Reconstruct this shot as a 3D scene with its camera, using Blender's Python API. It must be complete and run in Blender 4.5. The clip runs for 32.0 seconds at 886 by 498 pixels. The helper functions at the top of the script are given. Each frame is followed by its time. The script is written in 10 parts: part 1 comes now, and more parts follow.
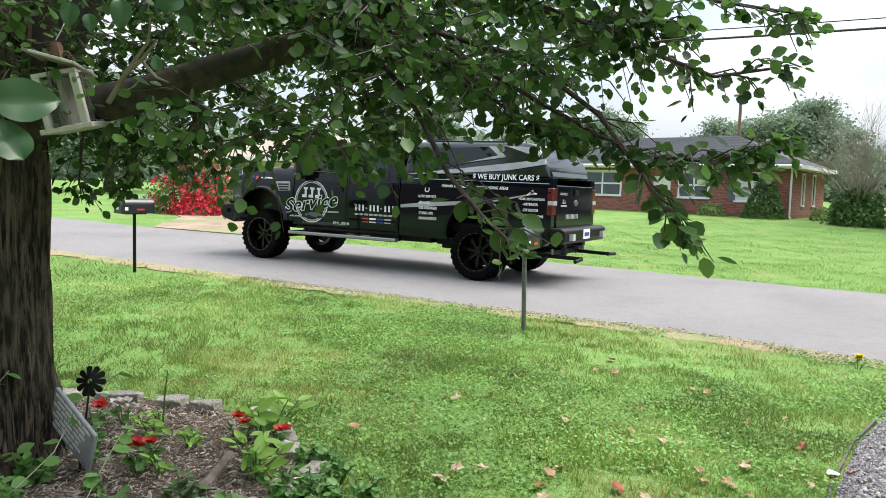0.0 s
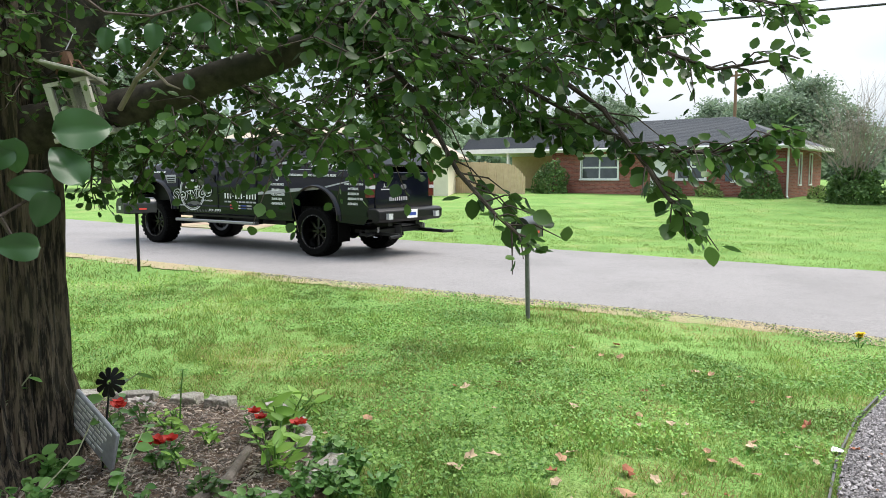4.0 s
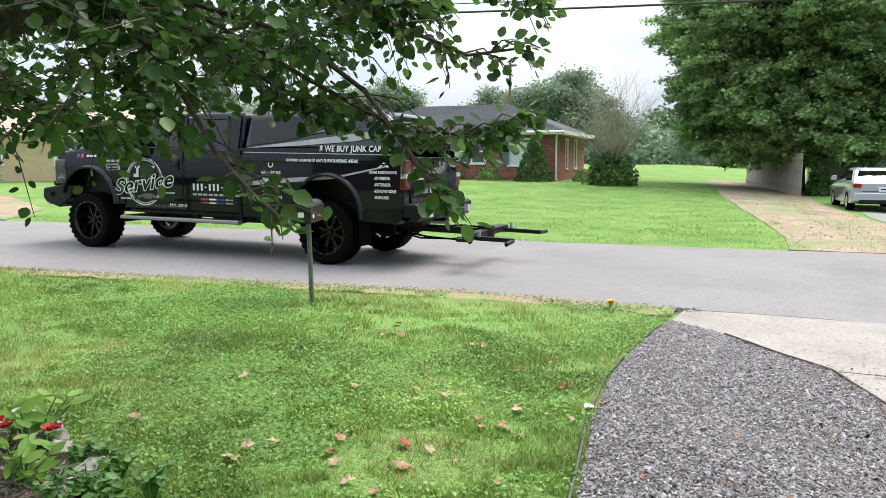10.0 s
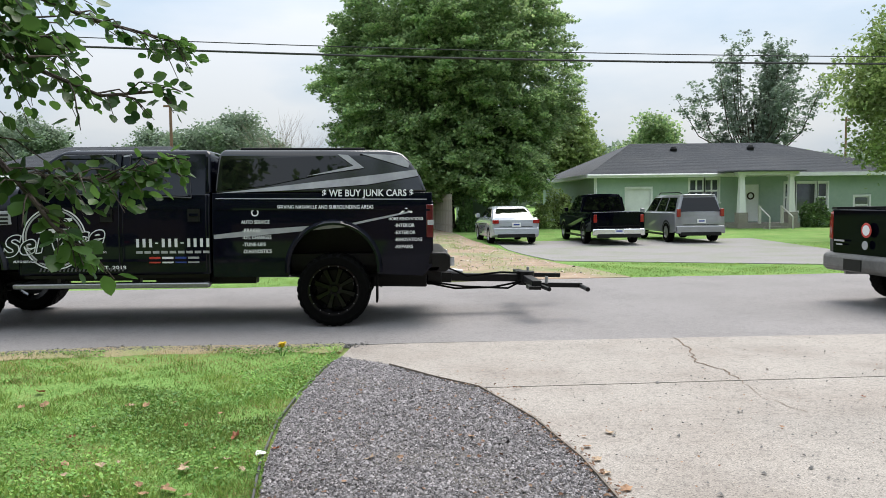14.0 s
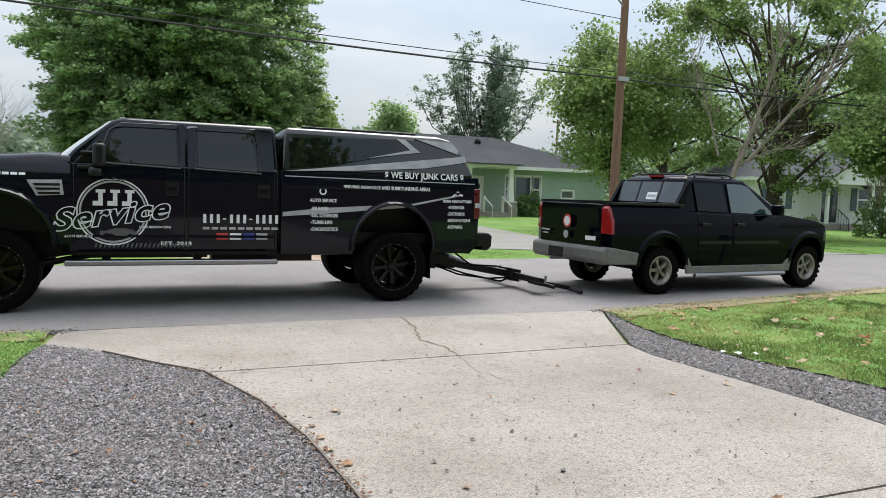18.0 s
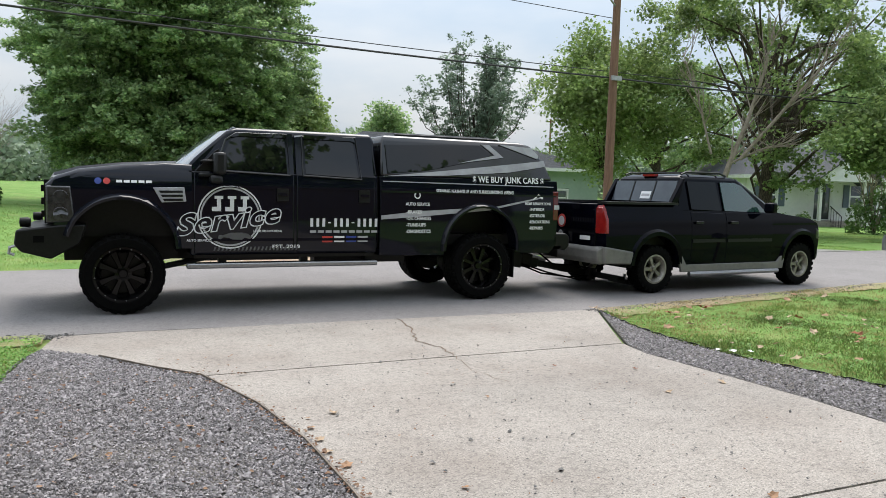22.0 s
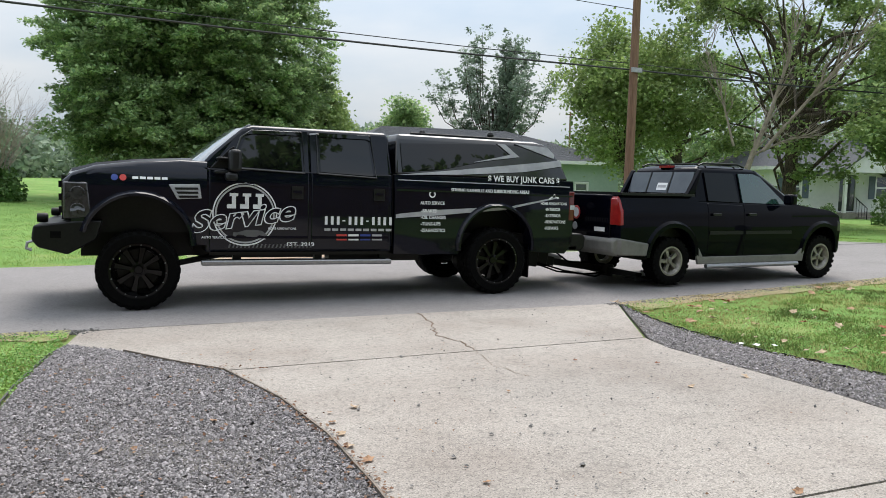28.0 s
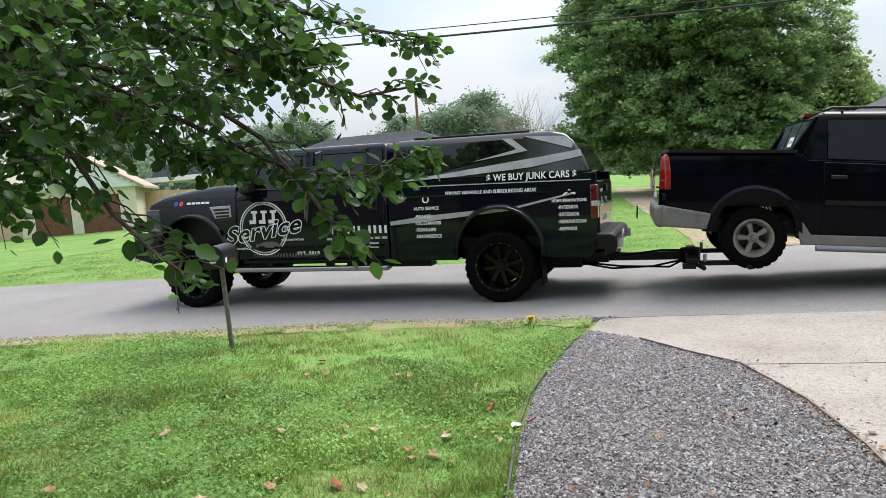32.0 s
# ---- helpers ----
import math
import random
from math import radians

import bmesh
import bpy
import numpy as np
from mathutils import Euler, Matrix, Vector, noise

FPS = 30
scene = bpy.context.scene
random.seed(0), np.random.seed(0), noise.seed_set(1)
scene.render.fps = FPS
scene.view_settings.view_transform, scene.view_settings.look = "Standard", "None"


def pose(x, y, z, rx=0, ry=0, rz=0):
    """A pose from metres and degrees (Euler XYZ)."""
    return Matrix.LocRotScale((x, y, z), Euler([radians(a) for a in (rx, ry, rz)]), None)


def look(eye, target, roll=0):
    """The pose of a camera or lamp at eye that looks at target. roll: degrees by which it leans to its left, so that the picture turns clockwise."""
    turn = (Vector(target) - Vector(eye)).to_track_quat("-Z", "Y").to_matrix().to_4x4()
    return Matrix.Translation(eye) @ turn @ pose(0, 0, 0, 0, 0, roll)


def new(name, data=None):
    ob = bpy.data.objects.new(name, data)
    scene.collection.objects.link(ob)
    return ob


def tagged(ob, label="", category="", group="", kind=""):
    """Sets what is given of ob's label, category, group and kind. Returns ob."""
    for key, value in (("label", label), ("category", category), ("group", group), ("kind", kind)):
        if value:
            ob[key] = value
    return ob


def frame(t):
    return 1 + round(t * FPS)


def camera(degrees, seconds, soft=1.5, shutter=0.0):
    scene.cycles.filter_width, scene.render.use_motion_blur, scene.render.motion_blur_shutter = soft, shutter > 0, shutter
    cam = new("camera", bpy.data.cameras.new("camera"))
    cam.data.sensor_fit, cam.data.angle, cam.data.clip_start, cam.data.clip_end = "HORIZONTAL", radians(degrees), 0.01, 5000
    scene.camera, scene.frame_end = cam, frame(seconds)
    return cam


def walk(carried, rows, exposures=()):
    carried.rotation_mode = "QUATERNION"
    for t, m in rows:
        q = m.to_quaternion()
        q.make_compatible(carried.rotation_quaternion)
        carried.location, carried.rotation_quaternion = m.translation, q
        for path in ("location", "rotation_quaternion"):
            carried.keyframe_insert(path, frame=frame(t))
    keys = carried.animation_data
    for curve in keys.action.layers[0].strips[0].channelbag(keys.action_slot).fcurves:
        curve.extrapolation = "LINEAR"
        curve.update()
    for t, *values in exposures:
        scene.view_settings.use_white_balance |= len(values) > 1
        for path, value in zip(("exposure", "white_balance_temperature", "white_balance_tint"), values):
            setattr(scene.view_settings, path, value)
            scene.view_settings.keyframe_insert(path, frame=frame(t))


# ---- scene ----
cam = camera(61.7, 32.0, soft=0.8)
PATH = [
    (0, (-0.14, 0.077, 1.452), (-1.374, 1.642, 1.289), 1.7),
    (0.5, (-0.138, 0.002, 1.475), (-1.414, 1.534, 1.31), 1.5),
    (1, (-0.101, -0.054, 1.478), (-1.397, 1.46, 1.305), 1.7),
    (1.5, (-0.086, -0.054, 1.487), (-1.362, 1.476, 1.315), 1.5),
    (2, (-0.089, -0.043, 1.472), (-1.369, 1.485, 1.309), 2.1),
    (2.5, (-0.091, -0.028, 1.477), (-1.357, 1.509, 1.291), 2.2),
    (3, (-0.094, -0.025, 1.483), (-1.347, 1.52, 1.277), 1.7),
    (3.5, (-0.138, -0.004, 1.484), (-1.389, 1.545, 1.288), 0.3),
    (5.5, (-0.104, -0.019, 1.467), (-1.226, 1.62, 1.228), 1.3),
    (6, (-0.098, 0.021, 1.445), (-1.15, 1.698, 1.155), 1.4),
    (6.5, (-0.086, 0.031, 1.451), (-0.996, 1.786, 1.144), 2.7),
    (7, (-0.078, 0.0, 1.479), (-0.896, 1.808, 1.222), 2.6),
    (7.5, (-0.08, 0.004, 1.478), (-0.877, 1.828, 1.273), 1.7),
    (8, (-0.078, 0.017, 1.473), (-0.907, 1.826, 1.268), 1.0),
    (8.5, (-0.085, 0.053, 1.452), (-0.94, 1.847, 1.229), 0.7),
    (9, (-0.075, 0.052, 1.454), (-0.9, 1.856, 1.201), 0.7),
    (9.5, (-0.066, 0.05, 1.465), (-0.854, 1.871, 1.211), 0.4),
    (10, (-0.055, 0.038, 1.471), (-0.8, 1.879, 1.236), 0.2),
    (10.5, (-0.043, 0.02, 1.48), (-0.708, 1.893, 1.259), -0.4),
    (11, (-0.04, 0.01, 1.474), (-0.59, 1.922, 1.266), -0.9),
    (11.5, (-0.018, 0.014, 1.477), (-0.436, 1.96, 1.28), -1.1),
    (12, (0.002, 0.003, 1.487), (-0.27, 1.977, 1.314), -1.2),
    (12.5, (0.001, 0.015, 1.478), (-0.204, 1.998, 1.317), -1.4),
    (13, (0.003, 0.01, 1.483), (-0.185, 1.996, 1.336), -1.3),
    (13.5, (0.017, 0.011, 1.477), (-0.04, 2.006, 1.348), -1.0),
    (14, (0.021, 0.022, 1.477), (0.119, 2.016, 1.352), -0.7),
    (14.5, (0.02, 0.022, 1.478), (0.168, 2.013, 1.356), -0.6),
    (16.5, (0.046, -0.008, 1.473), (0.476, 1.941, 1.352), 0.2),
    (17, (0.045, -0.008, 1.473), (0.595, 1.91, 1.34), 0.7),
    (17.5, (0.045, -0.006, 1.473), (0.716, 1.872, 1.325), 1.2),
    (18, (0.079, 0.001, 1.466), (0.852, 1.838, 1.302), 1.9),
    (18.5, (0.088, 0.0, 1.479), (0.927, 1.807, 1.301), 2.2),
    (19, (0.081, 0.0, 1.474), (0.939, 1.798, 1.295), 2.0),
    (19.5, (0.076, 0.0, 1.479), (0.921, 1.804, 1.296), 1.6),
    (20, (0.074, 0.004, 1.473), (0.894, 1.819, 1.287), 1.4),
    (20.5, (0.067, 0.003, 1.479), (0.861, 1.829, 1.295), 1.4),
    (21, (0.067, 0.003, 1.468), (0.844, 1.838, 1.292), 1.3),
    (21.5, (0.064, -0.01, 1.479), (0.838, 1.826, 1.305), 1.2),
    (22, (0.059, -0.013, 1.476), (0.846, 1.818, 1.313), 1.4),
    (22.5, (0.058, -0.015, 1.479), (0.85, 1.814, 1.317), 1.2),
    (23, (0.062, -0.009, 1.475), (0.847, 1.823, 1.309), 1.1),
    (23.5, (0.056, -0.015, 1.481), (0.827, 1.822, 1.305), 1.3),
    (24, (0.062, -0.008, 1.481), (0.816, 1.835, 1.299), 1.0),
    (24.5, (0.06, -0.008, 1.478), (0.811, 1.837, 1.293), 0.9),
    (25, (0.054, -0.011, 1.476), (0.799, 1.836, 1.296), 0.9),
    (25.5, (0.051, -0.015, 1.484), (0.79, 1.835, 1.306), 1.0),
    (27.5, (0.057, -0.009, 1.476), (0.787, 1.844, 1.297), 1.0),
    (28, (0.058, -0.009, 1.48), (0.796, 1.841, 1.3), 1.0),
    (28.5, (0.069, 0.002, 1.477), (0.823, 1.845, 1.295), 0.8),
    (29, (0.074, 0.001, 1.475), (0.845, 1.837, 1.287), -0.1),
    (29.5, (0.065, -0.009, 1.475), (0.818, 1.833, 1.28), -0.9),
    (30, (0.06, -0.009, 1.466), (0.631, 1.9, 1.293), -1.4),
    (30.5, (0.032, -0.019, 1.475), (0.434, 1.935, 1.324), -0.4),
    (31, (0.075, -0.051, 1.472), (0.169, 1.942, 1.336), -2.2),
    (31.5, (0.032, -0.044, 1.497), (-0.23, 1.931, 1.321), -2.9),
    (32, (0.002, 0.014, 1.508), (-0.543, 1.931, 1.334), -4.4),
]
walk(cam, [(t, look(eye, target, roll)) for t, eye, target, roll in PATH],
     exposures=[(0, 1.22), (9, 1.24), (10.5, 1.16), (11.5, 1.0), (13, 0.9), (16, 0.8), (30, 0.8), (31, 0.9), (32, 1.0)])

# ---- world and light: bright overcast day, veiled sun high beyond the road ----
SUN_EL, SUN_AZ = 60.0, 35.0
world = bpy.data.worlds.new("overcast_sky")
scene.world = world
world.use_nodes = True
wn, wl = world.node_tree.nodes, world.node_tree.links
wn.clear()
w_out = wn.new("ShaderNodeOutputWorld")
w_bg = wn.new("ShaderNodeBackground")
w_sky = wn.new("ShaderNodeTexSky")
w_sky.sky_type = "NISHITA"
w_sky.sun_disc = False
w_sky.sun_elevation = radians(SUN_EL)
w_sky.sun_rotation = radians(SUN_AZ)
w_sky.dust_density = 4.0
w_sky.air_density = 1.2
w_co = wn.new("ShaderNodeTexCoord")
w_map = wn.new("ShaderNodeMapping")
w_map.inputs["Scale"].default_value = (1.0, 1.0, 3.2)
w_noise = wn.new("ShaderNodeTexNoise")
w_noise.inputs["Scale"].default_value = 2.0
w_noise.inputs["Detail"].default_value = 6.0
w_ramp = wn.new("ShaderNodeValToRGB")
w_ramp.color_ramp.elements[0].position = 0.40
w_ramp.color_ramp.elements[0].color = (3.3, 4.0, 4.8, 1)
w_ramp.color_ramp.elements[1].position = 0.60
w_ramp.color_ramp.elements[1].color = (4.8, 5.02, 5.3, 1)
w_mix = wn.new("ShaderNodeMixRGB")
w_mix.inputs[0].default_value = 0.86
wl.new(w_co.outputs["Generated"], w_map.inputs["Vector"])
wl.new(w_map.outputs[0], w_noise.inputs["Vector"])
wl.new(w_noise.outputs["Fac"], w_ramp.inputs[0])
wl.new(w_sky.outputs[0], w_mix.inputs[1])
wl.new(w_ramp.outputs[0], w_mix.inputs[2])
# an overcast sky is brightest overhead
w_sep = wn.new("ShaderNodeSeparateXYZ")
w_up = wn.new("ShaderNodeMapRange")
w_up.inputs["From Min"].default_value, w_up.inputs["From Max"].default_value = 0.0, 1.0
w_up.inputs["To Min"].default_value, w_up.inputs["To Max"].default_value = 0.7, 1.98
w_mul = wn.new("ShaderNodeVectorMath")
w_mul.operation = "SCALE"
wl.new(w_co.outputs["Generated"], w_sep.inputs[0])
wl.new(w_sep.outputs["Z"], w_up.inputs["Value"])
wl.new(w_mix.outputs[0], w_mul.inputs[0])
wl.new(w_up.outputs[0], w_mul.inputs["Scale"])
wl.new(w_mul.outputs[0], w_bg.inputs["Color"])
wl.new(w_bg.outputs[0], w_out.inputs["Surface"])
w_bg.inputs["Strength"].default_value = 0.108

sun = new("sun", bpy.data.lights.new("sun", "SUN"))
sun.data.energy = 2.0
sun.data.angle = radians(40)
sun.data.color = (1.0, 0.95, 0.9)
sun.matrix_world = look((0, 0, 40), (0 - 40 * math.cos(radians(SUN_EL)) / math.sin(radians(SUN_EL)) * math.sin(radians(SUN_AZ)),
                                     0 - 40 * math.cos(radians(SUN_EL)) / math.sin(radians(SUN_EL)) * math.cos(radians(SUN_AZ)), 0))


# ---- materials ----
MATS = {}


def mat(name, a, b=None, scale=6.0, rough=0.7, metal=0.0, bump=0.0, bscale=None, c=None, cscale=0.7, cfac=0.5, coat=0.0,
        island=0.0, spec=0.5, trans=0.0, alpha=1.0, stretch=None, detail=5.0, edge=0.16, speck=None):
    """A surface of two tones (a, b) mixed by grain, with broad stains of c, fine relief, and variation from piece to piece."""
    if name in MATS:
        return MATS[name]
    m = bpy.data.materials.new(name)
    m.use_nodes = True
    n, l = m.node_tree.nodes, m.node_tree.links
    p = n["Principled BSDF"]
    p.inputs["Roughness"].default_value = rough
    p.inputs["Metallic"].default_value = metal
    p.inputs["Coat Weight"].default_value = coat
    p.inputs["Coat Roughness"].default_value = 0.04
    p.inputs["Specular IOR Level"].default_value = spec
    p.inputs["Transmission Weight"].default_value = trans
    p.inputs["Alpha"].default_value = alpha
    b = b or tuple(v * 0.8 for v in a)
    co = n.new("ShaderNodeTexCoord")
    vec = co.outputs["Object"]
    if stretch:
        mp = n.new("ShaderNodeMapping")
        mp.inputs["Scale"].default_value = stretch
        l.new(vec, mp.inputs["Vector"])
        vec = mp.outputs[0]
    nz = n.new("ShaderNodeTexNoise")
    nz.inputs["Scale"].default_value = scale
    nz.inputs["Detail"].default_value = detail
    nz.inputs["Roughness"].default_value = 0.65
    l.new(vec, nz.inputs["Vector"])
    rp = n.new("ShaderNodeValToRGB")
    rp.color_ramp.elements[0].position, rp.color_ramp.elements[1].position = 0.5 - edge, 0.5 + edge
    rp.color_ramp.elements[0].color, rp.color_ramp.elements[1].color = (*a, 1), (*b, 1)
    l.new(nz.outputs["Fac"], rp.inputs[0])
    col = rp.outputs[0]
    if c:
        n2 = n.new("ShaderNodeTexNoise")
        n2.inputs["Scale"].default_value = cscale
        n2.inputs["Detail"].default_value = 4.0
        l.new(co.outputs["Object"], n2.inputs["Vector"])
        r2 = n.new("ShaderNodeValToRGB")
        r2.color_ramp.elements[0].position, r2.color_ramp.elements[1].position = 0.45, 0.68
        r2.color_ramp.elements[0].color, r2.color_ramp.elements[1].color = (0, 0, 0, 1), (cfac, cfac, cfac, 1)
        l.new(n2.outputs["Fac"], r2.inputs[0])
        mx = n.new("ShaderNodeMixRGB")
        mx.inputs[2].default_value = (*c, 1)
        l.new(r2.outputs[0], mx.inputs[0])
        l.new(col, mx.inputs[1])
        col = mx.outputs[0]
    if island:
        hs = n.new("ShaderNodeHueSaturation")
        if island > 0:
            src = n.new("ShaderNodeNewGeometry").outputs["Random Per Island"]
        else:
            src = n.new("ShaderNodeObjectInfo").outputs["Random"]
        w = abs(island)
        mr = n.new("ShaderNodeMapRange")
        mr.inputs["To Min"].default_value, mr.inputs["To Max"].default_value = 1 - w, 1 + w
        l.new(src, mr.inputs["Value"])
        l.new(mr.outputs[0], hs.inputs["Value"])
        l.new(col, hs.inputs["Color"])
        col = hs.outputs[0]
    if speck:
        # aggregate showing in the surface: dark and pale grains over cloudy wear; speck is (grain scale, how far tones swing)
        for size, cut, tone, k in ((speck[0], 0.56, 1 - speck[1], 1.0), (speck[0] * 0.8, 0.58, 1 + speck[1] * 0.7, 2.0), (speck[0] * 0.28, 0.55, 1 - speck[1] * 0.5, 3.0), (5.0, 0.5, 1 - speck[1] * 0.3, 4.0), (0.7, 0.47, 1 - speck[1] * 0.35, 5.0)):
            sh = n.new("ShaderNodeMapping")
            sh.inputs["Location"].default_value = (k * 3.1, k * 1.7, k)
            l.new(co.outputs["Object"], sh.inputs["Vector"])
            g = n.new("ShaderNodeTexNoise")
            g.inputs["Scale"].default_value = size
            g.inputs["Detail"].default_value = 2.0 if size > 10 else 7.0
            l.new(sh.outputs[0], g.inputs["Vector"])
            gr = n.new("ShaderNodeMapRange")
            gr.inputs["From Min"].default_value, gr.inputs["From Max"].default_value = cut, cut + (0.06 if size > 10 else 0.22)
            gr.inputs["To Min"].default_value, gr.inputs["To Max"].default_value = 1.0, tone
            l.new(g.outputs["Fac"], gr.inputs["Value"])
            vm = n.new("ShaderNodeVectorMath")
            vm.operation = "SCALE"
            l.new(col, vm.inputs[0])
            l.new(gr.outputs[0], vm.inputs["Scale"])
            col = vm.outputs[0]
    l.new(col, p.inputs["Base Color"])
    if bump:
        bn = n.new("ShaderNodeTexNoise")
        bn.inputs["Scale"].default_value = bscale or scale * 3
        bn.inputs["Detail"].default_value = 6.0
        l.new(vec, bn.inputs["Vector"])
        bp = n.new("ShaderNodeBump")
        bp.inputs["Strength"].default_value = bump
        bp.inputs["Distance"].default_value = 0.02
        l.new(bn.outputs["Fac"], bp.inputs["Height"])
        l.new(bp.outputs[0], p.inputs["Normal"])
    MATS[name] = m
    return m


def leaf_mat(name, a, b, trans=0.35, rough=0.45, var=0.35):
    """Foliage: two greens varied leaf by leaf, light passing through the blade."""
    m = bpy.data.materials.new(name)
    m.use_nodes = True
    n, l = m.node_tree.nodes, m.node_tree.links
    p = n["Principled BSDF"]
    p.inputs["Roughness"].default_value = rough
    p.inputs["Specular IOR Level"].default_value = 0.35
    geo = n.new("ShaderNodeNewGeometry")
    rp = n.new("ShaderNodeValToRGB")
    rp.color_ramp.elements[0].color, rp.color_ramp.elements[1].color = (*a, 1), (*b, 1)
    l.new(geo.outputs["Random Per Island"], rp.inputs[0])
    co = n.new("ShaderNodeTexCoord")
    nz = n.new("ShaderNodeTexNoise")
    nz.inputs["Scale"].default_value = 0.9
    l.new(co.outputs["Object"], nz.inputs["Vector"])
    mr = n.new("ShaderNodeMapRange")
    mr.inputs["From Min"].default_value, mr.inputs["From Max"].default_value = 0.3, 0.7
    mr.inputs["To Min"].default_value, mr.inputs["To Max"].default_value = 1 - var, 1 + var
    l.new(nz.outputs["Fac"], mr.inputs["Value"])
    hs = n.new("ShaderNodeHueSaturation")
    l.new(mr.outputs[0], hs.inputs["Value"])
    l.new(rp.outputs[0], hs.inputs["Color"])
    l.new(hs.outputs[0], p.inputs["Base Color"])
    tr = n.new("ShaderNodeBsdfTranslucent")
    l.new(hs.outputs[0], tr.inputs["Color"])
    mx = n.new("ShaderNodeMixShader")
    mx.inputs[0].default_value = trans
    l.new(p.outputs[0], mx.inputs[1])
    l.new(tr.outputs[0], mx.inputs[2])
    l.new(mx.outputs[0], n["Material Output"].inputs["Surface"])
    MATS[name] = m
    return m


M_ASPHALT = mat("asphalt", (0.20, 0.186, 0.182), (0.262, 0.245, 0.238), 60, 0.85, bump=0.35, bscale=220, c=(0.17, 0.158, 0.152), cscale=0.5, cfac=0.5, speck=(110, 0.28))
M_ASPHALT_DARK = mat("asphalt_far_drive", (0.19, 0.18, 0.176), (0.27, 0.256, 0.248), 40, 0.9, bump=0.3, c=(0.16, 0.19, 0.1), cscale=0.5, cfac=0.6)
M_ASPH_EDGE = mat("broken_asphalt_edge", (0.09, 0.09, 0.09), (0.2, 0.19, 0.18), 30, 0.95, bump=0.6)
M_CONC = mat("weathered_concrete", (0.24, 0.216, 0.19), (0.415, 0.377, 0.335), 85, 0.85, bump=0.22, bscale=140, speck=(90, 0.42), c=(0.25, 0.215, 0.185), cscale=0.9, cfac=0.7, detail=9)
M_GRAVEL_BED = mat("gravel_bed", (0.07, 0.065, 0.062), (0.17, 0.16, 0.15), 70, 0.95, bump=1.0, bscale=90, c=(0.2, 0.17, 0.14), cscale=1.5)
M_STONE_BITS = mat("crushed_stone", (0.127, 0.118, 0.123), (0.258, 0.242, 0.242), 25, 0.85, island=0.75)
M_SOIL = mat("soil", (0.11, 0.075, 0.05), (0.19, 0.13, 0.09), 20, 0.95, bump=0.8)
M_DIRT = mat("red_dirt_drive", (0.22, 0.15, 0.10), (0.38, 0.285, 0.20), 2.2, 0.95, bump=0.6, bscale=20, c=(0.15, 0.21, 0.07), cscale=0.55, cfac=0.95)
M_BLACK = mat("gloss_black_paint", (0.003, 0.0036, 0.008), (0.0042, 0.005, 0.0105), 3, 0.05, spec=0.3)
M_BLACK_MATT = mat("matt_black_steel", (0.004, 0.004, 0.004), (0.008, 0.008, 0.008), 40, 0.45, bump=0.05, spec=0.25)
M_RUBBER = mat("tyre_rubber", (0.0016, 0.0016, 0.0016), (0.0032, 0.0032, 0.003), 25, 0.7, bump=0.1, spec=0.06)
M_RIM_BLACK = mat("black_alloy", (0.0012, 0.0012, 0.0013), (0.002, 0.002, 0.002), 10, 0.2, spec=0.3)
M_PLASTIC = mat("black_plastic_trim", (0.005, 0.005, 0.005), (0.009, 0.009, 0.009), 30, 0.45, spec=0.3)
M_GLASS_TINT = mat("tinted_glass", (0.002, 0.0022, 0.003), (0.003, 0.003, 0.004), 3, 0.02, spec=0.48)
M_GLASS_WS = mat("windscreen_glass", (0.10, 0.12, 0.13), (0.13, 0.15, 0.16), 2, 0.05, coat=1.0)
M_SILVER = mat("silver_graphic_vinyl", (0.30, 0.30, 0.32), (0.42, 0.42, 0.44), 5, 0.35)
M_WHITE_VINYL = mat("white_vinyl", (0.78, 0.78, 0.78), (0.82, 0.82, 0.82), 5, 0.5)
M_GREY_VINYL = mat("grey_vinyl", (0.35, 0.35, 0.36), (0.4, 0.4, 0.4), 5, 0.5)
M_ALU = mat("brushed_aluminium", (0.28, 0.28, 0.29), (0.36, 0.36, 0.37), 30, 0.4, metal=0.9)
M_STEEL = mat("galvanised_steel", (0.33, 0.33, 0.34), (0.45, 0.45, 0.46), 14, 0.5, metal=0.7)
M_CHROME = mat("chrome", (0.75, 0.75, 0.76), (0.8, 0.8, 0.8), 5, 0.12, metal=1.0)
M_RED_LENS = mat("red_lamp_lens", (0.22, 0.006, 0.006), (0.32, 0.012, 0.01), 12, 0.12, coat=0.3)
M_CLEAR_LENS = mat("clear_lamp_lens", (0.35, 0.36, 0.37), (0.55, 0.56, 0.57), 20, 0.12, coat=1.0)
M_DARK_LENS = mat("smoked_lamp_lens", (0.012, 0.0125, 0.013), (0.045, 0.045, 0.047), 16, 0.12, coat=0.4)
M_GREY_CLAD = mat("grey_bumper_cladding", (0.115, 0.112, 0.105), (0.165, 0.16, 0.15), 12, 0.5, c=(0.19, 0.18, 0.165), cscale=2.0)
M_RUST = mat("rusty_steel", (0.10, 0.045, 0.025), (0.2, 0.09, 0.05), 14, 0.85, bump=0.3)
# near-black streaks put the shade of the furrows into the bark colour
M_BARK = mat("shade_streaked_bark", (0.008, 0.006, 0.004), (0.125, 0.095, 0.066), 44, 0.95, bump=1.0, bscale=40, stretch=(1, 1, 0.13), c=(0.08, 0.07, 0.045), cscale=1.5, cfac=0.4, detail=4, edge=0.065)
M_TWIG = mat("twig_bark", (0.035, 0.026, 0.02), (0.085, 0.065, 0.05), 20, 0.9, bump=0.4)
M_DEADWOOD = mat("bare_grey_wood", (0.21, 0.17, 0.135), (0.34, 0.285, 0.235), 6, 0.9, bump=0.3)
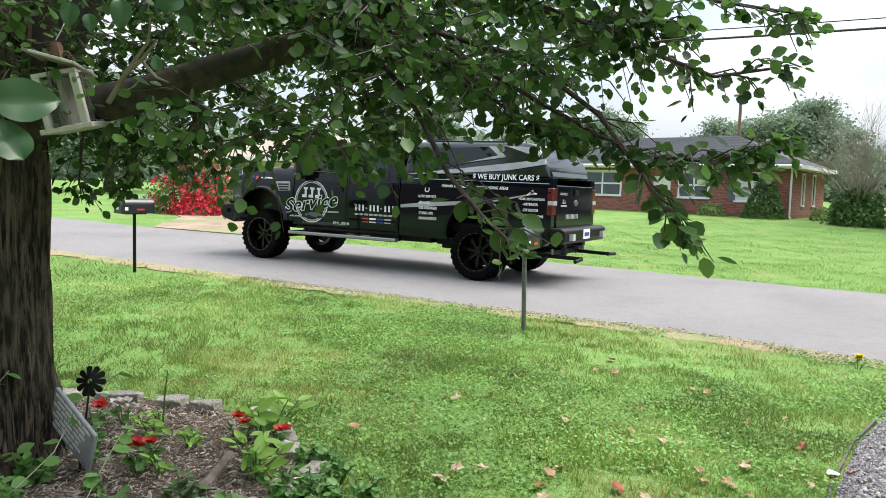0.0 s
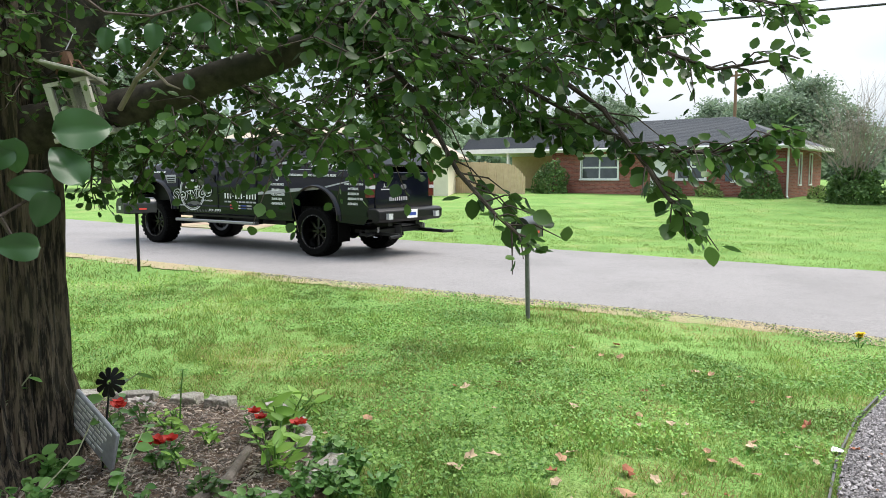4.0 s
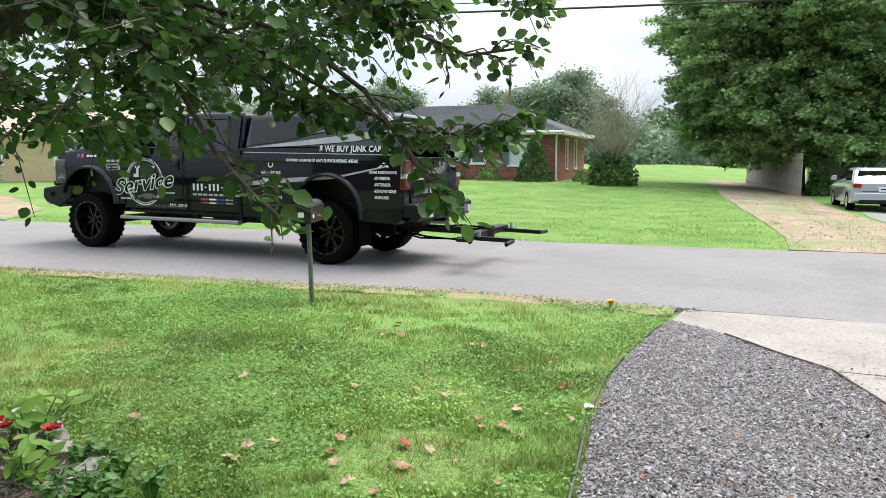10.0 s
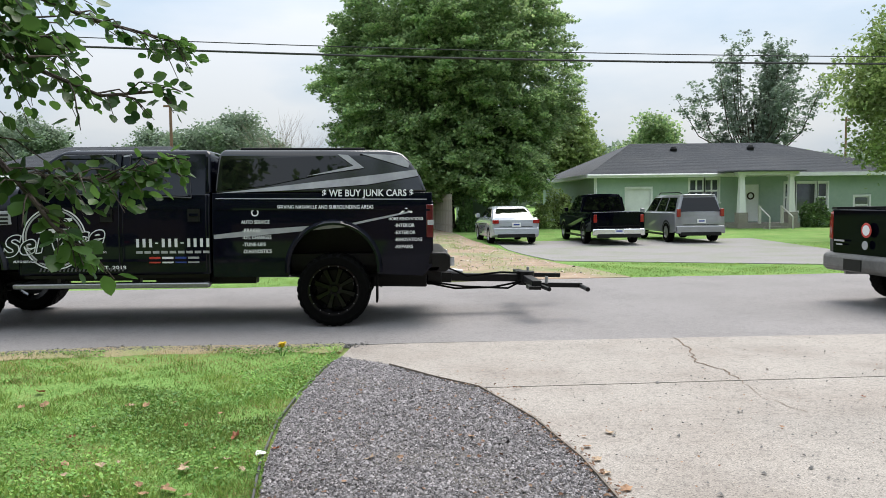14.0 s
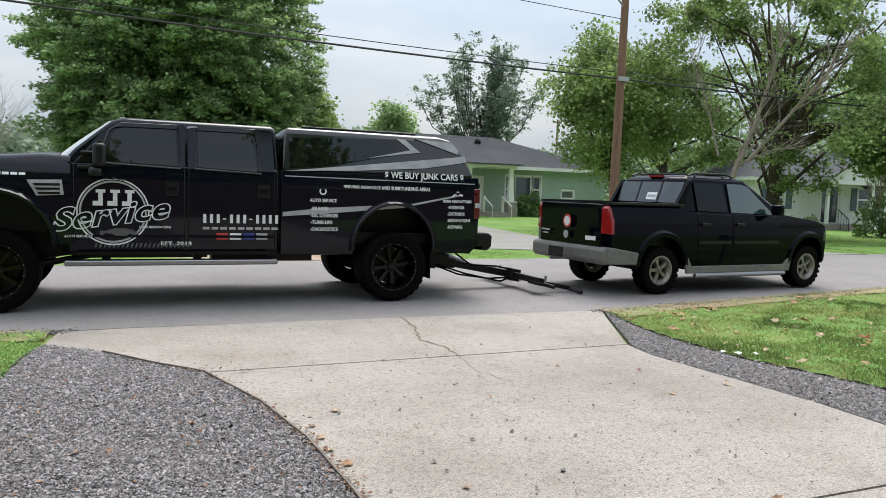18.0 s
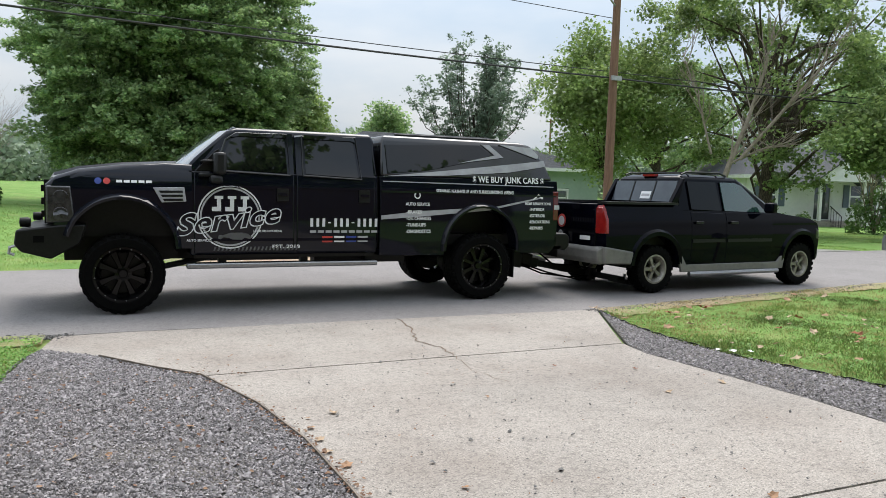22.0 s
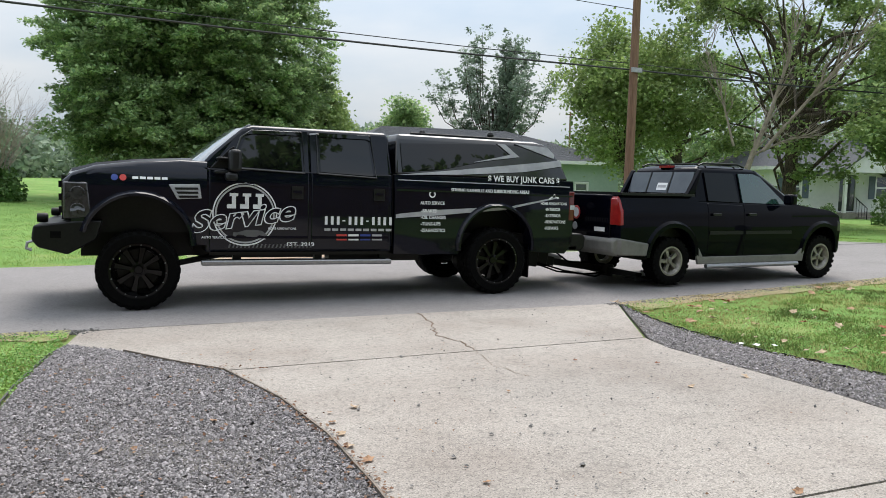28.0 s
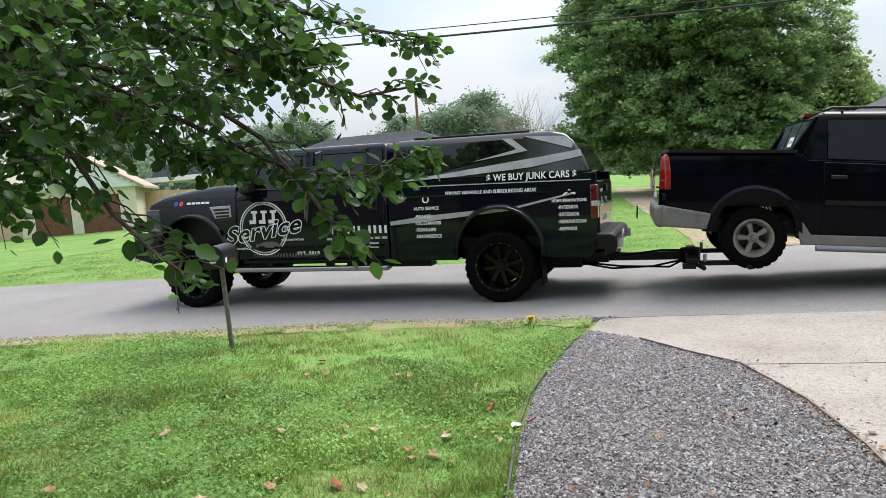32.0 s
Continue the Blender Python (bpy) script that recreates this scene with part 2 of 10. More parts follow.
M_LEAF_NEAR = leaf_mat("pear_leaf", (0.022, 0.066, 0.014), (0.105, 0.2, 0.045), 0.5, 0.33, 0.5)
M_LEAF_SHOOT = leaf_mat("shoot_leaf", (0.02, 0.065, 0.022), (0.05, 0.115, 0.036), 0.2, 0.3)
M_LEAF_MAPLE = leaf_mat("maple_leaf", (0.15, 0.265, 0.105), (0.42, 0.53, 0.24), 0.5, 0.42, 0.4)
M_LEAF_OAK = leaf_mat("oak_leaf", (0.11, 0.19, 0.06), (0.33, 0.42, 0.15), 0.45, 0.5, 0.45)
M_LEAF_LIGHT = leaf_mat("light_green_leaf", (0.15, 0.24, 0.07), (0.36, 0.45, 0.16), 0.4, 0.5)
M_LEAF_BIRCH = leaf_mat("grey_green_leaf", (0.14, 0.2, 0.14), (0.29, 0.36, 0.26), 0.45, 0.5)
# pale bluish greens: aerial haze put into the leaf colour of distant trees
M_LEAF_HAZE = leaf_mat("haze_tinted_far_leaf", (0.16, 0.23, 0.145), (0.27, 0.335, 0.235), 0.4, 0.6)
M_LEAF_BUSH = leaf_mat("shrub_leaf", (0.055, 0.12, 0.035), (0.14, 0.23, 0.065), 0.3, 0.5)
M_LEAF_IVY = leaf_mat("bedding_leaf", (0.07, 0.19, 0.04), (0.22, 0.4, 0.11), 0.3, 0.4)
M_LEAF_LIGHT2 = leaf_mat("bright_bedding_leaf", (0.2, 0.40, 0.06), (0.36, 0.58, 0.12), 0.35, 0.45)
M_EDGE_GREY = mat("grey_plastic_edging", (0.05, 0.05, 0.05), (0.09, 0.088, 0.085), 20, 0.7)
M_CREPE = leaf_mat("crepe_myrtle_bloom", (0.42, 0.02, 0.035), (0.62, 0.05, 0.07), 0.3, 0.6)
M_BLADE = leaf_mat("grass_blade", (0.122, 0.235, 0.04), (0.34, 0.435, 0.12), 0.4, 0.6, 0.4)
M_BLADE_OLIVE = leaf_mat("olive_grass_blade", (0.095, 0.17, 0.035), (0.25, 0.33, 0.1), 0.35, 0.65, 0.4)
M_BLADE_DRY = leaf_mat("dry_grass_blade", (0.27, 0.205, 0.085), (0.47, 0.385, 0.175), 0.3, 0.7, 0.3)
M_SHINGLE = mat("charcoal_shingle", (0.05, 0.054, 0.063), (0.075, 0.08, 0.09), 18, 0.95, bump=0.4, c=(0.09, 0.093, 0.1), cscale=0.5)
M_SHINGLE_TAN = mat("tan_shingle", (0.32, 0.27, 0.21), (0.4, 0.34, 0.27), 12, 0.95, bump=0.4)
M_SIDING = mat("sage_green_siding", (0.30, 0.39, 0.31), (0.345, 0.43, 0.35), 4, 0.7, c=(0.27, 0.35, 0.28), cscale=0.6)
M_WHITE = mat("white_paint", (0.74, 0.74, 0.72), (0.8, 0.8, 0.78), 6, 0.6, c=(0.62, 0.61, 0.57), cscale=1.0)
M_WHITE_SIDING = mat("white_siding", (0.70, 0.71, 0.70), (0.77, 0.77, 0.76), 4, 0.7)


def brick_mat(name, a, b, mortar):
    """Brick courses in stretcher bond at true size, bricks varied one from another."""
    m = bpy.data.materials.new(name)
    m.use_nodes = True
    n, l = m.node_tree.nodes, m.node_tree.links
    p = n["Principled BSDF"]
    p.inputs["Roughness"].default_value = 0.9
    co = n.new("ShaderNodeTexCoord")
    sep = n.new("ShaderNodeSeparateXYZ")
    add = n.new("ShaderNodeMath")
    com = n.new("ShaderNodeCombineXYZ")
    l.new(co.outputs["Object"], sep.inputs[0])
    l.new(sep.outputs["X"], add.inputs[0])
    l.new(sep.outputs["Y"], add.inputs[1])
    l.new(add.outputs[0], com.inputs["X"])
    l.new(sep.outputs["Z"], com.inputs["Y"])
    br = n.new("ShaderNodeTexBrick")
    br.inputs["Color1"].default_value, br.inputs["Color2"].default_value, br.inputs["Mortar"].default_value = (*a, 1), (*b, 1), (*mortar, 1)
    br.inputs["Scale"].default_value = 1.0
    br.inputs["Mortar Size"].default_value = 0.007
    br.inputs["Brick Width"].default_value, br.inputs["Row Height"].default_value = 0.215, 0.076
    l.new(com.outputs[0], br.inputs["Vector"])
    nz = n.new("ShaderNodeTexNoise")
    nz.inputs["Scale"].default_value = 1.2
    nz.inputs["Detail"].default_value = 6.0
    l.new(co.outputs["Object"], nz.inputs["Vector"])
    mr = n.new("ShaderNodeMapRange")
    mr.inputs["To Min"].default_value, mr.inputs["To Max"].default_value = 0.7, 1.3
    l.new(nz.outputs["Fac"], mr.inputs["Value"])
    hs = n.new("ShaderNodeHueSaturation")
    l.new(mr.outputs[0], hs.inputs["Value"])
    l.new(br.outputs["Color"], hs.inputs["Color"])
    l.new(hs.outputs[0], p.inputs["Base Color"])
    bp = n.new("ShaderNodeBump")
    bp.inputs["Strength"].default_value, bp.inputs["Distance"].default_value = 0.6, 0.01
    bp.invert = True
    l.new(br.outputs["Fac"], bp.inputs["Height"])
    l.new(bp.outputs[0], p.inputs["Normal"])
    MATS[name] = m
    return m


M_BRICK_WALL = brick_mat("red_brick_courses", (0.19, 0.055, 0.038), (0.34, 0.115, 0.08), (0.27, 0.2, 0.17))
M_TAIL_DARK = mat("smoked_red_lens", (0.07, 0.006, 0.006), (0.12, 0.01, 0.01), 12, 0.15, coat=0.5)
# dark brown for the added wall out of view, to keep reflections dark
M_UNSEEN_WALL = mat("dark_brown_unseen_wall", (0.1, 0.07, 0.055), (0.15, 0.1, 0.08), 3, 0.8)
M_PANE = mat("window_glass", (0.035, 0.04, 0.045), (0.06, 0.065, 0.07), 2, 0.06, coat=1.0)
M_BLIND = mat("pale_window_blind", (0.55, 0.56, 0.57), (0.65, 0.66, 0.66), 3, 0.4, coat=1.0)
M_SHUTTER = mat("slate_blue_shutter", (0.09, 0.12, 0.16), (0.12, 0.15, 0.19), 8, 0.6)
M_FENCE = mat("weathered_fence_board", (0.32, 0.28, 0.24), (0.43, 0.385, 0.33), 5, 0.9, bump=0.3, stretch=(6, 6, 0.6), island=-0.15)
M_POLE = mat("creosoted_pole", (0.15, 0.085, 0.055), (0.24, 0.14, 0.09), 5, 0.9, bump=0.4, stretch=(5, 5, 0.4))
M_WIRE = mat("black_cable", (0.015, 0.015, 0.016), (0.02, 0.02, 0.02), 5, 0.6)
M_CEDAR = mat("pale_cedar", (0.46, 0.44, 0.39), (0.62, 0.6, 0.55), 8, 0.8, bump=0.3, stretch=(4, 4, 0.7))
M_PAVER = mat("pale_edging_stone", (0.28, 0.25, 0.22), (0.52, 0.48, 0.43), 16, 0.9, bump=0.8, c=(0.15, 0.16, 0.09), cscale=9, cfac=0.7, island=-0.25)
M_MULCH = mat("wood_mulch", (0.14, 0.11, 0.09), (0.4, 0.335, 0.28), 25, 0.95, island=0.75)
M_FALLEN = leaf_mat("fallen_leaf", (0.2, 0.09, 0.048), (0.37, 0.22, 0.125), 0.15, 0.7)
M_PETAL_RED = leaf_mat("red_petal", (0.5, 0.02, 0.015), (0.65, 0.05, 0.03), 0.25, 0.5)
M_PETAL_PALE = leaf_mat("pale_petal", (0.6, 0.52, 0.5), (0.75, 0.7, 0.66), 0.25, 0.5)
M_YELLOW = leaf_mat("yellow_petal", (0.7, 0.5, 0.03), (0.8, 0.6, 0.05), 0.2, 0.5)
M_SEDAN = mat("silver_white_car_paint", (0.36, 0.385, 0.42), (0.4, 0.425, 0.46), 3, 0.25, coat=1.0)
M_SUV = mat("silver_car_paint", (0.27, 0.275, 0.28), (0.31, 0.315, 0.32), 3, 0.28, metal=0.4, coat=1.0)
M_DARK_CAR = mat("black_car_paint", (0.0014, 0.0014, 0.003), (0.002, 0.0022, 0.006), 3, 0.05, spec=0.09)
M_LIMB = mat("dark_furrowed_limb_bark", (0.02, 0.016, 0.012), (0.075, 0.062, 0.048), 16, 0.9, c=(0.04, 0.045, 0.03), cscale=3.0)
M_ALLOY_WORN = mat("weathered_alloy", (0.17, 0.16, 0.14), (0.3, 0.285, 0.25), 14, 0.4, metal=0.6)
M_ALLOY = mat("silver_alloy", (0.3, 0.3, 0.295), (0.38, 0.38, 0.37), 12, 0.35, metal=0.8)
M_TAN_WALL = mat("tan_garage_wall", (0.5, 0.36, 0.23), (0.58, 0.43, 0.29), 3, 0.85)
M_GARAGE_DOOR = mat("cream_panel_door", (0.62, 0.56, 0.45), (0.68, 0.62, 0.5), 3, 0.7)
M_BLUE_CARD = mat("blue_card", (0.03, 0.06, 0.3), None, 3, 0.4)
M_RED_CARD = mat("red_card", (0.6, 0.05, 0.04), None, 3, 0.4)


def lawn_mat():
    """Mown lawn: greens at two scales, dry straw patches, thatch by the road."""
    m = bpy.data.materials.new("mown_lawn")
    m.use_nodes = True
    n, l = m.node_tree.nodes, m.node_tree.links
    p = n["Principled BSDF"]
    p.inputs["Roughness"].default_value = 0.9
    p.inputs["Specular IOR Level"].default_value = 0.1
    co = n.new("ShaderNodeTexCoord")

    def noise_of(scale, detail=4.0):
        z = n.new("ShaderNodeTexNoise")
        z.inputs["Scale"].default_value = scale
        z.inputs["Detail"].default_value = detail
        l.new(co.outputs["Object"], z.inputs["Vector"])
        return z.outputs["Fac"]

    def ramp(src, *stops):
        r = n.new("ShaderNodeValToRGB")
        while len(r.color_ramp.elements) < len(stops):
            r.color_ramp.elements.new(0.5)
        for e, (pos, c) in zip(r.color_ramp.elements, stops):
            e.position, e.color = pos, (*c, 1)
        l.new(src, r.inputs[0])
        return r.outputs[0]

    fine = ramp(noise_of(38, 8), (0.3, (0.085, 0.17, 0.04)), (0.5, (0.16, 0.285, 0.073)), (0.72, (0.24, 0.36, 0.118)))
    broad = ramp(noise_of(0.55), (0.35, (0.82, 0.86, 0.8)), (0.65, (1.12, 1.08, 1.1)))
    mul = n.new("ShaderNodeMixRGB")
    mul.blend_type = "MULTIPLY"
    mul.inputs[0].default_value = 1.0
    l.new(fine, mul.inputs[1])
    l.new(broad, mul.inputs[2])
    dry = ramp(noise_of(0.9, 6), (0.52, (0, 0, 0)), (0.72, (0.38, 0.38, 0.38)))
    mx = n.new("ShaderNodeMixRGB")
    mx.inputs[2].default_value = (0.36, 0.30, 0.15, 1)
    l.new(dry, mx.inputs[0])
    l.new(mul.outputs[0], mx.inputs[1])
    l.new(mx.outputs[0], p.inputs["Base Color"])
    bp = n.new("ShaderNodeBump")
    bp.inputs["Strength"].default_value = 0.8
    bp.inputs["Distance"].default_value = 0.03
    l.new(noise_of(60, 8), bp.inputs["Height"])
    l.new(bp.outputs[0], p.inputs["Normal"])
    MATS["mown_lawn"] = m
    return m


M_LAWN = lawn_mat()


# ---- mesh helpers ----
rng = np.random.default_rng(7)


def thing(name, m, label, category, group="", kind=""):
    ob = new(name)
    ob.empty_display_size = 0.2
    ob.matrix_world = m
    return tagged(ob, label, category, group, kind)


def obj(name, bm, material, smooth=True):
    me = bpy.data.meshes.new(name)
    bm.normal_update()
    bm.to_mesh(me)
    bm.free()
    me.materials.append(material)
    if smooth:
        me.shade_smooth()
        me.set_sharp_from_angle(angle=radians(32))
    return new(name, me)


def part(name, bm, material, parent, label="", bevel=0.0, smooth=True):
    ob = obj(name, bm, material, smooth)
    ob.parent = parent
    if bevel:
        mod = ob.modifiers.new("bevel", "BEVEL")
        mod.width, mod.segments, mod.limit_method, mod.angle_limit = bevel, 2, "ANGLE", radians(25)
    if label:
        ob["label"] = label
    return ob


def solo(name, bm, material, label, category, group="", kind="", bevel=0.0):
    ob = obj(name, bm, material)
    if bevel:
        mod = ob.modifiers.new("bevel", "BEVEL")
        mod.width, mod.segments, mod.limit_method, mod.angle_limit = bevel, 2, "ANGLE", radians(25)
    return tagged(ob, label, category, group, kind)


def box(bm, x0, x1, y0, y1, z0, z1):
    v = [bm.verts.new((x, y, z)) for z in (z0, z1) for y in (y0, y1) for x in (x0, x1)]
    for f in ((0, 2, 3, 1), (4, 5, 7, 6), (0, 1, 5, 4), (2, 6, 7, 3), (0, 4, 6, 2), (1, 3, 7, 5)):
        bm.faces.new([v[i] for i in f])
    return bm


def boxes(*dims):
    bm = bmesh.new()
    for d in dims:
        box(bm, *d)
    return bm


def side_prism(pts, y0, y1, bm=None):
    """A plate of outline pts (x, z) between y0 and y1; y may be a function of z."""
    bm = bm or bmesh.new()
    f0 = y0 if callable(y0) else (lambda z: y0)
    f1 = y1 if callable(y1) else (lambda z: y1)
    a = [bm.verts.new((x, f0(z), z)) for x, z in pts]
    b = [bm.verts.new((x, f1(z), z)) for x, z in pts]
    k = len(pts)
    for i in range(k):
        bm.faces.new((a[i], a[(i + 1) % k], b[(i + 1) % k], b[i]))
    bm.faces.new(a[::-1])
    bm.faces.new(b)
    bmesh.ops.recalc_face_normals(bm, faces=bm.faces)
    return bm


def loft(sections, bm=None, cap=True):
    """Joins rings of equal length."""
    bm = bm or bmesh.new()
    rings = [[bm.verts.new(p) for p in s] for s in sections]
    k = len(rings[0])
    for a, b in zip(rings, rings[1:]):
        for i in range(k):
            bm.faces.new((a[i], a[(i + 1) % k], b[(i + 1) % k], b[i]))
    if cap:
        bm.faces.new(rings[0][::-1])
        bm.faces.new(rings[-1])
    bmesh.ops.recalc_face_normals(bm, faces=bm.faces)
    return bm


def tube(points, radius, n=8, bm=None, cap=True):
    """A round bar through points; radius one number or one for each point."""
    own = bm is None
    bm = bm or bmesh.new()
    pts = [Vector(p) for p in points]
    rr = radius if isinstance(radius, (list, tuple)) else [radius] * len(pts)
    rings, up = [], None
    for i, p in enumerate(pts):
        d = (pts[min(i + 1, len(pts) - 1)] - pts[max(i - 1, 0)]).normalized()
        if up is None or abs(up.dot(d)) > 0.95:
            up = Vector((0, 0, 1)) if abs(d.z) < 0.9 else Vector((1, 0, 0))
        s = d.cross(up).normalized()
        up = s.cross(d).normalized()
        rings.append([bm.verts.new(p + (s * math.cos(a) + up * math.sin(a)) * rr[i]) for a in [2 * math.pi * j / n for j in range(n)]])
    for a, b in zip(rings, rings[1:]):
        for i in range(n):
            bm.faces.new((a[i], a[(i + 1) % n], b[(i + 1) % n], b[i]))
    if cap:
        bm.faces.new(rings[0][::-1])
        bm.faces.new(rings[-1])
    if own:
        bmesh.ops.recalc_face_normals(bm, faces=bm.faces)
    return bm


def lathe(profile, n=32, bm=None, axis="y"):
    """Turns (radius, along) pairs about an axis through the origin."""
    bm = bm or bmesh.new()
    rings = []
    for r, h in profile:
        ring = []
        for j in range(n):
            a = 2 * math.pi * j / n
            c, s = r * math.cos(a), r * math.sin(a)
            ring.append(bm.verts.new((c, h, s) if axis == "y" else (c, s, h)))
        rings.append(ring)
    for a, b in zip(rings, rings[1:]):
        for i in range(n):
            bm.faces.new((a[i], a[(i + 1) % n], b[(i + 1) % n], b[i]))
    bmesh.ops.recalc_face_normals(bm, faces=bm.faces)
    return bm


def moved(bm, m):
    bmesh.ops.transform(bm, matrix=m, verts=bm.verts)
    return bm


def text_mesh(words, size, font_width=1.0, spread=0.022):
    """Letters as a flat mesh in the x-z plane that reads along +x, seen from -y; origin at the lower left."""
    cu = bpy.data.curves.new("letters", "FONT")
    cu.body, cu.size, cu.extrude = words, size, 0.001
    cu.space_character = 1.05
    cu.offset = spread * size
    ob = bpy.data.objects.new("letters", cu)
    me = bpy.data.meshes.new_from_object(ob)
    bm = bmesh.new()
    bm.from_mesh(me)
    bpy.data.objects.remove(ob)
    bpy.data.meshes.remove(me)
    bpy.data.curves.remove(cu)
    x1 = max(v.co.x for v in bm.verts)
    for v in bm.verts:
        v.co = Vector((v.co.x * font_width, -v.co.z, v.co.y))
    return bm, x1 * font_width


def outline_mesh(words, size, line, spread=0.02):
    """The outlines of letters as thin rods, in the same plane as text_mesh."""
    cu = bpy.data.curves.new("letters", "FONT")
    cu.body, cu.size, cu.fill_mode, cu.bevel_depth, cu.bevel_resolution = words, size, "NONE", line, 0
    cu.resolution_u = 4
    cu.space_character = 1.05
    cu.offset = spread * size
    ob = bpy.data.objects.new("letters", cu)
    me = bpy.data.meshes.new_from_object(ob)
    bm = bmesh.new()
    bm.from_mesh(me)
    bpy.data.objects.remove(ob)
    bpy.data.meshes.remove(me)
    bpy.data.curves.remove(cu)
    for v in bm.verts:
        v.co = Vector((v.co.x, -v.co.z * 0.3, v.co.y))
    return bm


def letters(words, x0, x1, z0, height, y, material, parent, name="lettering"):
    """Words fitted between x0 and x1, standing at z0 on a side that faces -y."""
    bm, w = text_mesh(words, height * 1.4)
    moved(bm, Matrix.Translation((x0, y, z0)) @ Matrix.Diagonal(((x1 - x0) / w, 1, 1, 1)))
    return part(name, bm, material, parent, smooth=False)


def fast_mesh(name, verts, faces, material, smooth=False):
    """One mesh from numpy arrays; all faces have the same number of corners."""
    me = bpy.data.meshes.new(name)
    k = faces.shape[1]
    me.vertices.add(len(verts))
    me.vertices.foreach_set("co", verts.astype(np.float32).ravel())
    me.loops.add(faces.size)
    me.loops.foreach_set("vertex_index", faces.astype(np.int32).ravel())
    me.polygons.add(len(faces))
    me.polygons.foreach_set("loop_start", np.arange(0, faces.size, k, dtype=np.int32))
    me.polygons.foreach_set("loop_total", np.full(len(faces), k, dtype=np.int32))
    me.update(calc_edges=True)
    me.materials.append(material)
    if smooth:
        me.shade_smooth()
    return new(name, me)


def turns(n, tilt=1.0):
    """n random turns as 3 x 3 matrices; tilt scales how far they lean from level."""
    yaw, pit, rol = rng.uniform(0, 2 * np.pi, n), rng.normal(0, 0.6 * tilt, n), rng.normal(0, 0.6 * tilt, n)
    cy, sy, cp, sp, cr, sr = np.cos(yaw), np.sin(yaw), np.cos(pit), np.sin(pit), np.cos(rol), np.sin(rol)
    m = np.empty((n, 3, 3))
    m[:, 0, 0], m[:, 0, 1], m[:, 0, 2] = cy * cp, cy * sp * sr - sy * cr, cy * sp * cr + sy * sr
    m[:, 1, 0], m[:, 1, 1], m[:, 1, 2] = sy * cp, sy * sp * sr + cy * cr, sy * sp * cr - cy * sr
    m[:, 2, 0], m[:, 2, 1], m[:, 2, 2] = -sp, cp * sr, cp * cr
    return m


def scatter(name, shape, faces, places, sizes, rots, material):
    """One mesh of many copies of a small shape (verts, faces) at places."""
    shape = np.asarray(shape, float)
    faces = np.asarray(faces, int)
    n = len(places)
    v = np.einsum("nij,kj->nki", rots, shape) * np.asarray(sizes).reshape(-1, 1, 1) + places[:, None, :]
    f = (faces[None] + (np.arange(n) * len(shape))[:, None, None]).reshape(-1, faces.shape[1])
    return fast_mesh(name, v.reshape(-1, 3), f, material)


def left_rise(x):
    u = np.clip(-np.asarray(x, float) - 0.5, 0, None)
    return 0.009 * u * u / (u + 2.0)


def gz(x, y):
    """Height of the ground: level by the drive, rising to the west and behind the far lots."""
    x, y = np.asarray(x, float), np.asarray(y, float)
    r = 0.03 * np.clip(y - 25, 0, 12) * np.clip((2.0 - x) / 8, 0, 1) + 0.010 * np.clip(y - 37, 0, 60)
    dip = 0.13 * np.clip((x - 1.5) / 2.5, 0, 1) * np.clip((y - 16) / 6, 0, 1) * np.clip((36 - y) / 6, 0, 1)
    return np.minimum(left_rise(x), 0.5) + r - dip


def near_edge(x):
    """The road's near edge."""
    return np.interp(x, [-60, -30, -13, -8, -5, -3, 0, 5.4, 8, 12, 20, 60], [2.2, 4.6, 6.35, 6.95, 7.4, 7.75, 7.72, 7.66, 8.1, 8.75, 9.6, 13.0])


def far_edge(x):
    return np.interp(x, [-60, -30, -19, -14, -9, -5.5, -3, 0, 3, 8, 18, 60], [8.2, 10.3, 11.0, 11.9, 12.7, 13.05, 13.2, 13.6, 13.9, 14.0, 14.4, 17.6])


# ---- ground, road, drives ----


def land():
    xs = np.unique(np.concatenate([np.linspace(-600, -60, 12), np.linspace(-60, -20, 21), np.linspace(-20, 20, 81), np.linspace(20, 60, 21), np.linspace(60, 600, 12)]))
    ys = np.unique(np.concatenate([np.linspace(-200, -10, 10), np.linspace(-10, 20, 61), np.linspace(20, 60, 41), np.linspace(60, 140, 17), np.linspace(140, 900, 9)]))
    X, Y = np.meshgrid(xs, ys)
    Z = gz(X, Y)
    near = (np.abs(X) < 16) & (Y > 1) & (Y < 12)
    Z = Z + np.where(near, 0.012 * np.sin(X * 2.1 + 0.7 * Y) * np.sin(Y * 1.7), 0)
    on_road = (Y > near_edge(X) - 0.1) & (Y < far_edge(X) + 0.1)
    drive = (X > -1.0) & (X < 5.7) & (Y < 8.0)
    Z = np.where(on_road | drive, gz(X, Y) - 0.03, Z)
    nx = len(xs)
    i = np.arange(len(xs) - 1)
    j = np.arange(len(ys) - 1)
    a = (j[:, None] * nx + i[None]).ravel()
    f = np.stack([a, a + 1, a + nx + 1, a + nx], 1)
    ob = fast_mesh("ground", np.stack([X, Y, Z], -1).reshape(-1, 3), f, M_LAWN, True)
    return tagged(ob, "mown green lawn with dry straw patches", "ground", kind="structure")


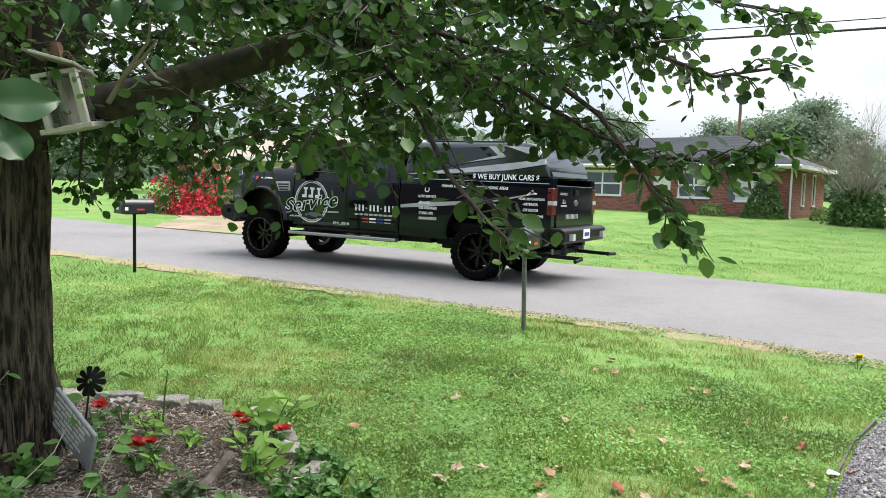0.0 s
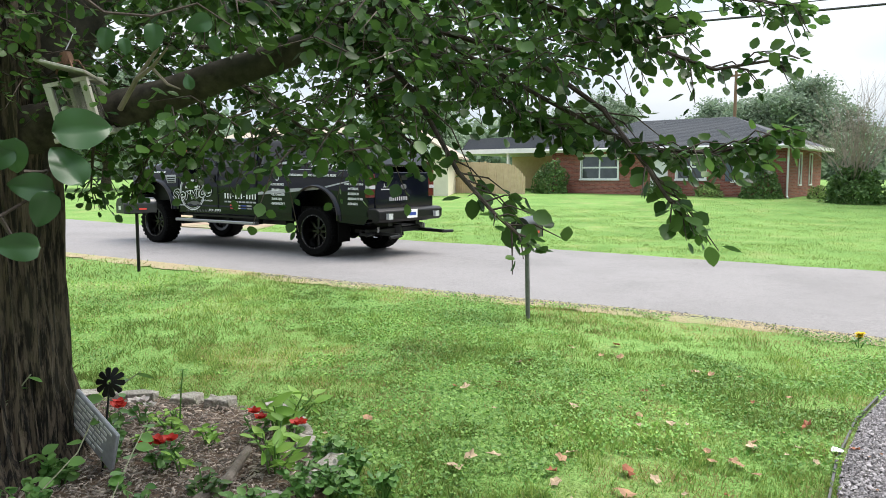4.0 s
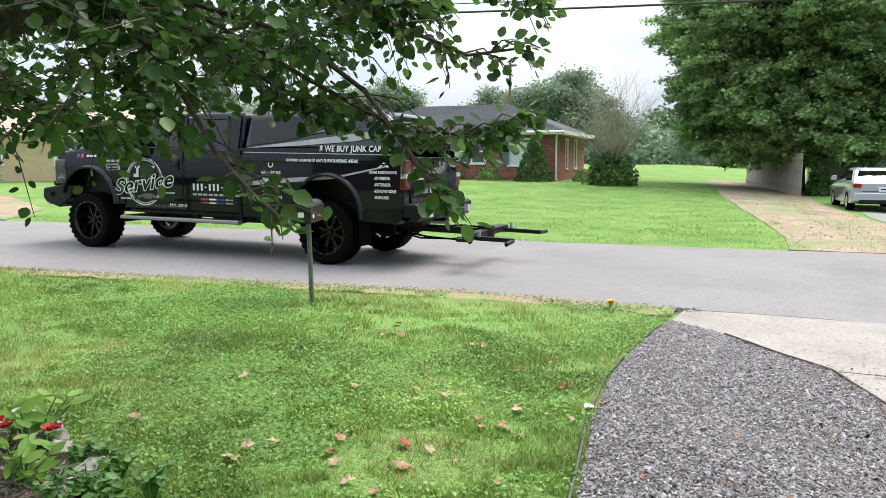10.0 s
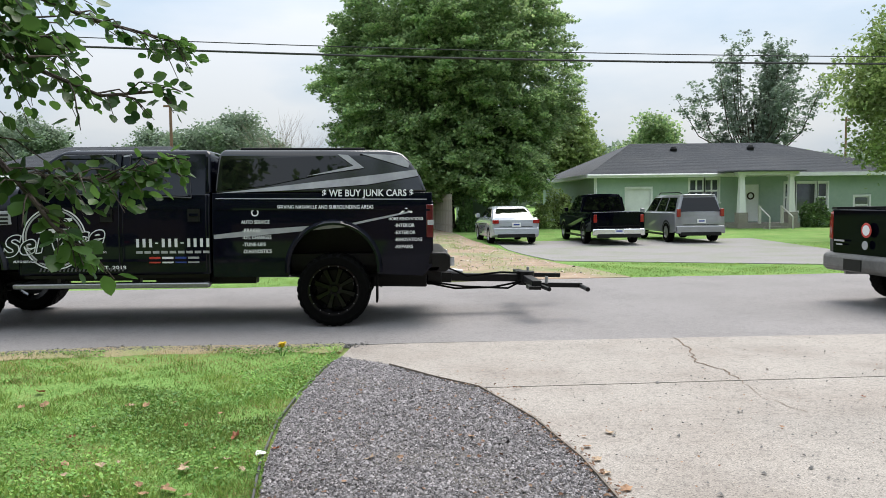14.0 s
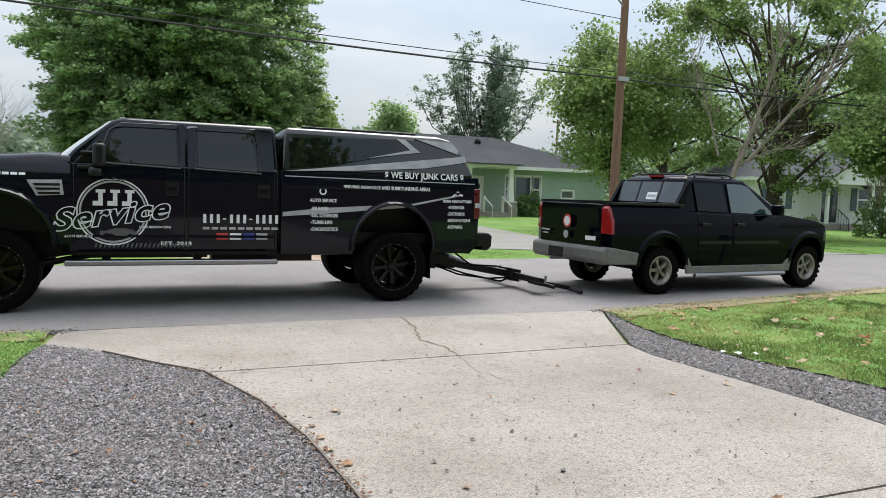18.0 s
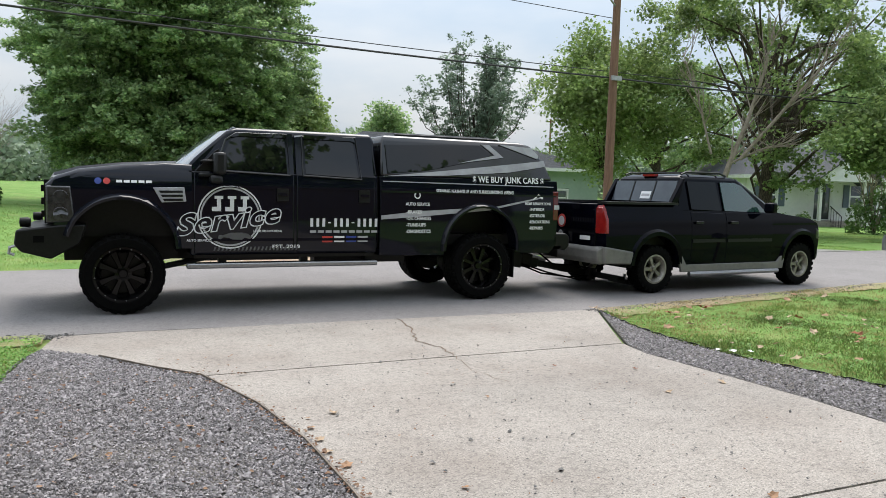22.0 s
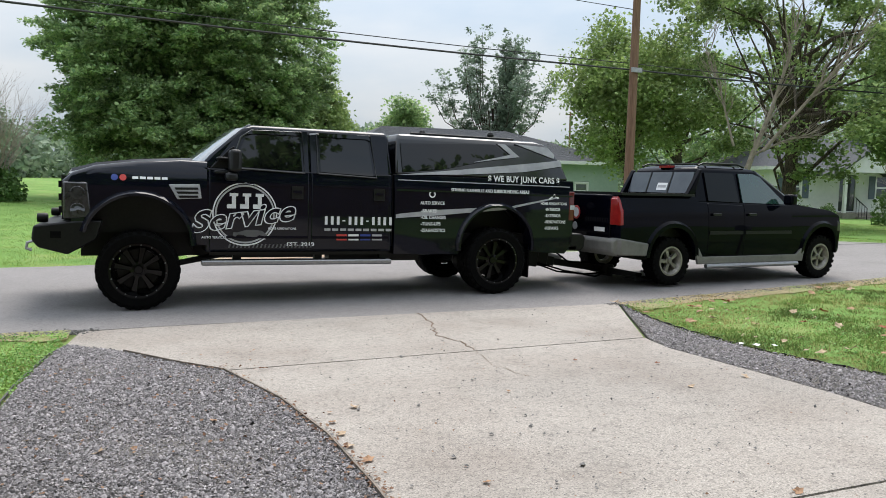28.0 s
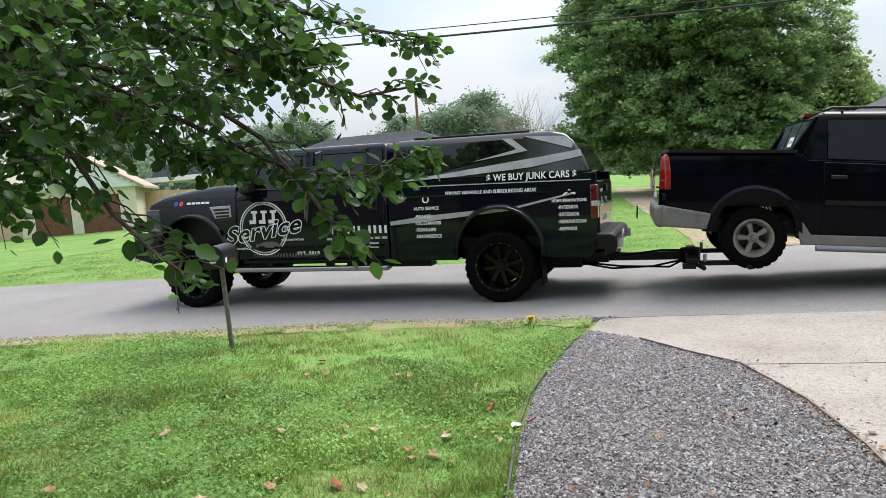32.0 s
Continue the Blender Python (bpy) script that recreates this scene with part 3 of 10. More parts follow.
def strip(name, xs, lo, hi, lift, skirt, material, rows=6):
    """A sheet between two edges with a skirt along both."""
    bm = bmesh.new()
    cols = []
    for x in xs:
        a, b = lo(x), hi(x)
        ys = [a] + [a + (b - a) * k / rows for k in range(rows + 1)] + [b]
        zs = [-skirt] + [0] * (rows + 1) + [-skirt]
        crown = [0] + [0.008 * math.sin(math.pi * k / rows) for k in range(rows + 1)] + [0]
        cols.append([bm.verts.new((x, y, float(gz(x, y)) + lift + z + c)) for y, z, c in zip(ys, zs, crown)])
    for p, q in zip(cols, cols[1:]):
        for k in range(len(p) - 1):
            bm.faces.new((p[k], q[k], q[k + 1], p[k + 1]))
    return obj(name, bm, material)


def sheet(name, outline, lift, material, thick=0.06, cell=0.5, jitter=0.0):
    """A flat piece of ground of the given outline, cut to cells so that it follows the land."""
    bm = bmesh.new()
    vs = [bm.verts.new((x, y, 0)) for x, y in outline]
    bm.faces.new(vs)
    x0, x1 = min(p[0] for p in outline), max(p[0] for p in outline)
    y0, y1 = min(p[1] for p in outline), max(p[1] for p in outline)
    for k in range(1, int((x1 - x0) / cell) + 1):
        bmesh.ops.bisect_plane(bm, geom=bm.verts[:] + bm.edges[:] + bm.faces[:], plane_co=(x0 + k * cell, 0, 0), plane_no=(1, 0, 0))
    for k in range(1, int((y1 - y0) / cell) + 1):
        bmesh.ops.bisect_plane(bm, geom=bm.verts[:] + bm.edges[:] + bm.faces[:], plane_co=(0, y0 + k * cell, 0), plane_no=(0, 1, 0))
    edges = [e for e in bm.edges if len(e.link_faces) == 1]
    ext = bmesh.ops.extrude_edge_only(bm, edges=edges)
    low = {v for v in ext["geom"] if isinstance(v, bmesh.types.BMVert)}
    for v in bm.verts:
        b = jitter * noise.noise((v.co.x * 1.3, v.co.y * 1.3, 0))
        v.co.z = float(gz(v.co.x, v.co.y)) + lift + b - (thick if v in low else 0)
    bmesh.ops.recalc_face_normals(bm, faces=bm.faces)
    return obj(name, bm, material)


land()
wob = random.Random(3)
road_x = [-60 + 0.75 * i for i in range(161)]
near_w = {x: wob.uniform(-0.05, 0.05) for x in road_x}
road = strip("road", road_x, lambda x: float(near_edge(x)) + near_w[x], lambda x: float(far_edge(x)) - near_w[x], 0.006, 0.08, M_ASPHALT)
tagged(road, "worn grey asphalt lane with a crumbling edge", "road", kind="structure")

CONC_L = [(-0.62, 7.1), (-0.11, 6.66), (0.28, 6.14), (0.6, 5.78), (0.88, 4.9), (1.02, 4.1), (1.07, 3.3), (1.08, 2.53)]
drive = thing("driveway", Matrix(), "weathered concrete driveway in jointed slabs", "driveway", kind="structure")
slab_outlines = [
    [(-0.62, 7.1), (-0.11, 6.66), (0.28, 6.14), (0.59, 5.795), (4.51, 5.855), (5.42, 7.58), (5.4, 7.67), (2.6, 7.71), (0, 7.71), (-0.55, 7.66)],
    [(0.61, 5.775), (0.88, 4.9), (1.02, 4.1), (1.07, 3.3), (1.08, 2.54), (4.65, 2.54), (4.63, 3.8), (4.54, 4.6), (4.44, 5.4), (4.51, 5.835)],
    [(1.08, 2.52), (1.08, -0.8), (4.68, -0.8), (4.65, 2.52)],
    [(1.08, -0.82), (1.1, -9), (4.7, -9), (4.68, -0.82)]]
for out in slab_outlines:
    s = sheet("slab", out, 0.012, M_CONC, 0.08)
    s.parent = drive


def crack(pts, width, seed):
    r = random.Random(seed)
    fine = []
    for (x0, y0), (x1, y1) in zip(pts, pts[1:]):
        for k in range(6):
            t = k / 6
            fine.append((x0 + (x1 - x0) * t + r.uniform(-0.02, 0.02), y0 + (y1 - y0) * t + r.uniform(-0.02, 0.02)))
    fine.append(pts[-1])
    bm = bmesh.new()
    prev = None
    for i, (x, y) in enumerate(fine):
        w = width * r.uniform(0.5, 1.2)
        dx, dy = fine[min(i + 1, len(fine) - 1)][0] - fine[max(i - 1, 0)][0], fine[min(i + 1, len(fine) - 1)][1] - fine[max(i - 1, 0)][1]
        d = math.hypot(dx, dy)
        a = bm.verts.new((x - dy / d * w, y + dx / d * w, 0.016))
        b = bm.verts.new((x + dy / d * w, y - dx / d * w, 0.016))
        if prev:
            bm.faces.new((prev[0], prev[1], b, a))
        prev = (a, b)
    return part("crack", bm, M_SOIL, drive, "thin dark jagged crack")


crack([(2.85, 7.68), (2.78, 7.1), (2.62, 6.55), (2.72, 6.2), (2.7, 5.84)], 0.008, 1)
crack([(2.7, 5.8), (2.62, 5.3), (2.75, 4.9)], 0.003, 2)

GRAVEL_A = CONC_L[::-1] + [(-0.69, 6.8), (-0.8, 5.8), (-0.84, 5.0), (-0.8, 4.2), (-0.7, 3.4), (-0.6, 2.5), (-0.5, 0), (-0.5, -9), (1.08, -9)]
bed = sheet("gravel_drive", GRAVEL_A, 0.004, M_GRAVEL_BED, 0.06, 0.25, 0.02)
tagged(bed, "grey crushed stone parking strip beside the concrete", "gravel", kind="structure")
GRAVEL_B = [(5.44, 7.54), (5.2, 6.6), (5.14, 6.0), (5.17, 5.1), (5.48, 4.0), (5.65, 2.5), (5.7, -9), (4.7, -9), (4.67, 2.5), (4.65, 3.8), (4.56, 4.6), (4.46, 5.4), (4.55, 5.82)]
bed2 = sheet("gravel_verge", GRAVEL_B, 0.004, M_GRAVEL_BED, 0.06, 0.25, 0.02)
tagged(bed2, "narrow grey gravel verge beside the concrete", "gravel", kind="structure")

DIRT = [(0.7, 13.75), (4.3, 13.95), (3.7, 17.6), (3.3, 22), (2.7, 29), (2.3, 36), (1.5, 44), (0.2, 52), (-2.6, 52), (-1.8, 44), (-0.9, 33), (0.25, 22), (0.75, 16)]
dirt = sheet("dirt_track", DIRT, 0.012, M_DIRT, 0.05, 1.0, 0.01)
tagged(dirt, "reddish bare dirt track with scattered gravel", "track", kind="structure")
PARK = [(3.8, 18.8), (3.3, 24), (3.5, 29.5), (14, 29.5), (13.2, 22.5), (17.5, 15.6), (19, 14.45), (12.6, 14.1), (9, 16.1)]
park = sheet("parking_area", PARK, 0.016, M_ASPHALT_DARK, 0.06, 1.0)
tagged(park, "faded grey asphalt parking area", "parking area", kind="structure")
LEFT_DRIVE = [(-19.0, 11.1), (-15.4, 11.75), (-17.5, 14.5), (-24, 18.5), (-29, 20.5), (-30.5, 18.0), (-23, 14.5)]
ldrive = sheet("neighbour_drive", LEFT_DRIVE, 0.02, M_DIRT, 0.05, 1.0)
tagged(ldrive, "pale dirt driveway across the road", "track", kind="structure")


# ---- houses ----
def wall_with_holes(name, parent, x0, x1, z0, z1, y, thick, holes, material, rot=None):
    """A wall along x with rectangular openings (xa, xb, za, zb) through it."""
    bm = bmesh.new()
    xs = sorted({x0, x1, *[h[0] for h in holes], *[h[1] for h in holes]})
    zs = sorted({z0, z1, *[h[2] for h in holes], *[h[3] for h in holes]})
    for xa, xb in zip(xs, xs[1:]):
        for za, zb in zip(zs, zs[1:]):
            mx, mz = (xa + xb) / 2, (za + zb) / 2
            if not any(h[0] < mx < h[1] and h[2] < mz < h[3] for h in holes):
                box(bm, xa, xb, y, y + thick, za, zb)
    bmesh.ops.remove_doubles(bm, verts=bm.verts, dist=0.0005)
    if rot:
        moved(bm, rot)
    return part(name, bm, material, parent)


def courses(parent, x0, x1, z0, z1, y, holes, pitch, depth, material, name="siding_board", rot=None):
    """Lapped boards, each a piece of its own, broken at the openings."""
    k = 0
    z = z0
    while z < z1 - 0.02:
        zt = min(z + pitch, z1)
        cuts = [(x0, x1)]
        for h in holes:
            if h[2] < zt and h[3] > z:
                cuts = [c for a, b in cuts for c in ((a, min(b, h[0])), (max(a, h[1]), b)) if c[1] - c[0] > 0.03]
        for a, b in cuts:
            bm = bmesh.new()
            v = [bm.verts.new(p) for p in ((a, y - depth, z), (b, y - depth, z), (b, y - 0.004, zt), (a, y - 0.004, zt), (a, y, z), (b, y, z))]
            bm.faces.new((v[0], v[1], v[2], v[3]))
            bm.faces.new((v[0], v[4], v[5], v[1]))
            if rot:
                moved(bm, rot)
            part(name, bm, material, parent, smooth=False)
        z = zt
        k += 1


def window(parent, xa, xb, za, zb, y, cols=1, rows=2, frame_mat=None, pane_mat=None, depth=0.08):
    """A framed window in an opening of a wall at y that faces -y: frame, sill, bars and panes."""
    fm, pm = frame_mat or M_WHITE, pane_mat or M_PANE
    w = part("window", boxes((xa - 0.09, xb + 0.09, y - 0.03, y + 0.03, zb, zb + 0.1), (xa - 0.09, xa, y - 0.03, y + 0.03, za, zb), (xb, xb + 0.09, y - 0.03, y + 0.03, za, zb)), fm, parent)
    part("sill", boxes((xa - 0.12, xb + 0.12, y - 0.08, y + 0.05, za - 0.08, za)), fm, w)
    for i in range(cols):
        for j in range(rows):
            a, b = xa + (xb - xa) * i / cols, xa + (xb - xa) * (i + 1) / cols
            c, d = za + (zb - za) * j / rows, za + (zb - za) * (j + 1) / rows
            part("sash", boxes((a, b, y + 0.035, y + 0.07, c, c + 0.045), (a, b, y + 0.035, y + 0.07, d - 0.045, d), (a, a + 0.045, y + 0.035, y + 0.07, c + 0.045, d - 0.045), (b - 0.045, b, y + 0.035, y + 0.07, c + 0.045, d - 0.045)), fm, w)
            part("pane", boxes((a + 0.04, b - 0.04, y + 0.05, y + 0.06, c + 0.04, d - 0.04)), pm, w)
    return w


def hip_roof(parent, x0, x1, y0, y1, z, rise, material, over=0.45, thick=0.16, inset=None):
    """A hipped roof with eaves, and its white fascia."""
    x0, x1, y0, y1 = x0 - over, x1 + over, y0 - over, y1 + over
    run = (y1 - y0) / 2 if inset is None else inset
    ym = (y0 + y1) / 2
    bm = bmesh.new()
    v = [bm.verts.new(p) for p in ((x0, y0, z), (x1, y0, z), (x1, y1, z), (x0, y1, z), (x0 + run, ym, z + rise), (x1 - run, ym, z + rise))]
    for f in ((0, 1, 5, 4), (1, 2, 5), (2, 3, 4, 5), (3, 0, 4), (3, 2, 1, 0)):
        bm.faces.new([v[i] for i in f])
    r = part("roof", bm, material, parent, smooth=False)
    part("fascia", boxes((x0 - 0.02, x1 + 0.02, y0 - 0.03, y0 - 0.003, z - thick, z + 0.03), (x0 - 0.02, x1 + 0.02, y1 + 0.003, y1 + 0.03, z - thick, z + 0.03),
                         (x0 - 0.03, x0 - 0.003, y0 - 0.003, y1 + 0.003, z - thick, z + 0.03), (x1 + 0.003, x1 + 0.03, y0 - 0.003, y1 + 0.003, z - thick, z + 0.03)), M_WHITE, r, "white fascia board")
    part("soffit", boxes((x0, x1, y0, y1, z - thick, z - thick + 0.02)), M_WHITE, r)
    return r


def shingle_rows(parent, x0, x1, y0, z0, y1, z1, inset, n, material):
    """Shingle courses on the front slope of a hip roof, each lapped a little over the one below."""
    for k in range(n):
        a, b = k / n, (k + 1) / n
        bm = bmesh.new()
        xa0, xa1 = x0 + inset * a, x1 - inset * a
        xb0, xb1 = x0 + inset * b, x1 - inset * b
        ya, yb, za, zb = y0 + (y1 - y0) * a, y0 + (y1 - y0) * b, z0 + (z1 - z0) * a, z0 + (z1 - z0) * b
        v = [bm.verts.new(p) for p in ((xa0, ya, za + 0.03), (xa1, ya, za + 0.03), (xb1, yb, zb + 0.012), (xb0, yb, zb + 0.012), (xa0, ya, za + 0.005), (xa1, ya, za + 0.005))]
        bm.faces.new(v[:4])
        bm.faces.new((v[0], v[4], v[5], v[1]))
        part("shingle_course", bm, material, parent, smooth=False)


def brick_house():
    """Ranch house of red brick with a low hipped roof and a carport."""
    g = 0.42
    h = thing("brick_house", Matrix.Translation((0, 0, g)), "single-storey red brick house with grey hip roof", "house")
    x0, x1, y0, y1, top = -22.5, -9.4, 39.0, 46.5, 2.62
    front = [(-20.55, -18.3, 0.95, 2.25), (-16.4, -15.4, 0.0, 2.05), (-14.9, -13.4, 0.95, 2.25), (-11.95, -10.85, 0.85, 2.2)]
    wall = wall_with_holes("wall", h, x0, x1, -0.5, top, y0, 0.2, front, M_BRICK_WALL)
    # right gable-end wall along y
    turn = Matrix.Translation((x1, y0, 0)) @ Matrix.Rotation(radians(90), 4, "Z")
    side = [(2.3, 2.75, 0.7, 2.25), (4.6, 5.1, 0.7, 2.25)]
    wall2 = wall_with_holes("wall", h, 0.2, y1 - y0, -0.5, top, 0, 0.2, side, M_BRICK_WALL, turn @ Matrix.Rotation(0, 4, "Z"))
    part("wall", boxes((x0, x1 - 0.2, y1 - 0.2, y1, -0.5, top)), M_BRICK_WALL, h)
    part("wall", boxes((x0, x0 + 0.2, y0 + 0.2, y1 - 0.2, -0.5, top)), M_BRICK_WALL, h)
    for xa, xb, za, zb in front:
        if za > 0.1:
            window(h, xa, xb, za, zb, y0, 2 if xb - xa > 1.3 else 1, 2, pane_mat=M_BLIND if xb - xa < 1.3 else M_PANE)
    for xa, xb in ((-12.35, -11.98), (-10.82, -10.45)):
        bm = boxes((xa, xb, y0 - 0.05, y0 - 0.003, 0.85, 2.2))
        for k in range(12):
            box(bm, xa + 0.04, xb - 0.04, y0 - 0.07, y0 - 0.05, 0.9 + k * 0.105, 0.97 + k * 0.105)
        part("shutter", bm, M_SHUTTER, h, "slate blue louvred shutter")
    dr = part("door", boxes((-16.4, -15.4, y0 + 0.08, y0 + 0.13, 0, 2.05)), M_WHITE, h)
    for xa, xb, za, zb in side:
        bm = boxes((x1 - 0.02, x1 + 0.05, y0 + xa - 0.08, y0 + xb + 0.08, zb, zb + 0.08), (x1 - 0.02, x1 + 0.05, y0 + xa - 0.08, y0 + xa, za, zb), (x1 - 0.02, x1 + 0.05, y0 + xb, y0 + xb + 0.08, za, zb), (x1 - 0.02, x1 + 0.07, y0 + xa - 0.08, y0 + xb + 0.08, za - 0.08, za))
        w = part("window", bm, M_WHITE, h)
        part("pane", boxes((x1 - 0.1, x1 - 0.08, y0 + xa, y0 + xb, za, zb)), M_BLIND, w)
    part("downspout", tube([(x1 + 0.04, y0 - 0.05, 2.5), (x1 + 0.04, y0 - 0.05, 0.15), (x1 + 0.15, y0 - 0.2, 0.05)], 0.05, 8), M_WHITE, h)
    r = hip_roof(h, x0, x1, y0, y1, top + 0.02, 1.75, M_SHINGLE, 0.55)
    shingle_rows(r, x0 - 0.55, x1 + 0.55, y0 - 0.55, top + 0.02, (y0 + y1) / 2, top + 1.77, 4.3, 36, M_SHINGLE)
    part("gutter", tube([(x0 - 0.6, y0 - 0.66, top - 0.02), (x1 + 0.6, y0 - 0.66, top - 0.02)], 0.06, 8), M_WHITE, h)
    # carport to the west
    part("carport_roof", boxes((-29.5, x0 - 0.56, 38.4, 45.5, 2.5, 2.78)), M_WHITE, h)
    part("carport_shingle", side_prism([(-29.6, 2.79), (x0 - 0.57, 2.79), (x0 - 0.57, 3.6), (-29.0, 3.5)], 39.5, 45.5), M_SHINGLE, h)
    for x in (-29.2, -25.4):
        part("carport_post", boxes((x - 0.07, x + 0.07, 38.6, 38.74, -0.4, 2.5)), M_WHITE, h)
    part("carport_wall", boxes((-29.4, x0 - 0.02, 45.3, 45.5, -0.4, 2.5)), M_TAN_WALL, h)
    return h


def green_house():
    """Bungalow in sage green lap siding with a porch."""
    g = 0.03
    h = thing("green_house", Matrix.Translation((0, 0, g)), "sage green lap-sided bungalow with charcoal hip roof and porch", "house")
    x0, x1, y0, y1, top = 9.9, 26.9, 38.5, 53.0, 2.76
    holes = [(11.6, 12.85, 0.0, 2.03), (14.95, 16.5, 1.3, 2.5), (17.8, 18.7, 0.25, 2.2), (20.1, 22.4, 0.75, 2.25), (23.9, 24.7, 0.6, 1.5)]
    wall_with_holes("wall", h, x0, x1, -0.5, top, y0, 0.18, holes, M_SIDING)
    part("wall", boxes((x0, x0 + 0.18, y0 + 0.18, y1, -0.5, top)), M_SIDING, h)
    part("wall", boxes((x1 - 0.18, x1, y0 + 0.18, y1, -0.5, top)), M_SIDING, h)
    part("wall", boxes((x0 + 0.18, x1 - 0.18, y1 - 0.18, y1, -0.5, top)), M_SIDING, h)
    padded = [(a - 0.1, b + 0.1, c - 0.09, d + 0.11) for a, b, c, d in holes]
    courses(h, x0, x1, -0.3, top, y0, padded, 0.15, 0.025, M_SIDING)
    turn = Matrix.Translation((x0, y1, 0)) @ Matrix.Rotation(radians(-90), 4, "Z")
    courses(h, 0, y1 - y0, -0.3, top, 0, [], 0.15, 0.025, M_SIDING, rot=turn)
    part("corner_board", boxes((x0 - 0.05, x0 + 0.1, y0 - 0.06, y0 - 0.027, -0.3, top)), M_WHITE, h)
    part("downspout", tube([(x0 + 0.05, y0 - 0.1, 2.4), (x0 + 0.05, y0 - 0.1, 0.1)], 0.045, 8), M_WHITE, h)
    d = part("door", boxes((11.6, 12.85, y0 + 0.06, y0 + 0.1, 0, 2.03)), M_WHITE, h, "white service door")
    part("door_panel", boxes((11.8, 12.65, y0 + 0.045, y0 + 0.058, 0.2, 0.85), (11.8, 12.65, y0 + 0.045, y0 + 0.058, 1.0, 1.65)), M_WHITE, d)
    part("door_trim", boxes((11.48, 11.6, y0 - 0.03, y0 + 0.03, 0, 2.15), (12.85, 12.97, y0 - 0.03, y0 + 0.03, 0, 2.15), (11.6, 12.85, y0 - 0.03, y0 + 0.03, 2.03, 2.15)), M_WHITE, d)
    window(h, 14.95, 15.7, 1.3, 2.5, y0, 2, 2)
    window(h, 15.78, 16.5, 1.3, 2.5, y0, 2, 2)
    window(h, 20.1, 20.6, 0.75, 2.25, y0, 1, 2)
    window(h, 20.72, 21.78, 0.75, 2.25, y0, 1, 1)
    window(h, 21.9, 22.4, 0.75, 2.25, y0, 1, 2)
    window(h, 23.9, 24.7, 0.6, 1.5, y0, 1, 2)
    part("door", boxes((17.8, 18.7, y0 + 0.05, y0 + 0.1, 0.25, 2.2)), M_WHITE, h, "white front door with a wreath")
    part("wreath", moved(lathe([(0.13, -0.03), (0.2, -0.04), (0.2, 0.0), (0.13, 0.0), (0.13, -0.03)], 16), Matrix.Translation((18.25, y0 + 0.04, 1.6))), M_TWIG, h)
    # porch
    p = part("porch_deck", boxes((16.6, 19.8, y0 - 2.1, y0 - 0.03, -0.4, 0.22)), M_CONC, h)
    for x in (16.9, 19.45):
        shaft = [[(x - q, y0 - 1.83 - q, z), (x + q, y0 - 1.83 - q, z), (x + q, y0 - 1.83 + q, z), (x - q, y0 - 1.83 + q, z)] for q, z in ((0.17, 0.76), (0.11, 2.54))]
        c = part("porch_column", loft(shaft), M_WHITE, h, "tapered white column")
        part("capital", boxes((x - 0.16, x + 0.16, y0 - 1.99, y0 - 1.67, 2.54, 2.64)), M_WHITE, c)
        part("porch_pier", boxes((x - 0.24, x + 0.24, y0 - 2.09, y0 - 1.6, 0.22, 0.76)), M_CONC, h)
    part("porch_beam", boxes((16.6, 19.75, y0 - 2.1, y0 - 1.6, 2.64, 2.8)), M_WHITE, h)
    for x in (17.7, 18.85):
        part("handrail", tube([(x, y0 - 2.1, 1.05), (x, y0 - 3.2, 0.55), (x, y0 - 3.2, -0.2)], 0.035, 6), M_CEDAR, h)
        part("newel", boxes((x - 0.06, x + 0.06, y0 - 2.2, y0 - 2.08, 0.2, 1.1)), M_CEDAR, h)
    for k in range(3):
        part("step", boxes((17.7, 18.85, y0 - 2.4 - 0.3 * k - 0.3, y0 - 2.4 - 0.3 * k, -0.4, 0.06 - 0.15 * k)), M_CONC, h)
    r = hip_roof(h, x0, x1, y0, y1, top + 0.02, 2.15, M_SHINGLE, 0.5, inset=4.6)
    shingle_rows(r, x0 - 0.5, x1 + 0.5, y0 - 0.5, top + 0.02, (y0 + y1) / 2, top + 2.17, 4.6, 44, M_SHINGLE)
    part("porch_roof", side_prism([(16.2, 2.805), (20.0, 2.805), (20.0, 2.87), (16.2, 2.87)], y0 - 2.3, y0 - 0.55), M_SHINGLE, h)
    part("gutter", tube([(x0 - 0.5, y0 - 0.6, top - 0.02), (16.6, y0 - 0.6, top - 0.02)], 0.04, 8), M_WHITE, h)
    part("vent_stack", moved(lathe([(0.05, 0), (0.2, 0), (0.22, 0.15), (0.15, 0.28), (0, 0.3)], 12, axis="z"), Matrix.Translation((15.9, 43.5, 4.3))), M_BLACK_MATT, h)
    part("vent_stack", moved(lathe([(0.05, 0), (0.2, 0), (0.22, 0.15), (0.15, 0.28), (0, 0.3)], 12, axis="z"), Matrix.Translation((20.6, 43.6, 4.35))), M_BLACK_MATT, h)
    return h


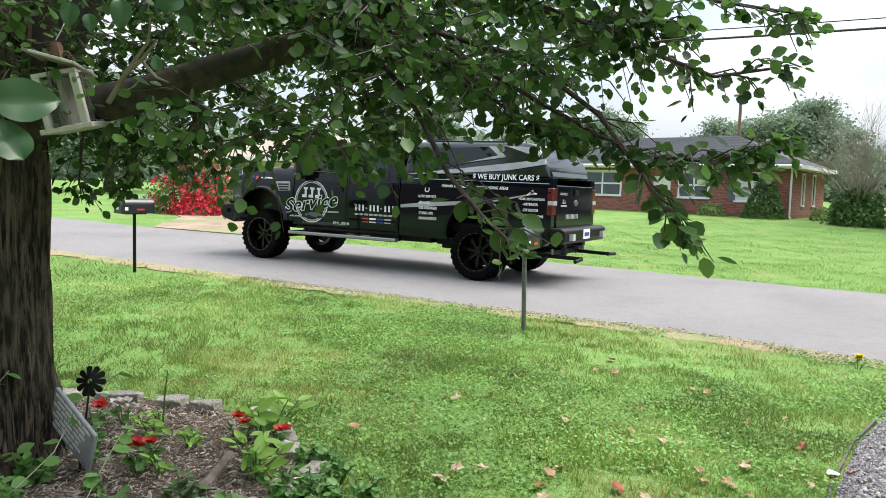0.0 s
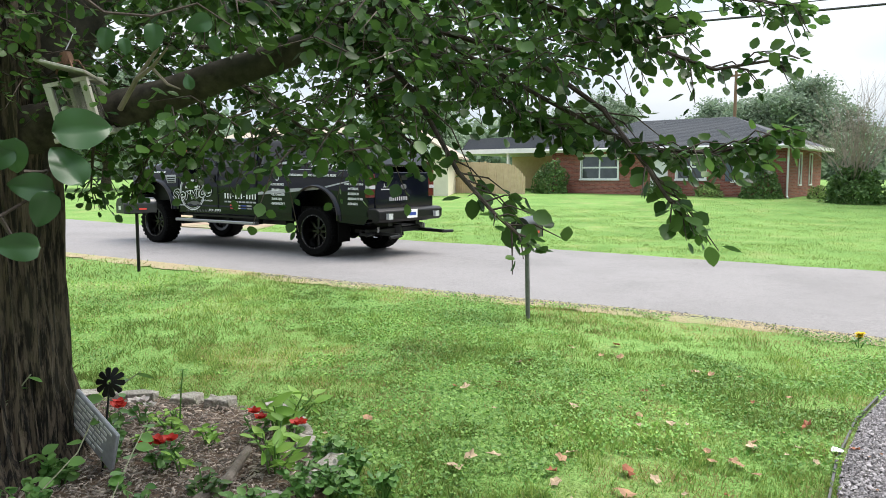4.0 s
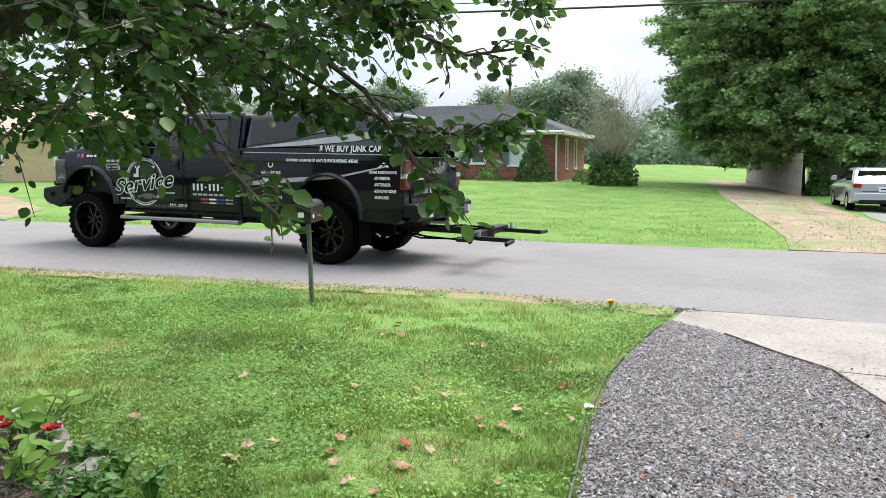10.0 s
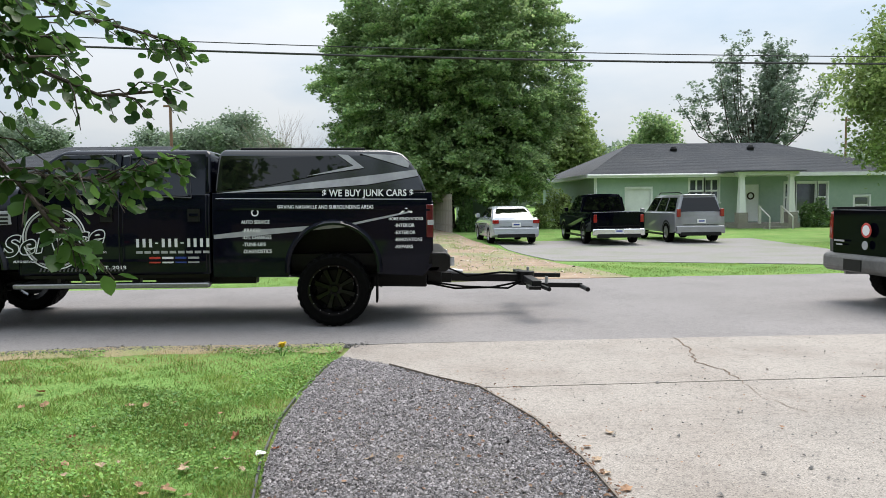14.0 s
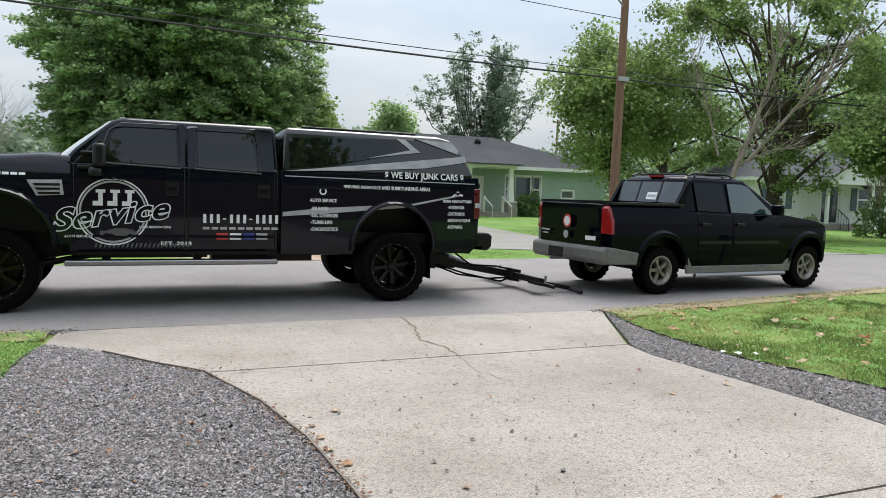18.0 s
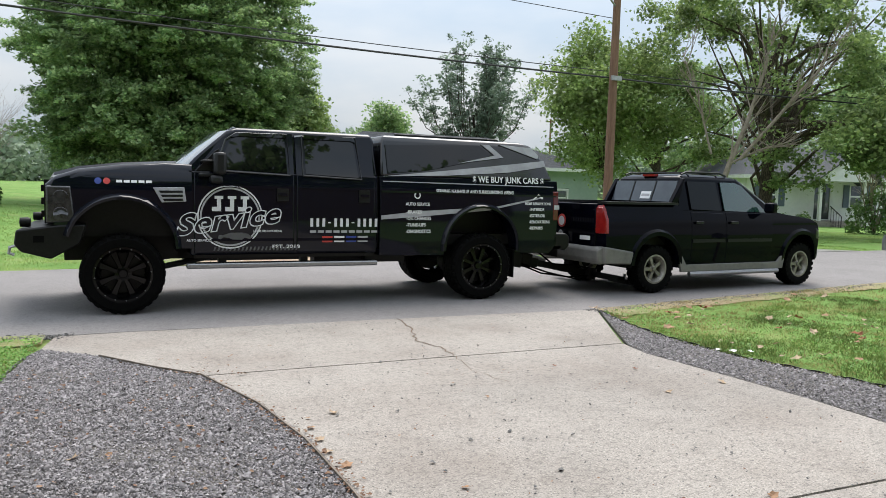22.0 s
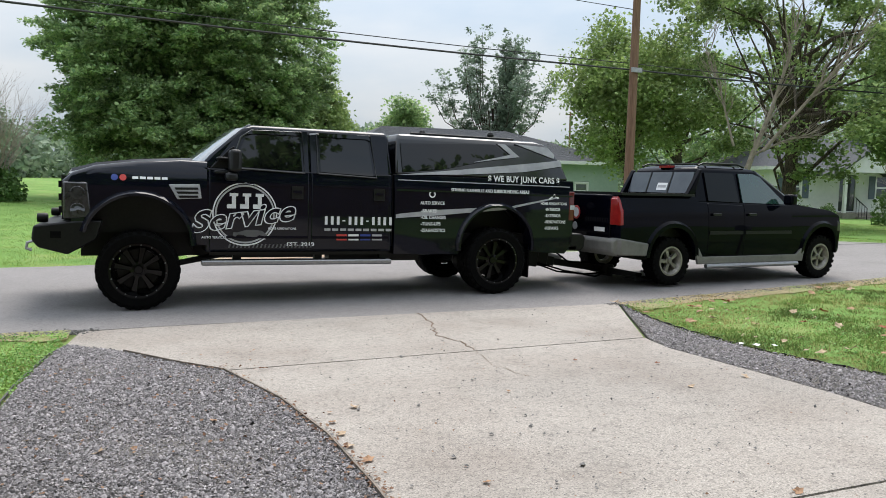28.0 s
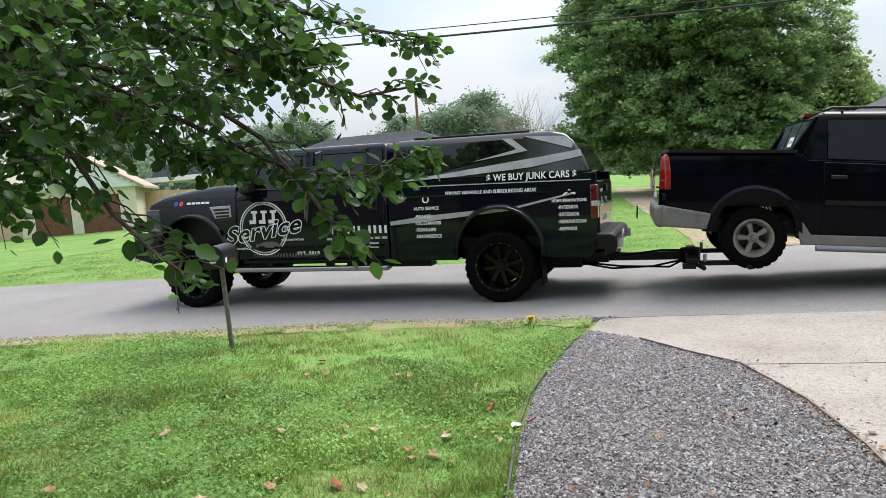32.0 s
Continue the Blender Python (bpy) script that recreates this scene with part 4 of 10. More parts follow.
def white_house():
    """White cottage with a gabled porch, its front turned to the lane."""
    m = Matrix.Translation((32.4, 32.0, 0.02)) @ Matrix.Rotation(radians(-14), 4, "Z")
    h = thing("white_house", m, "white lap-sided cottage with dark shutters and grey roof", "house")
    top = 2.6
    holes = [(1.0, 1.9, 0.9, 2.2), (4.3, 5.3, 0.2, 2.25), (6.6, 7.5, 0.9, 2.2)]
    wall_with_holes("wall", h, 0, 12, -0.6, top, 0, 0.18, holes, M_WHITE_SIDING)
    part("wall", boxes((0, 0.18, 0.18, 8, -0.6, top)), M_WHITE_SIDING, h)
    part("wall", boxes((11.82, 12, 0.18, 8, -0.6, top)), M_WHITE_SIDING, h)
    part("wall", boxes((0.18, 11.82, 7.82, 8, -0.6, top)), M_WHITE_SIDING, h)
    courses(h, 0, 12, -0.4, top, 0, [(a - 0.1, b + 0.1, c - 0.09, d + 0.11) for a, b, c, d in holes], 0.18, 0.02, M_WHITE_SIDING)
    for a, b, c, d in (holes[0], holes[2]):
        window(h, a, b, c, d, 0, 1, 2)
        for xa in (a - 0.5, b + 0.12):
            part("shutter", boxes((xa, xa + 0.38, -0.06, -0.025, c, d)), M_SHUTTER, h, "dark shutter")
    part("door", boxes((4.3, 5.3, 0.05, 0.1, 0.2, 2.25)), M_PANE, h, "dark screen door")
    part("porch_deck", boxes((3.3, 6.3, -1.8, -0.02, -0.5, 0.15)), M_CONC, h)
    for k in range(3):
        part("step", boxes((4.1, 5.5, -2.1 - 0.3 * k, -1.8 - 0.3 * k, -0.6, -0.02 - 0.16 * k)), M_CONC, h)
    for x in (3.45, 6.15):
        part("porch_column", boxes((x - 0.08, x + 0.08, -1.75, -1.59, 0.15, 2.35)), M_WHITE, h)
    for x in (4.05, 5.55):
        part("iron_rail", tube([(x, -1.75, 1.0), (x, -2.7, 0.45), (x, -2.7, -0.4)], 0.025, 6), M_BLACK_MATT, h)
        for k in range(4):
            part("baluster", tube([(x, -1.85 - 0.22 * k, 0.92 - 0.13 * k), (x, -1.85 - 0.22 * k, 0.1 - 0.13 * k)], 0.012, 5), M_BLACK_MATT, h)
    part("gable", side_prism([(2.9, 2.36), (6.7, 2.36), (4.8, 3.7)], -2.0, -0.02), M_WHITE_SIDING, h)
    for q in (-1, 1):
        part("gable_roof", side_prism([(4.8 + q * 2.2, 2.16), (4.8 + q * 2.2, 2.24), (4.8, 3.79), (4.8, 3.71)], -2.2, 0.6), M_SHINGLE, h)
    r = hip_roof(h, 0, 12, 0, 8, top + 0.02, 1.9, M_SHINGLE, 0.4, inset=3.0)
    return h


def far_left_house():
    """Cottage with a tan roof and a pale gabled garage across the road to the west."""
    h = thing("tan_roof_house", Matrix.Translation((-38.0, 25.0, 0.35)) @ Matrix.Rotation(radians(32), 4, "Z"), "low house with tan shingle roof across the road", "house")
    holes = [(2.0, 3.4, 0.9, 2.1), (6.0, 7.4, 0.9, 2.1)]
    wall_with_holes("wall", h, 0, 11, -0.6, 2.5, 0, 0.2, holes, M_TAN_WALL)
    for a, b, c, d in holes:
        window(h, a, b, c, d, 0, 2, 2)
    part("wall", boxes((0, 0.2, 0.2, 7, -0.6, 2.5)), M_TAN_WALL, h)
    part("wall", boxes((10.8, 11, 0.2, 7, -0.6, 2.5)), M_TAN_WALL, h)
    part("wall", boxes((0.2, 10.8, 6.8, 7, -0.6, 2.5)), M_TAN_WALL, h)
    hip_roof(h, 0, 11, 0, 7, 2.52, 1.6, M_SHINGLE_TAN, 0.5, inset=2.6)
    gar = thing("garage", Matrix.Translation((-30.0, 29.8, 0.4)) @ Matrix.Rotation(radians(30), 4, "Z"), "small cream garage with a white gable and dark doors", "garage")
    wall_with_holes("wall", gar, 0, 5.4, -0.6, 2.2, 0, 0.15, [(0.6, 2.3, -0.6, 1.9), (2.8, 4.6, -0.6, 1.9)], M_GARAGE_DOOR)
    for a, b in ((0.6, 2.3), (2.8, 4.6)):
        d = part("door", boxes((a, b, 0.06, 0.11, -0.6, 1.9)), M_RUST, gar, "dark brown panelled door")
        for k in range(3):
            part("door_panel", boxes((a + 0.1 + k * (b - a) / 3, a + (k + 1) * (b - a) / 3 - 0.05, 0.04, 0.058, 0.0, 1.7)), M_RUST, d)
    part("wall", boxes((0, 0.15, 0.15, 6, -0.6, 2.2)), M_GARAGE_DOOR, gar)
    part("wall", boxes((5.25, 5.4, 0.15, 6, -0.6, 2.2)), M_GARAGE_DOOR, gar)
    part("wall", boxes((0.15, 5.25, 5.85, 6, -0.6, 2.2)), M_GARAGE_DOOR, gar)
    gab = part("gable", side_prism([(-0.2, 2.21), (5.6, 2.21), (2.7, 3.9)], -0.2, 0.0), M_WHITE_SIDING, gar)
    for k in range(9):
        z = 2.25 + k * 0.17
        w = (3.9 - z) / 1.69 * 2.9
        part("gable_board", boxes((2.7 - w, 2.7 + w, -0.23, -0.205, z, z + 0.15)), M_WHITE_SIDING, gab)
    part("roof", side_prism([(-0.5, 2.1), (2.7, 4.0), (5.9, 2.1), (5.9, 2.22), (2.7, 4.14), (-0.5, 2.22)], -0.35, 6.2), M_SHINGLE_TAN, gar, smooth=False)
    # timber privacy fence beside the garage
    f = thing("timber_fence", Matrix.Translation((-27.6, 35.4, 0.36)) @ Matrix.Rotation(radians(6), 4, "Z"), "tan timber privacy fence with a swept end", "fence")
    part("rail", boxes((0, 5.1, 0.03, 0.08, 0.4, 0.5)), M_TAN_WALL, f)
    part("rail", boxes((0, 4.4, 0.03, 0.08, 1.3, 1.4)), M_TAN_WALL, f)
    for x in (0.0, 2.6):
        part("post", boxes((x - 0.05, x + 0.05, -0.06, -0.002, -0.2, 2.02)), M_TAN_WALL, f)
    for k in range(34):
        x = k * 0.152
        top = 1.95 + 0.05 * math.sin(x * 1.2) - 0.95 * max(0.0, (x - 3.6) / 1.55) ** 2.4
        part("board", boxes((x, x + 0.14, 0, 0.025, -0.1, top)), M_TAN_WALL, f, smooth=False)


FENCE_X = 2.25


def board_fence():
    """Weathered picket fence running back beside the dirt track."""
    f = thing("board_fence", Matrix.Translation((FENCE_X, 36.0, 0.03)) @ Matrix.Rotation(radians(99.4), 4, "Z"), "weathered grey board fence, tall and solid", "fence")
    for k in range(90):
        hgt = 1.85 + 0.02 * math.sin(k * 2.3)
        part("board", boxes((k * 0.15, k * 0.15 + 0.14, -0.011, 0.011, -0.15, hgt)), M_FENCE, f, smooth=False)
    for z in (0.3, 1.0, 1.6):
        part("rail", boxes((0, 13.5, 0.012, 0.06, z, z + 0.09)), M_FENCE, f)


brick_house()
green_house()
white_house()
far_left_house()
board_fence()
shed = thing("shed", Matrix.Translation((3.4, 46.0, 0.12)), "pale grey shed behind the fence", "shed")
part("wall", boxes((0, 3.6, 0, 4, -0.6, 2.3)), M_SIDING, shed)
part("roof", side_prism([(-0.3, 2.3), (1.8, 3.2), (3.9, 2.3), (3.9, 2.4), (1.8, 3.32), (-0.3, 2.4)], -0.3, 4.3), M_SHINGLE, shed, smooth=False)


# ---- trees and shrubs ----
LEAF_V = [(0, -0.5, 0), (0.32, -0.05, 0.06), (0, 0.5, 0), (-0.32, -0.05, 0.06)]
LEAF_F = [(0, 1, 2, 3)]
SPRAY_V = [(0, -0.5, 0), (0.3, -0.1, 0.08), (0.05, 0.5, 0), (-0.3, 0.0, 0.06), (0.5, -0.2, -0.1), (0.55, 0.3, -0.05), (0.2, 0.35, -0.12), (0.15, -0.15, -0.1)]
SPRAY_F = [(0, 1, 2, 3), (4, 5, 6, 7)]


def unit(v):
    return v / np.linalg.norm(v, axis=-1, keepdims=True)


def crown_points(centre, radii, clusters, per, spread, seed, shell=0.55, low=-0.8):
    """Cluster centres in an uneven ellipsoid, and leaf places about them."""
    r = np.random.default_rng(seed)
    d = unit(r.normal(size=(clusters * 3, 3)))
    d = d[d[:, 2] > low][:clusters]
    lump = np.array([0.78 + 0.42 * noise.noise((float(a) * 1.6 + seed, float(b) * 1.6, float(c) * 1.6)) for a, b, c in d])
    rad = (shell + (1 - shell) * r.random(len(d)) ** 0.5) * lump
    cen = np.asarray(centre) + d * rad[:, None] * np.asarray(radii)
    pts = np.repeat(cen, per, 0) + r.normal(size=(len(cen) * per, 3)) * np.asarray([1, 1, 0.6]) * spread
    return cen, pts


def tree(name, x, y, height, radii, trunk, leaf, label, clusters=160, per=170, leaf_size=0.22, spread=0.55, seed=1, centre=None, category="tree", bark=None, limbs=26, shell=0.5, low=-0.75, keep=None, leafy=True):
    z = float(gz(x, y))
    t = thing(name, Matrix.Translation((x, y, z)), label, category)
    c = centre or (0, 0, height - radii[2])
    cen, pts = crown_points(c, radii, clusters, per, spread, seed, shell, low)
    r = random.Random(seed)
    bm = bmesh.new()
    lean = [(r.uniform(-0.1, 0.1) * k, r.uniform(-0.1, 0.1) * k, c[2] * 1.15 * k / 5 - 0.15) for k in range(6)]
    tube(lean, [trunk * (1.35 if k == 0 else 1.0 - 0.12 * k) for k in range(6)], 10, bm)
    part("trunk", bm, bark or M_BARK, t)
    bm = bmesh.new()
    for k in range(limbs):
        p = cen[(k * 7) % len(cen)]
        f = 0.35 + 0.55 * r.random()
        s = Vector(lean[min(int(f * 5), 4)])
        mid = s.lerp(Vector(p), 0.5) + Vector((r.uniform(-0.4, 0.4), r.uniform(-0.4, 0.4), r.uniform(-0.1, 0.6)))
        tube([s, mid, p], [trunk * 0.3, trunk * 0.18, trunk * 0.06], 6, bm)
    part("branchwork", bm, bark or M_BARK, t)
    pts = pts[pts[:, 2] > 0.4]
    if keep is not None:
        pts = pts[keep(pts)]
    if not leafy:
        return t
    far = leaf is M_LEAF_HAZE
    ob = scatter("crown", LEAF_V if far else SPRAY_V, LEAF_F if far else SPRAY_F, pts, rng.uniform(0.6, 1.3, len(pts)) * leaf_size, turns(len(pts), 1.2), leaf)
    ob.parent = t
    return t


def shrub(name, x, y, w, h, leaf, label, n=2600, size=0.09, seed=1, cone=False, category="shrub"):
    z = float(gz(x, y))
    t = thing(name, Matrix.Translation((x, y, z)), label, category)
    r = np.random.default_rng(seed)
    d = unit(r.normal(size=(n, 3)))
    d[:, 2] = np.abs(d[:, 2]) if not cone else d[:, 2]
    rad = 0.55 + 0.45 * r.random(n) ** 0.4
    lump = np.array([0.85 + 0.35 * noise.noise((float(a) * 2.2 + seed, float(b) * 2.2, float(c) * 2.2)) for a, b, c in d])
    p = d * (rad * lump)[:, None] * np.array([w / 2, w / 2, h])
    if cone:
        zz = r.random(n) ** 1.3
        a = r.random(n) * 2 * np.pi
        q = (1 - zz) ** 0.7 * (0.5 + 0.5 * r.random(n) ** 0.4) * w / 2
        p = np.stack([q * np.cos(a), q * np.sin(a), zz * h + 0.02], 1)
    p[:, 2] = np.clip(p[:, 2], 0.02, None)
    bm = bmesh.new()
    rr = random.Random(seed)
    for k in range(7):
        a = rr.uniform(0, 6.28)
        tube([(0, 0, 0), (0.12 * w * math.cos(a), 0.12 * w * math.sin(a), h * 0.4), (0.26 * w * math.cos(a), 0.26 * w * math.sin(a), h * 0.75)], [0.03, 0.02, 0.008], 5, bm)
    part("stem", bm, M_TWIG, t)
    ob = scatter("foliage", SPRAY_V, SPRAY_F, p, r.uniform(0.6, 1.3, n) * size, turns(n, 1.5), leaf)
    ob.parent = t
    return t


def bare_branches(parent, origin, n, length, spread, radius, seed, material, name="bare_crown", droop=0.0):
    """A fan of forking twigs."""
    r = random.Random(seed)
    bm = bmesh.new()

    def grow(p, d, ln, rad, depth):
        pts, q = [p], p
        for _ in range(3):
            d = (d + Vector((r.uniform(-0.2, 0.2), r.uniform(-0.2, 0.2), r.uniform(-0.1, 0.14) - droop))).normalized()
            q = q + d * ln / 3
            pts.append(q)
        tube(pts, [rad, rad * 0.85, rad * 0.7, rad * 0.5], 5 if depth < 2 else 4, bm, cap=False)
        if depth < 3:
            for _ in range(3 if depth < 2 else 2):
                e = (d + Vector((r.uniform(-0.6, 0.6), r.uniform(-0.6, 0.6), r.uniform(-0.25, 0.45)))).normalized()
                grow(pts[r.choice((2, 3))], e, ln * 0.62, rad * 0.5, depth + 1)

    for _ in range(n):
        a, s = r.uniform(0, 6.283), r.uniform(0, spread)
        grow(Vector(origin), Vector((s * math.cos(a), s * math.sin(a), 1)).normalized(), length * r.uniform(0.7, 1.1), radius, 0)
    return part(name, bm, material, parent)


# the big maple between the fence and the green house
def leafy_sprays(name, parent, tips, aims, per, length, width, flat, size, leaf, seed, droop=0.0):
    """Leaves set along short side shoots: each shoot runs out from its tip, flattened and drooping."""
    r = np.random.default_rng(seed)
    n = len(tips)
    u = r.random((n, per, 1)) ** 0.8
    side = r.normal(size=(n, per, 3)) * width * (1.15 - 0.75 * u)
    side[:, :, 2] *= flat
    p = tips[:, None, :] + aims[:, None, :] * u * length * r.uniform(0.7, 1.3, (n, 1, 1)) + side
    p[:, :, 2:] -= droop * u * u
    p = p.reshape(-1, 3)
    ob = scatter(name, SPRAY_V, SPRAY_F, p, r.uniform(0.6, 1.3, len(p)) * size, turns(len(p), 0.9), leaf)
    ob.parent = parent
    return ob


def maple_crown(parent):
    """Layered outward shoots over an uneven dome, thinner inside, with a low skirt."""
    r = np.random.default_rng(111)
    centre, radii = np.array([0.0, 0.0, 8.1]), np.array([7.35, 6.4, 8.5])
    d = unit(r.normal(size=(2600, 3)))
    d = d[d[:, 2] > -0.93][:1700]
    lump = np.array([0.9 + 0.3 * noise.noise((float(a) * 1.8, float(b) * 1.8, float(c) * 1.8 + 4.0)) + 0.12 * noise.noise((float(a) * 5, float(b) * 5, float(c) * 5)) for a, b, c in d])
    rad = np.where(r.random(len(d)) < 0.72, r.uniform(0.82, 0.95, len(d)), r.uniform(0.3, 0.82, len(d))) * lump
    tips = centre + d * rad[:, None] * radii
    ok = tips[:, 2] > 2.1 + 0.25 * np.maximum(0, -tips[:, 0] - 2.5)
    aims = unit(d * np.array([1, 1, 0.55]) + np.array([0, 0, 0.12]))
    leafy_sprays("crown", parent, tips[ok], aims[ok], 105, 1.3, 0.34, 0.42, 0.19, M_LEAF_MAPLE, 112, 0.3)
    core_cen, core = crown_points(centre, radii * 0.7, 150, 200, 0.7, 113, 0.3, -0.9)
    core = core[core[:, 2] > 2.6]
    inner = scatter("inner_crown", SPRAY_V, SPRAY_F, core, r.uniform(0.6, 1.3, len(core)) * 0.24, turns(len(core), 1.2), M_LEAF_MAPLE)
    inner.parent = parent
    cen, pts = crown_points((0.2, -1.0, 3.9), (6.8, 5.8, 2.9), 300, 1, 0.2, 13, 0.45, -1.0)
    ok = (cen[:, 2] > 1.85 + 0.25 * np.maximum(0, -cen[:, 0] - 2.5)) & (cen[:, 0] < 4.5)
    cen = cen[ok]
    aims = unit((cen - np.array([0.2, -1.0, 4.6])) * np.array([1, 1, 0.3]))
    leafy_sprays("lower_crown", parent, cen, aims, 170, 1.0, 0.36, 0.45, 0.19, M_LEAF_MAPLE, 114, 0.35)


maple = tree("maple_tree", 2.2, 42.0, 15.5, (6.8, 6.0, 7.0), 0.5, M_LEAF_MAPLE, "large full maple tree with dense dark green crown", 40, 1, 0.19, 0.48, 11, (0.2, 0, 8.0), shell=0.3, low=-0.5, limbs=20, leafy=False)
maple_crown(maple)
tree("small_tree", 12.3, 57.0, 10.0, (2.9, 2.5, 4.9), 0.16, M_LEAF_LIGHT, "light green young tree beside the maple", 110, 140, 0.3, 0.5, 5, (0, 0, 5.0), low=-1)
birch = tree("birch_tree", 24.7, 52.0, 12.0, (3.2, 2.4, 3.0), 0.2, M_LEAF_BIRCH, "slender airy grey-green tree behind the roof", 30, 1, 0.25, 0.42, 8, (0, 0, 6.2), shell=0.3, leafy=False)


def birch_crown(parent):
    """A loose fan of upright leaders, each feathered with short leafy shoots."""
    r = np.random.default_rng(81)
    tips, aims = [], []
    for k in range(30):
        a = r.uniform(0, 2 * np.pi)
        out = r.uniform(0.1, 1.0) ** 0.7
        foot = np.array([0.5 * math.cos(a), 0.5 * math.sin(a), r.uniform(2.4, 5.0)])
        top = np.array([5.4 * out * math.cos(a), 3.6 * out * math.sin(a), 13.2 - 4.6 * out * out - r.uniform(0, 2.0)])
        mid = foot * 0.45 + top * 0.55 + np.array([top[0] * 0.12, top[1] * 0.12, -0.6])
        part("leader", tube([tuple(foot), tuple(mid), tuple(top)], [0.06, 0.035, 0.012], 5), M_BARK, parent)
        for f in np.linspace(0.22, 1.0, 17):
            p = foot * (1 - f) ** 2 + 2 * f * (1 - f) * mid + f * f * top
            tips.append(p + r.normal(size=3) * 0.12)
            aims.append(np.array([r.normal() * 0.7, r.normal() * 0.7, 0.55]))
    leafy_sprays("crown", parent, np.array(tips), unit(np.array(aims)), 34, 1.05, 0.2, 0.8, 0.21, M_LEAF_BIRCH, 82, 0.1)


birch_crown(birch)
tree("back_tree", 20.2, 60.0, 8.4, (3.0, 3, 3.8), 0.2, M_LEAF_MAPLE, "rounded green tree behind the bungalow", 80, 150, 0.26, 0.5, 12)
tree("roadside_tree", 19.7, 27.5, 8.8, (3.6, 3.0, 3.5), 0.13, M_LEAF_LIGHT, "light green tree with drooping leaves by the pole", 170, 170, 0.16, 0.42, 21, (0, 0, 5.5), low=-1)
big = tree("oak_tree", 25.6, 24.1, 15.0, (6.8, 6.4, 6.6), 0.32, M_LEAF_OAK, "tall oak with broken pale dead limbs", 165, 230, 0.165, 0.34, 31, (-0.3, 0, 7.4), limbs=40, shell=0.4, low=-1.0,
           keep=lambda p: ~((-0.72 * p[:, 0] - 0.69 * p[:, 1] > 1.5) & (p[:, 2] < 8.5) & (0.69 * p[:, 0] - 0.72 * p[:, 1] < 2.2) & (np.arange(len(p)) % 6 != 0)))


def dead_limb(parent, pts, radius, seed, twigs=9):
    """A leaning broken limb with thin forked twigs."""
    r = random.Random(seed)
    pts = [Vector(p) for p in pts]
    bm = tube(pts, [radius * (1 - 0.75 * k / (len(pts) - 1)) for k in range(len(pts))], 8)
    for k in range(twigs):
        f = 0.25 + 0.75 * (k + r.random()) / twigs
        u = f * (len(pts) - 1)
        i = min(int(u), len(pts) - 2)
        q = pts[i].lerp(pts[i + 1], u - i)
        d = (pts[i + 1] - pts[i]).normalized()
        ln, rad = r.uniform(0.7, 1.7), radius * 0.3 * (1.2 - f)
        for _ in range(2):
            e = (d + Vector((r.uniform(-0.9, 0.9), r.uniform(-0.9, 0.9), r.uniform(-0.2, 0.7)))).normalized()
            w = [q, q + e * ln * 0.5 + Vector((r.uniform(-0.12, 0.12), r.uniform(-0.12, 0.12), 0)), q + e * ln + Vector((0, 0, r.uniform(-0.1, 0.35)))]
            tube(w, [rad + 0.012, rad * 0.7 + 0.008, 0.006], 5, bm, cap=False)
            for _ in range(2):
                g2 = (e + Vector((r.uniform(-0.8, 0.8), r.uniform(-0.8, 0.8), r.uniform(-0.3, 0.6)))).normalized()
                tube([w[1], w[1] + g2 * ln * 0.35, w[1] + g2 * ln * 0.6 + Vector((0, 0, 0.1))], [0.012, 0.008, 0.004], 4, bm, cap=False)
    return part("dead_limb", bm, M_DEADWOOD, parent, "bare broken dead limb")


dead_limb(big, [(-4.0, -1.5, 1.9), (-3.85, -1.75, 2.9), (-3.45, -2.1, 4.4), (-3.1, -2.5, 6.4), (-2.9, -2.7, 8.3)], 0.12, 3, 12)
dead_limb(big, [(-3.6, -2.0, 3.0), (-2.5, -3.1, 5.0), (-1.9, -3.8, 6.2), (-1.3, -4.2, 7.4)], 0.075, 5, 11)
dead_limb(big, [(-4.3, -1.2, 3.2), (-4.8, -0.9, 5.3), (-5.4, -0.5, 7.2)], 0.05, 7, 9)
dead_limb(big, [(-3.9, -1.7, 2.8), (-3.0, -2.4, 3.4), (-2.2, -3.0, 3.6)], 0.045, 9, 8)
low_cen, low_pts = crown_points((1.6, -4.6, 3.9), (4.2, 2.2, 1.5), 70, 170, 0.42, 77, 0.3, -1.0)
bough = scatter("low_bough", SPRAY_V, SPRAY_F, low_pts[low_pts[:, 2] > 1.9], rng.uniform(0.6, 1.3, int((low_pts[:, 2] > 1.9).sum())) * 0.17, turns(int((low_pts[:, 2] > 1.9).sum()), 1.2), M_LEAF_OAK)
bough.parent = big
for k in range(6):
    e = low_cen[k * 9]
    part("bough", tube([(0.1, -0.2, 3.4 + 0.3 * k), (e[0] * 0.5, e[1] * 0.5, 4.6), tuple(e)], [0.14, 0.09, 0.03], 7), M_BARK, big)
tree("back_oak", 31.0, 38.0, 11.0, (6.5, 4, 4.8), 0.3, M_LEAF_MAPLE, "dark green oak standing behind the broken oak", 70, 130, 0.24, 0.5, 43, (0, 0, 6.2), low=-0.9)
tree("right_tree", 33.5, 17.5, 14.0, (4.2, 4, 4.6), 0.3, M_LEAF_LIGHT, "overhanging light green tree at the lane", 80, 110, 0.24, 0.5, 41, (0, 0, 9.6))
tree("yard_tree", 45.0, 33.0, 12.0, (5, 5, 5), 0.3, M_LEAF_MAPLE, "green yard tree beyond the cottage", 90, 110, 0.35, 0.6, 42)
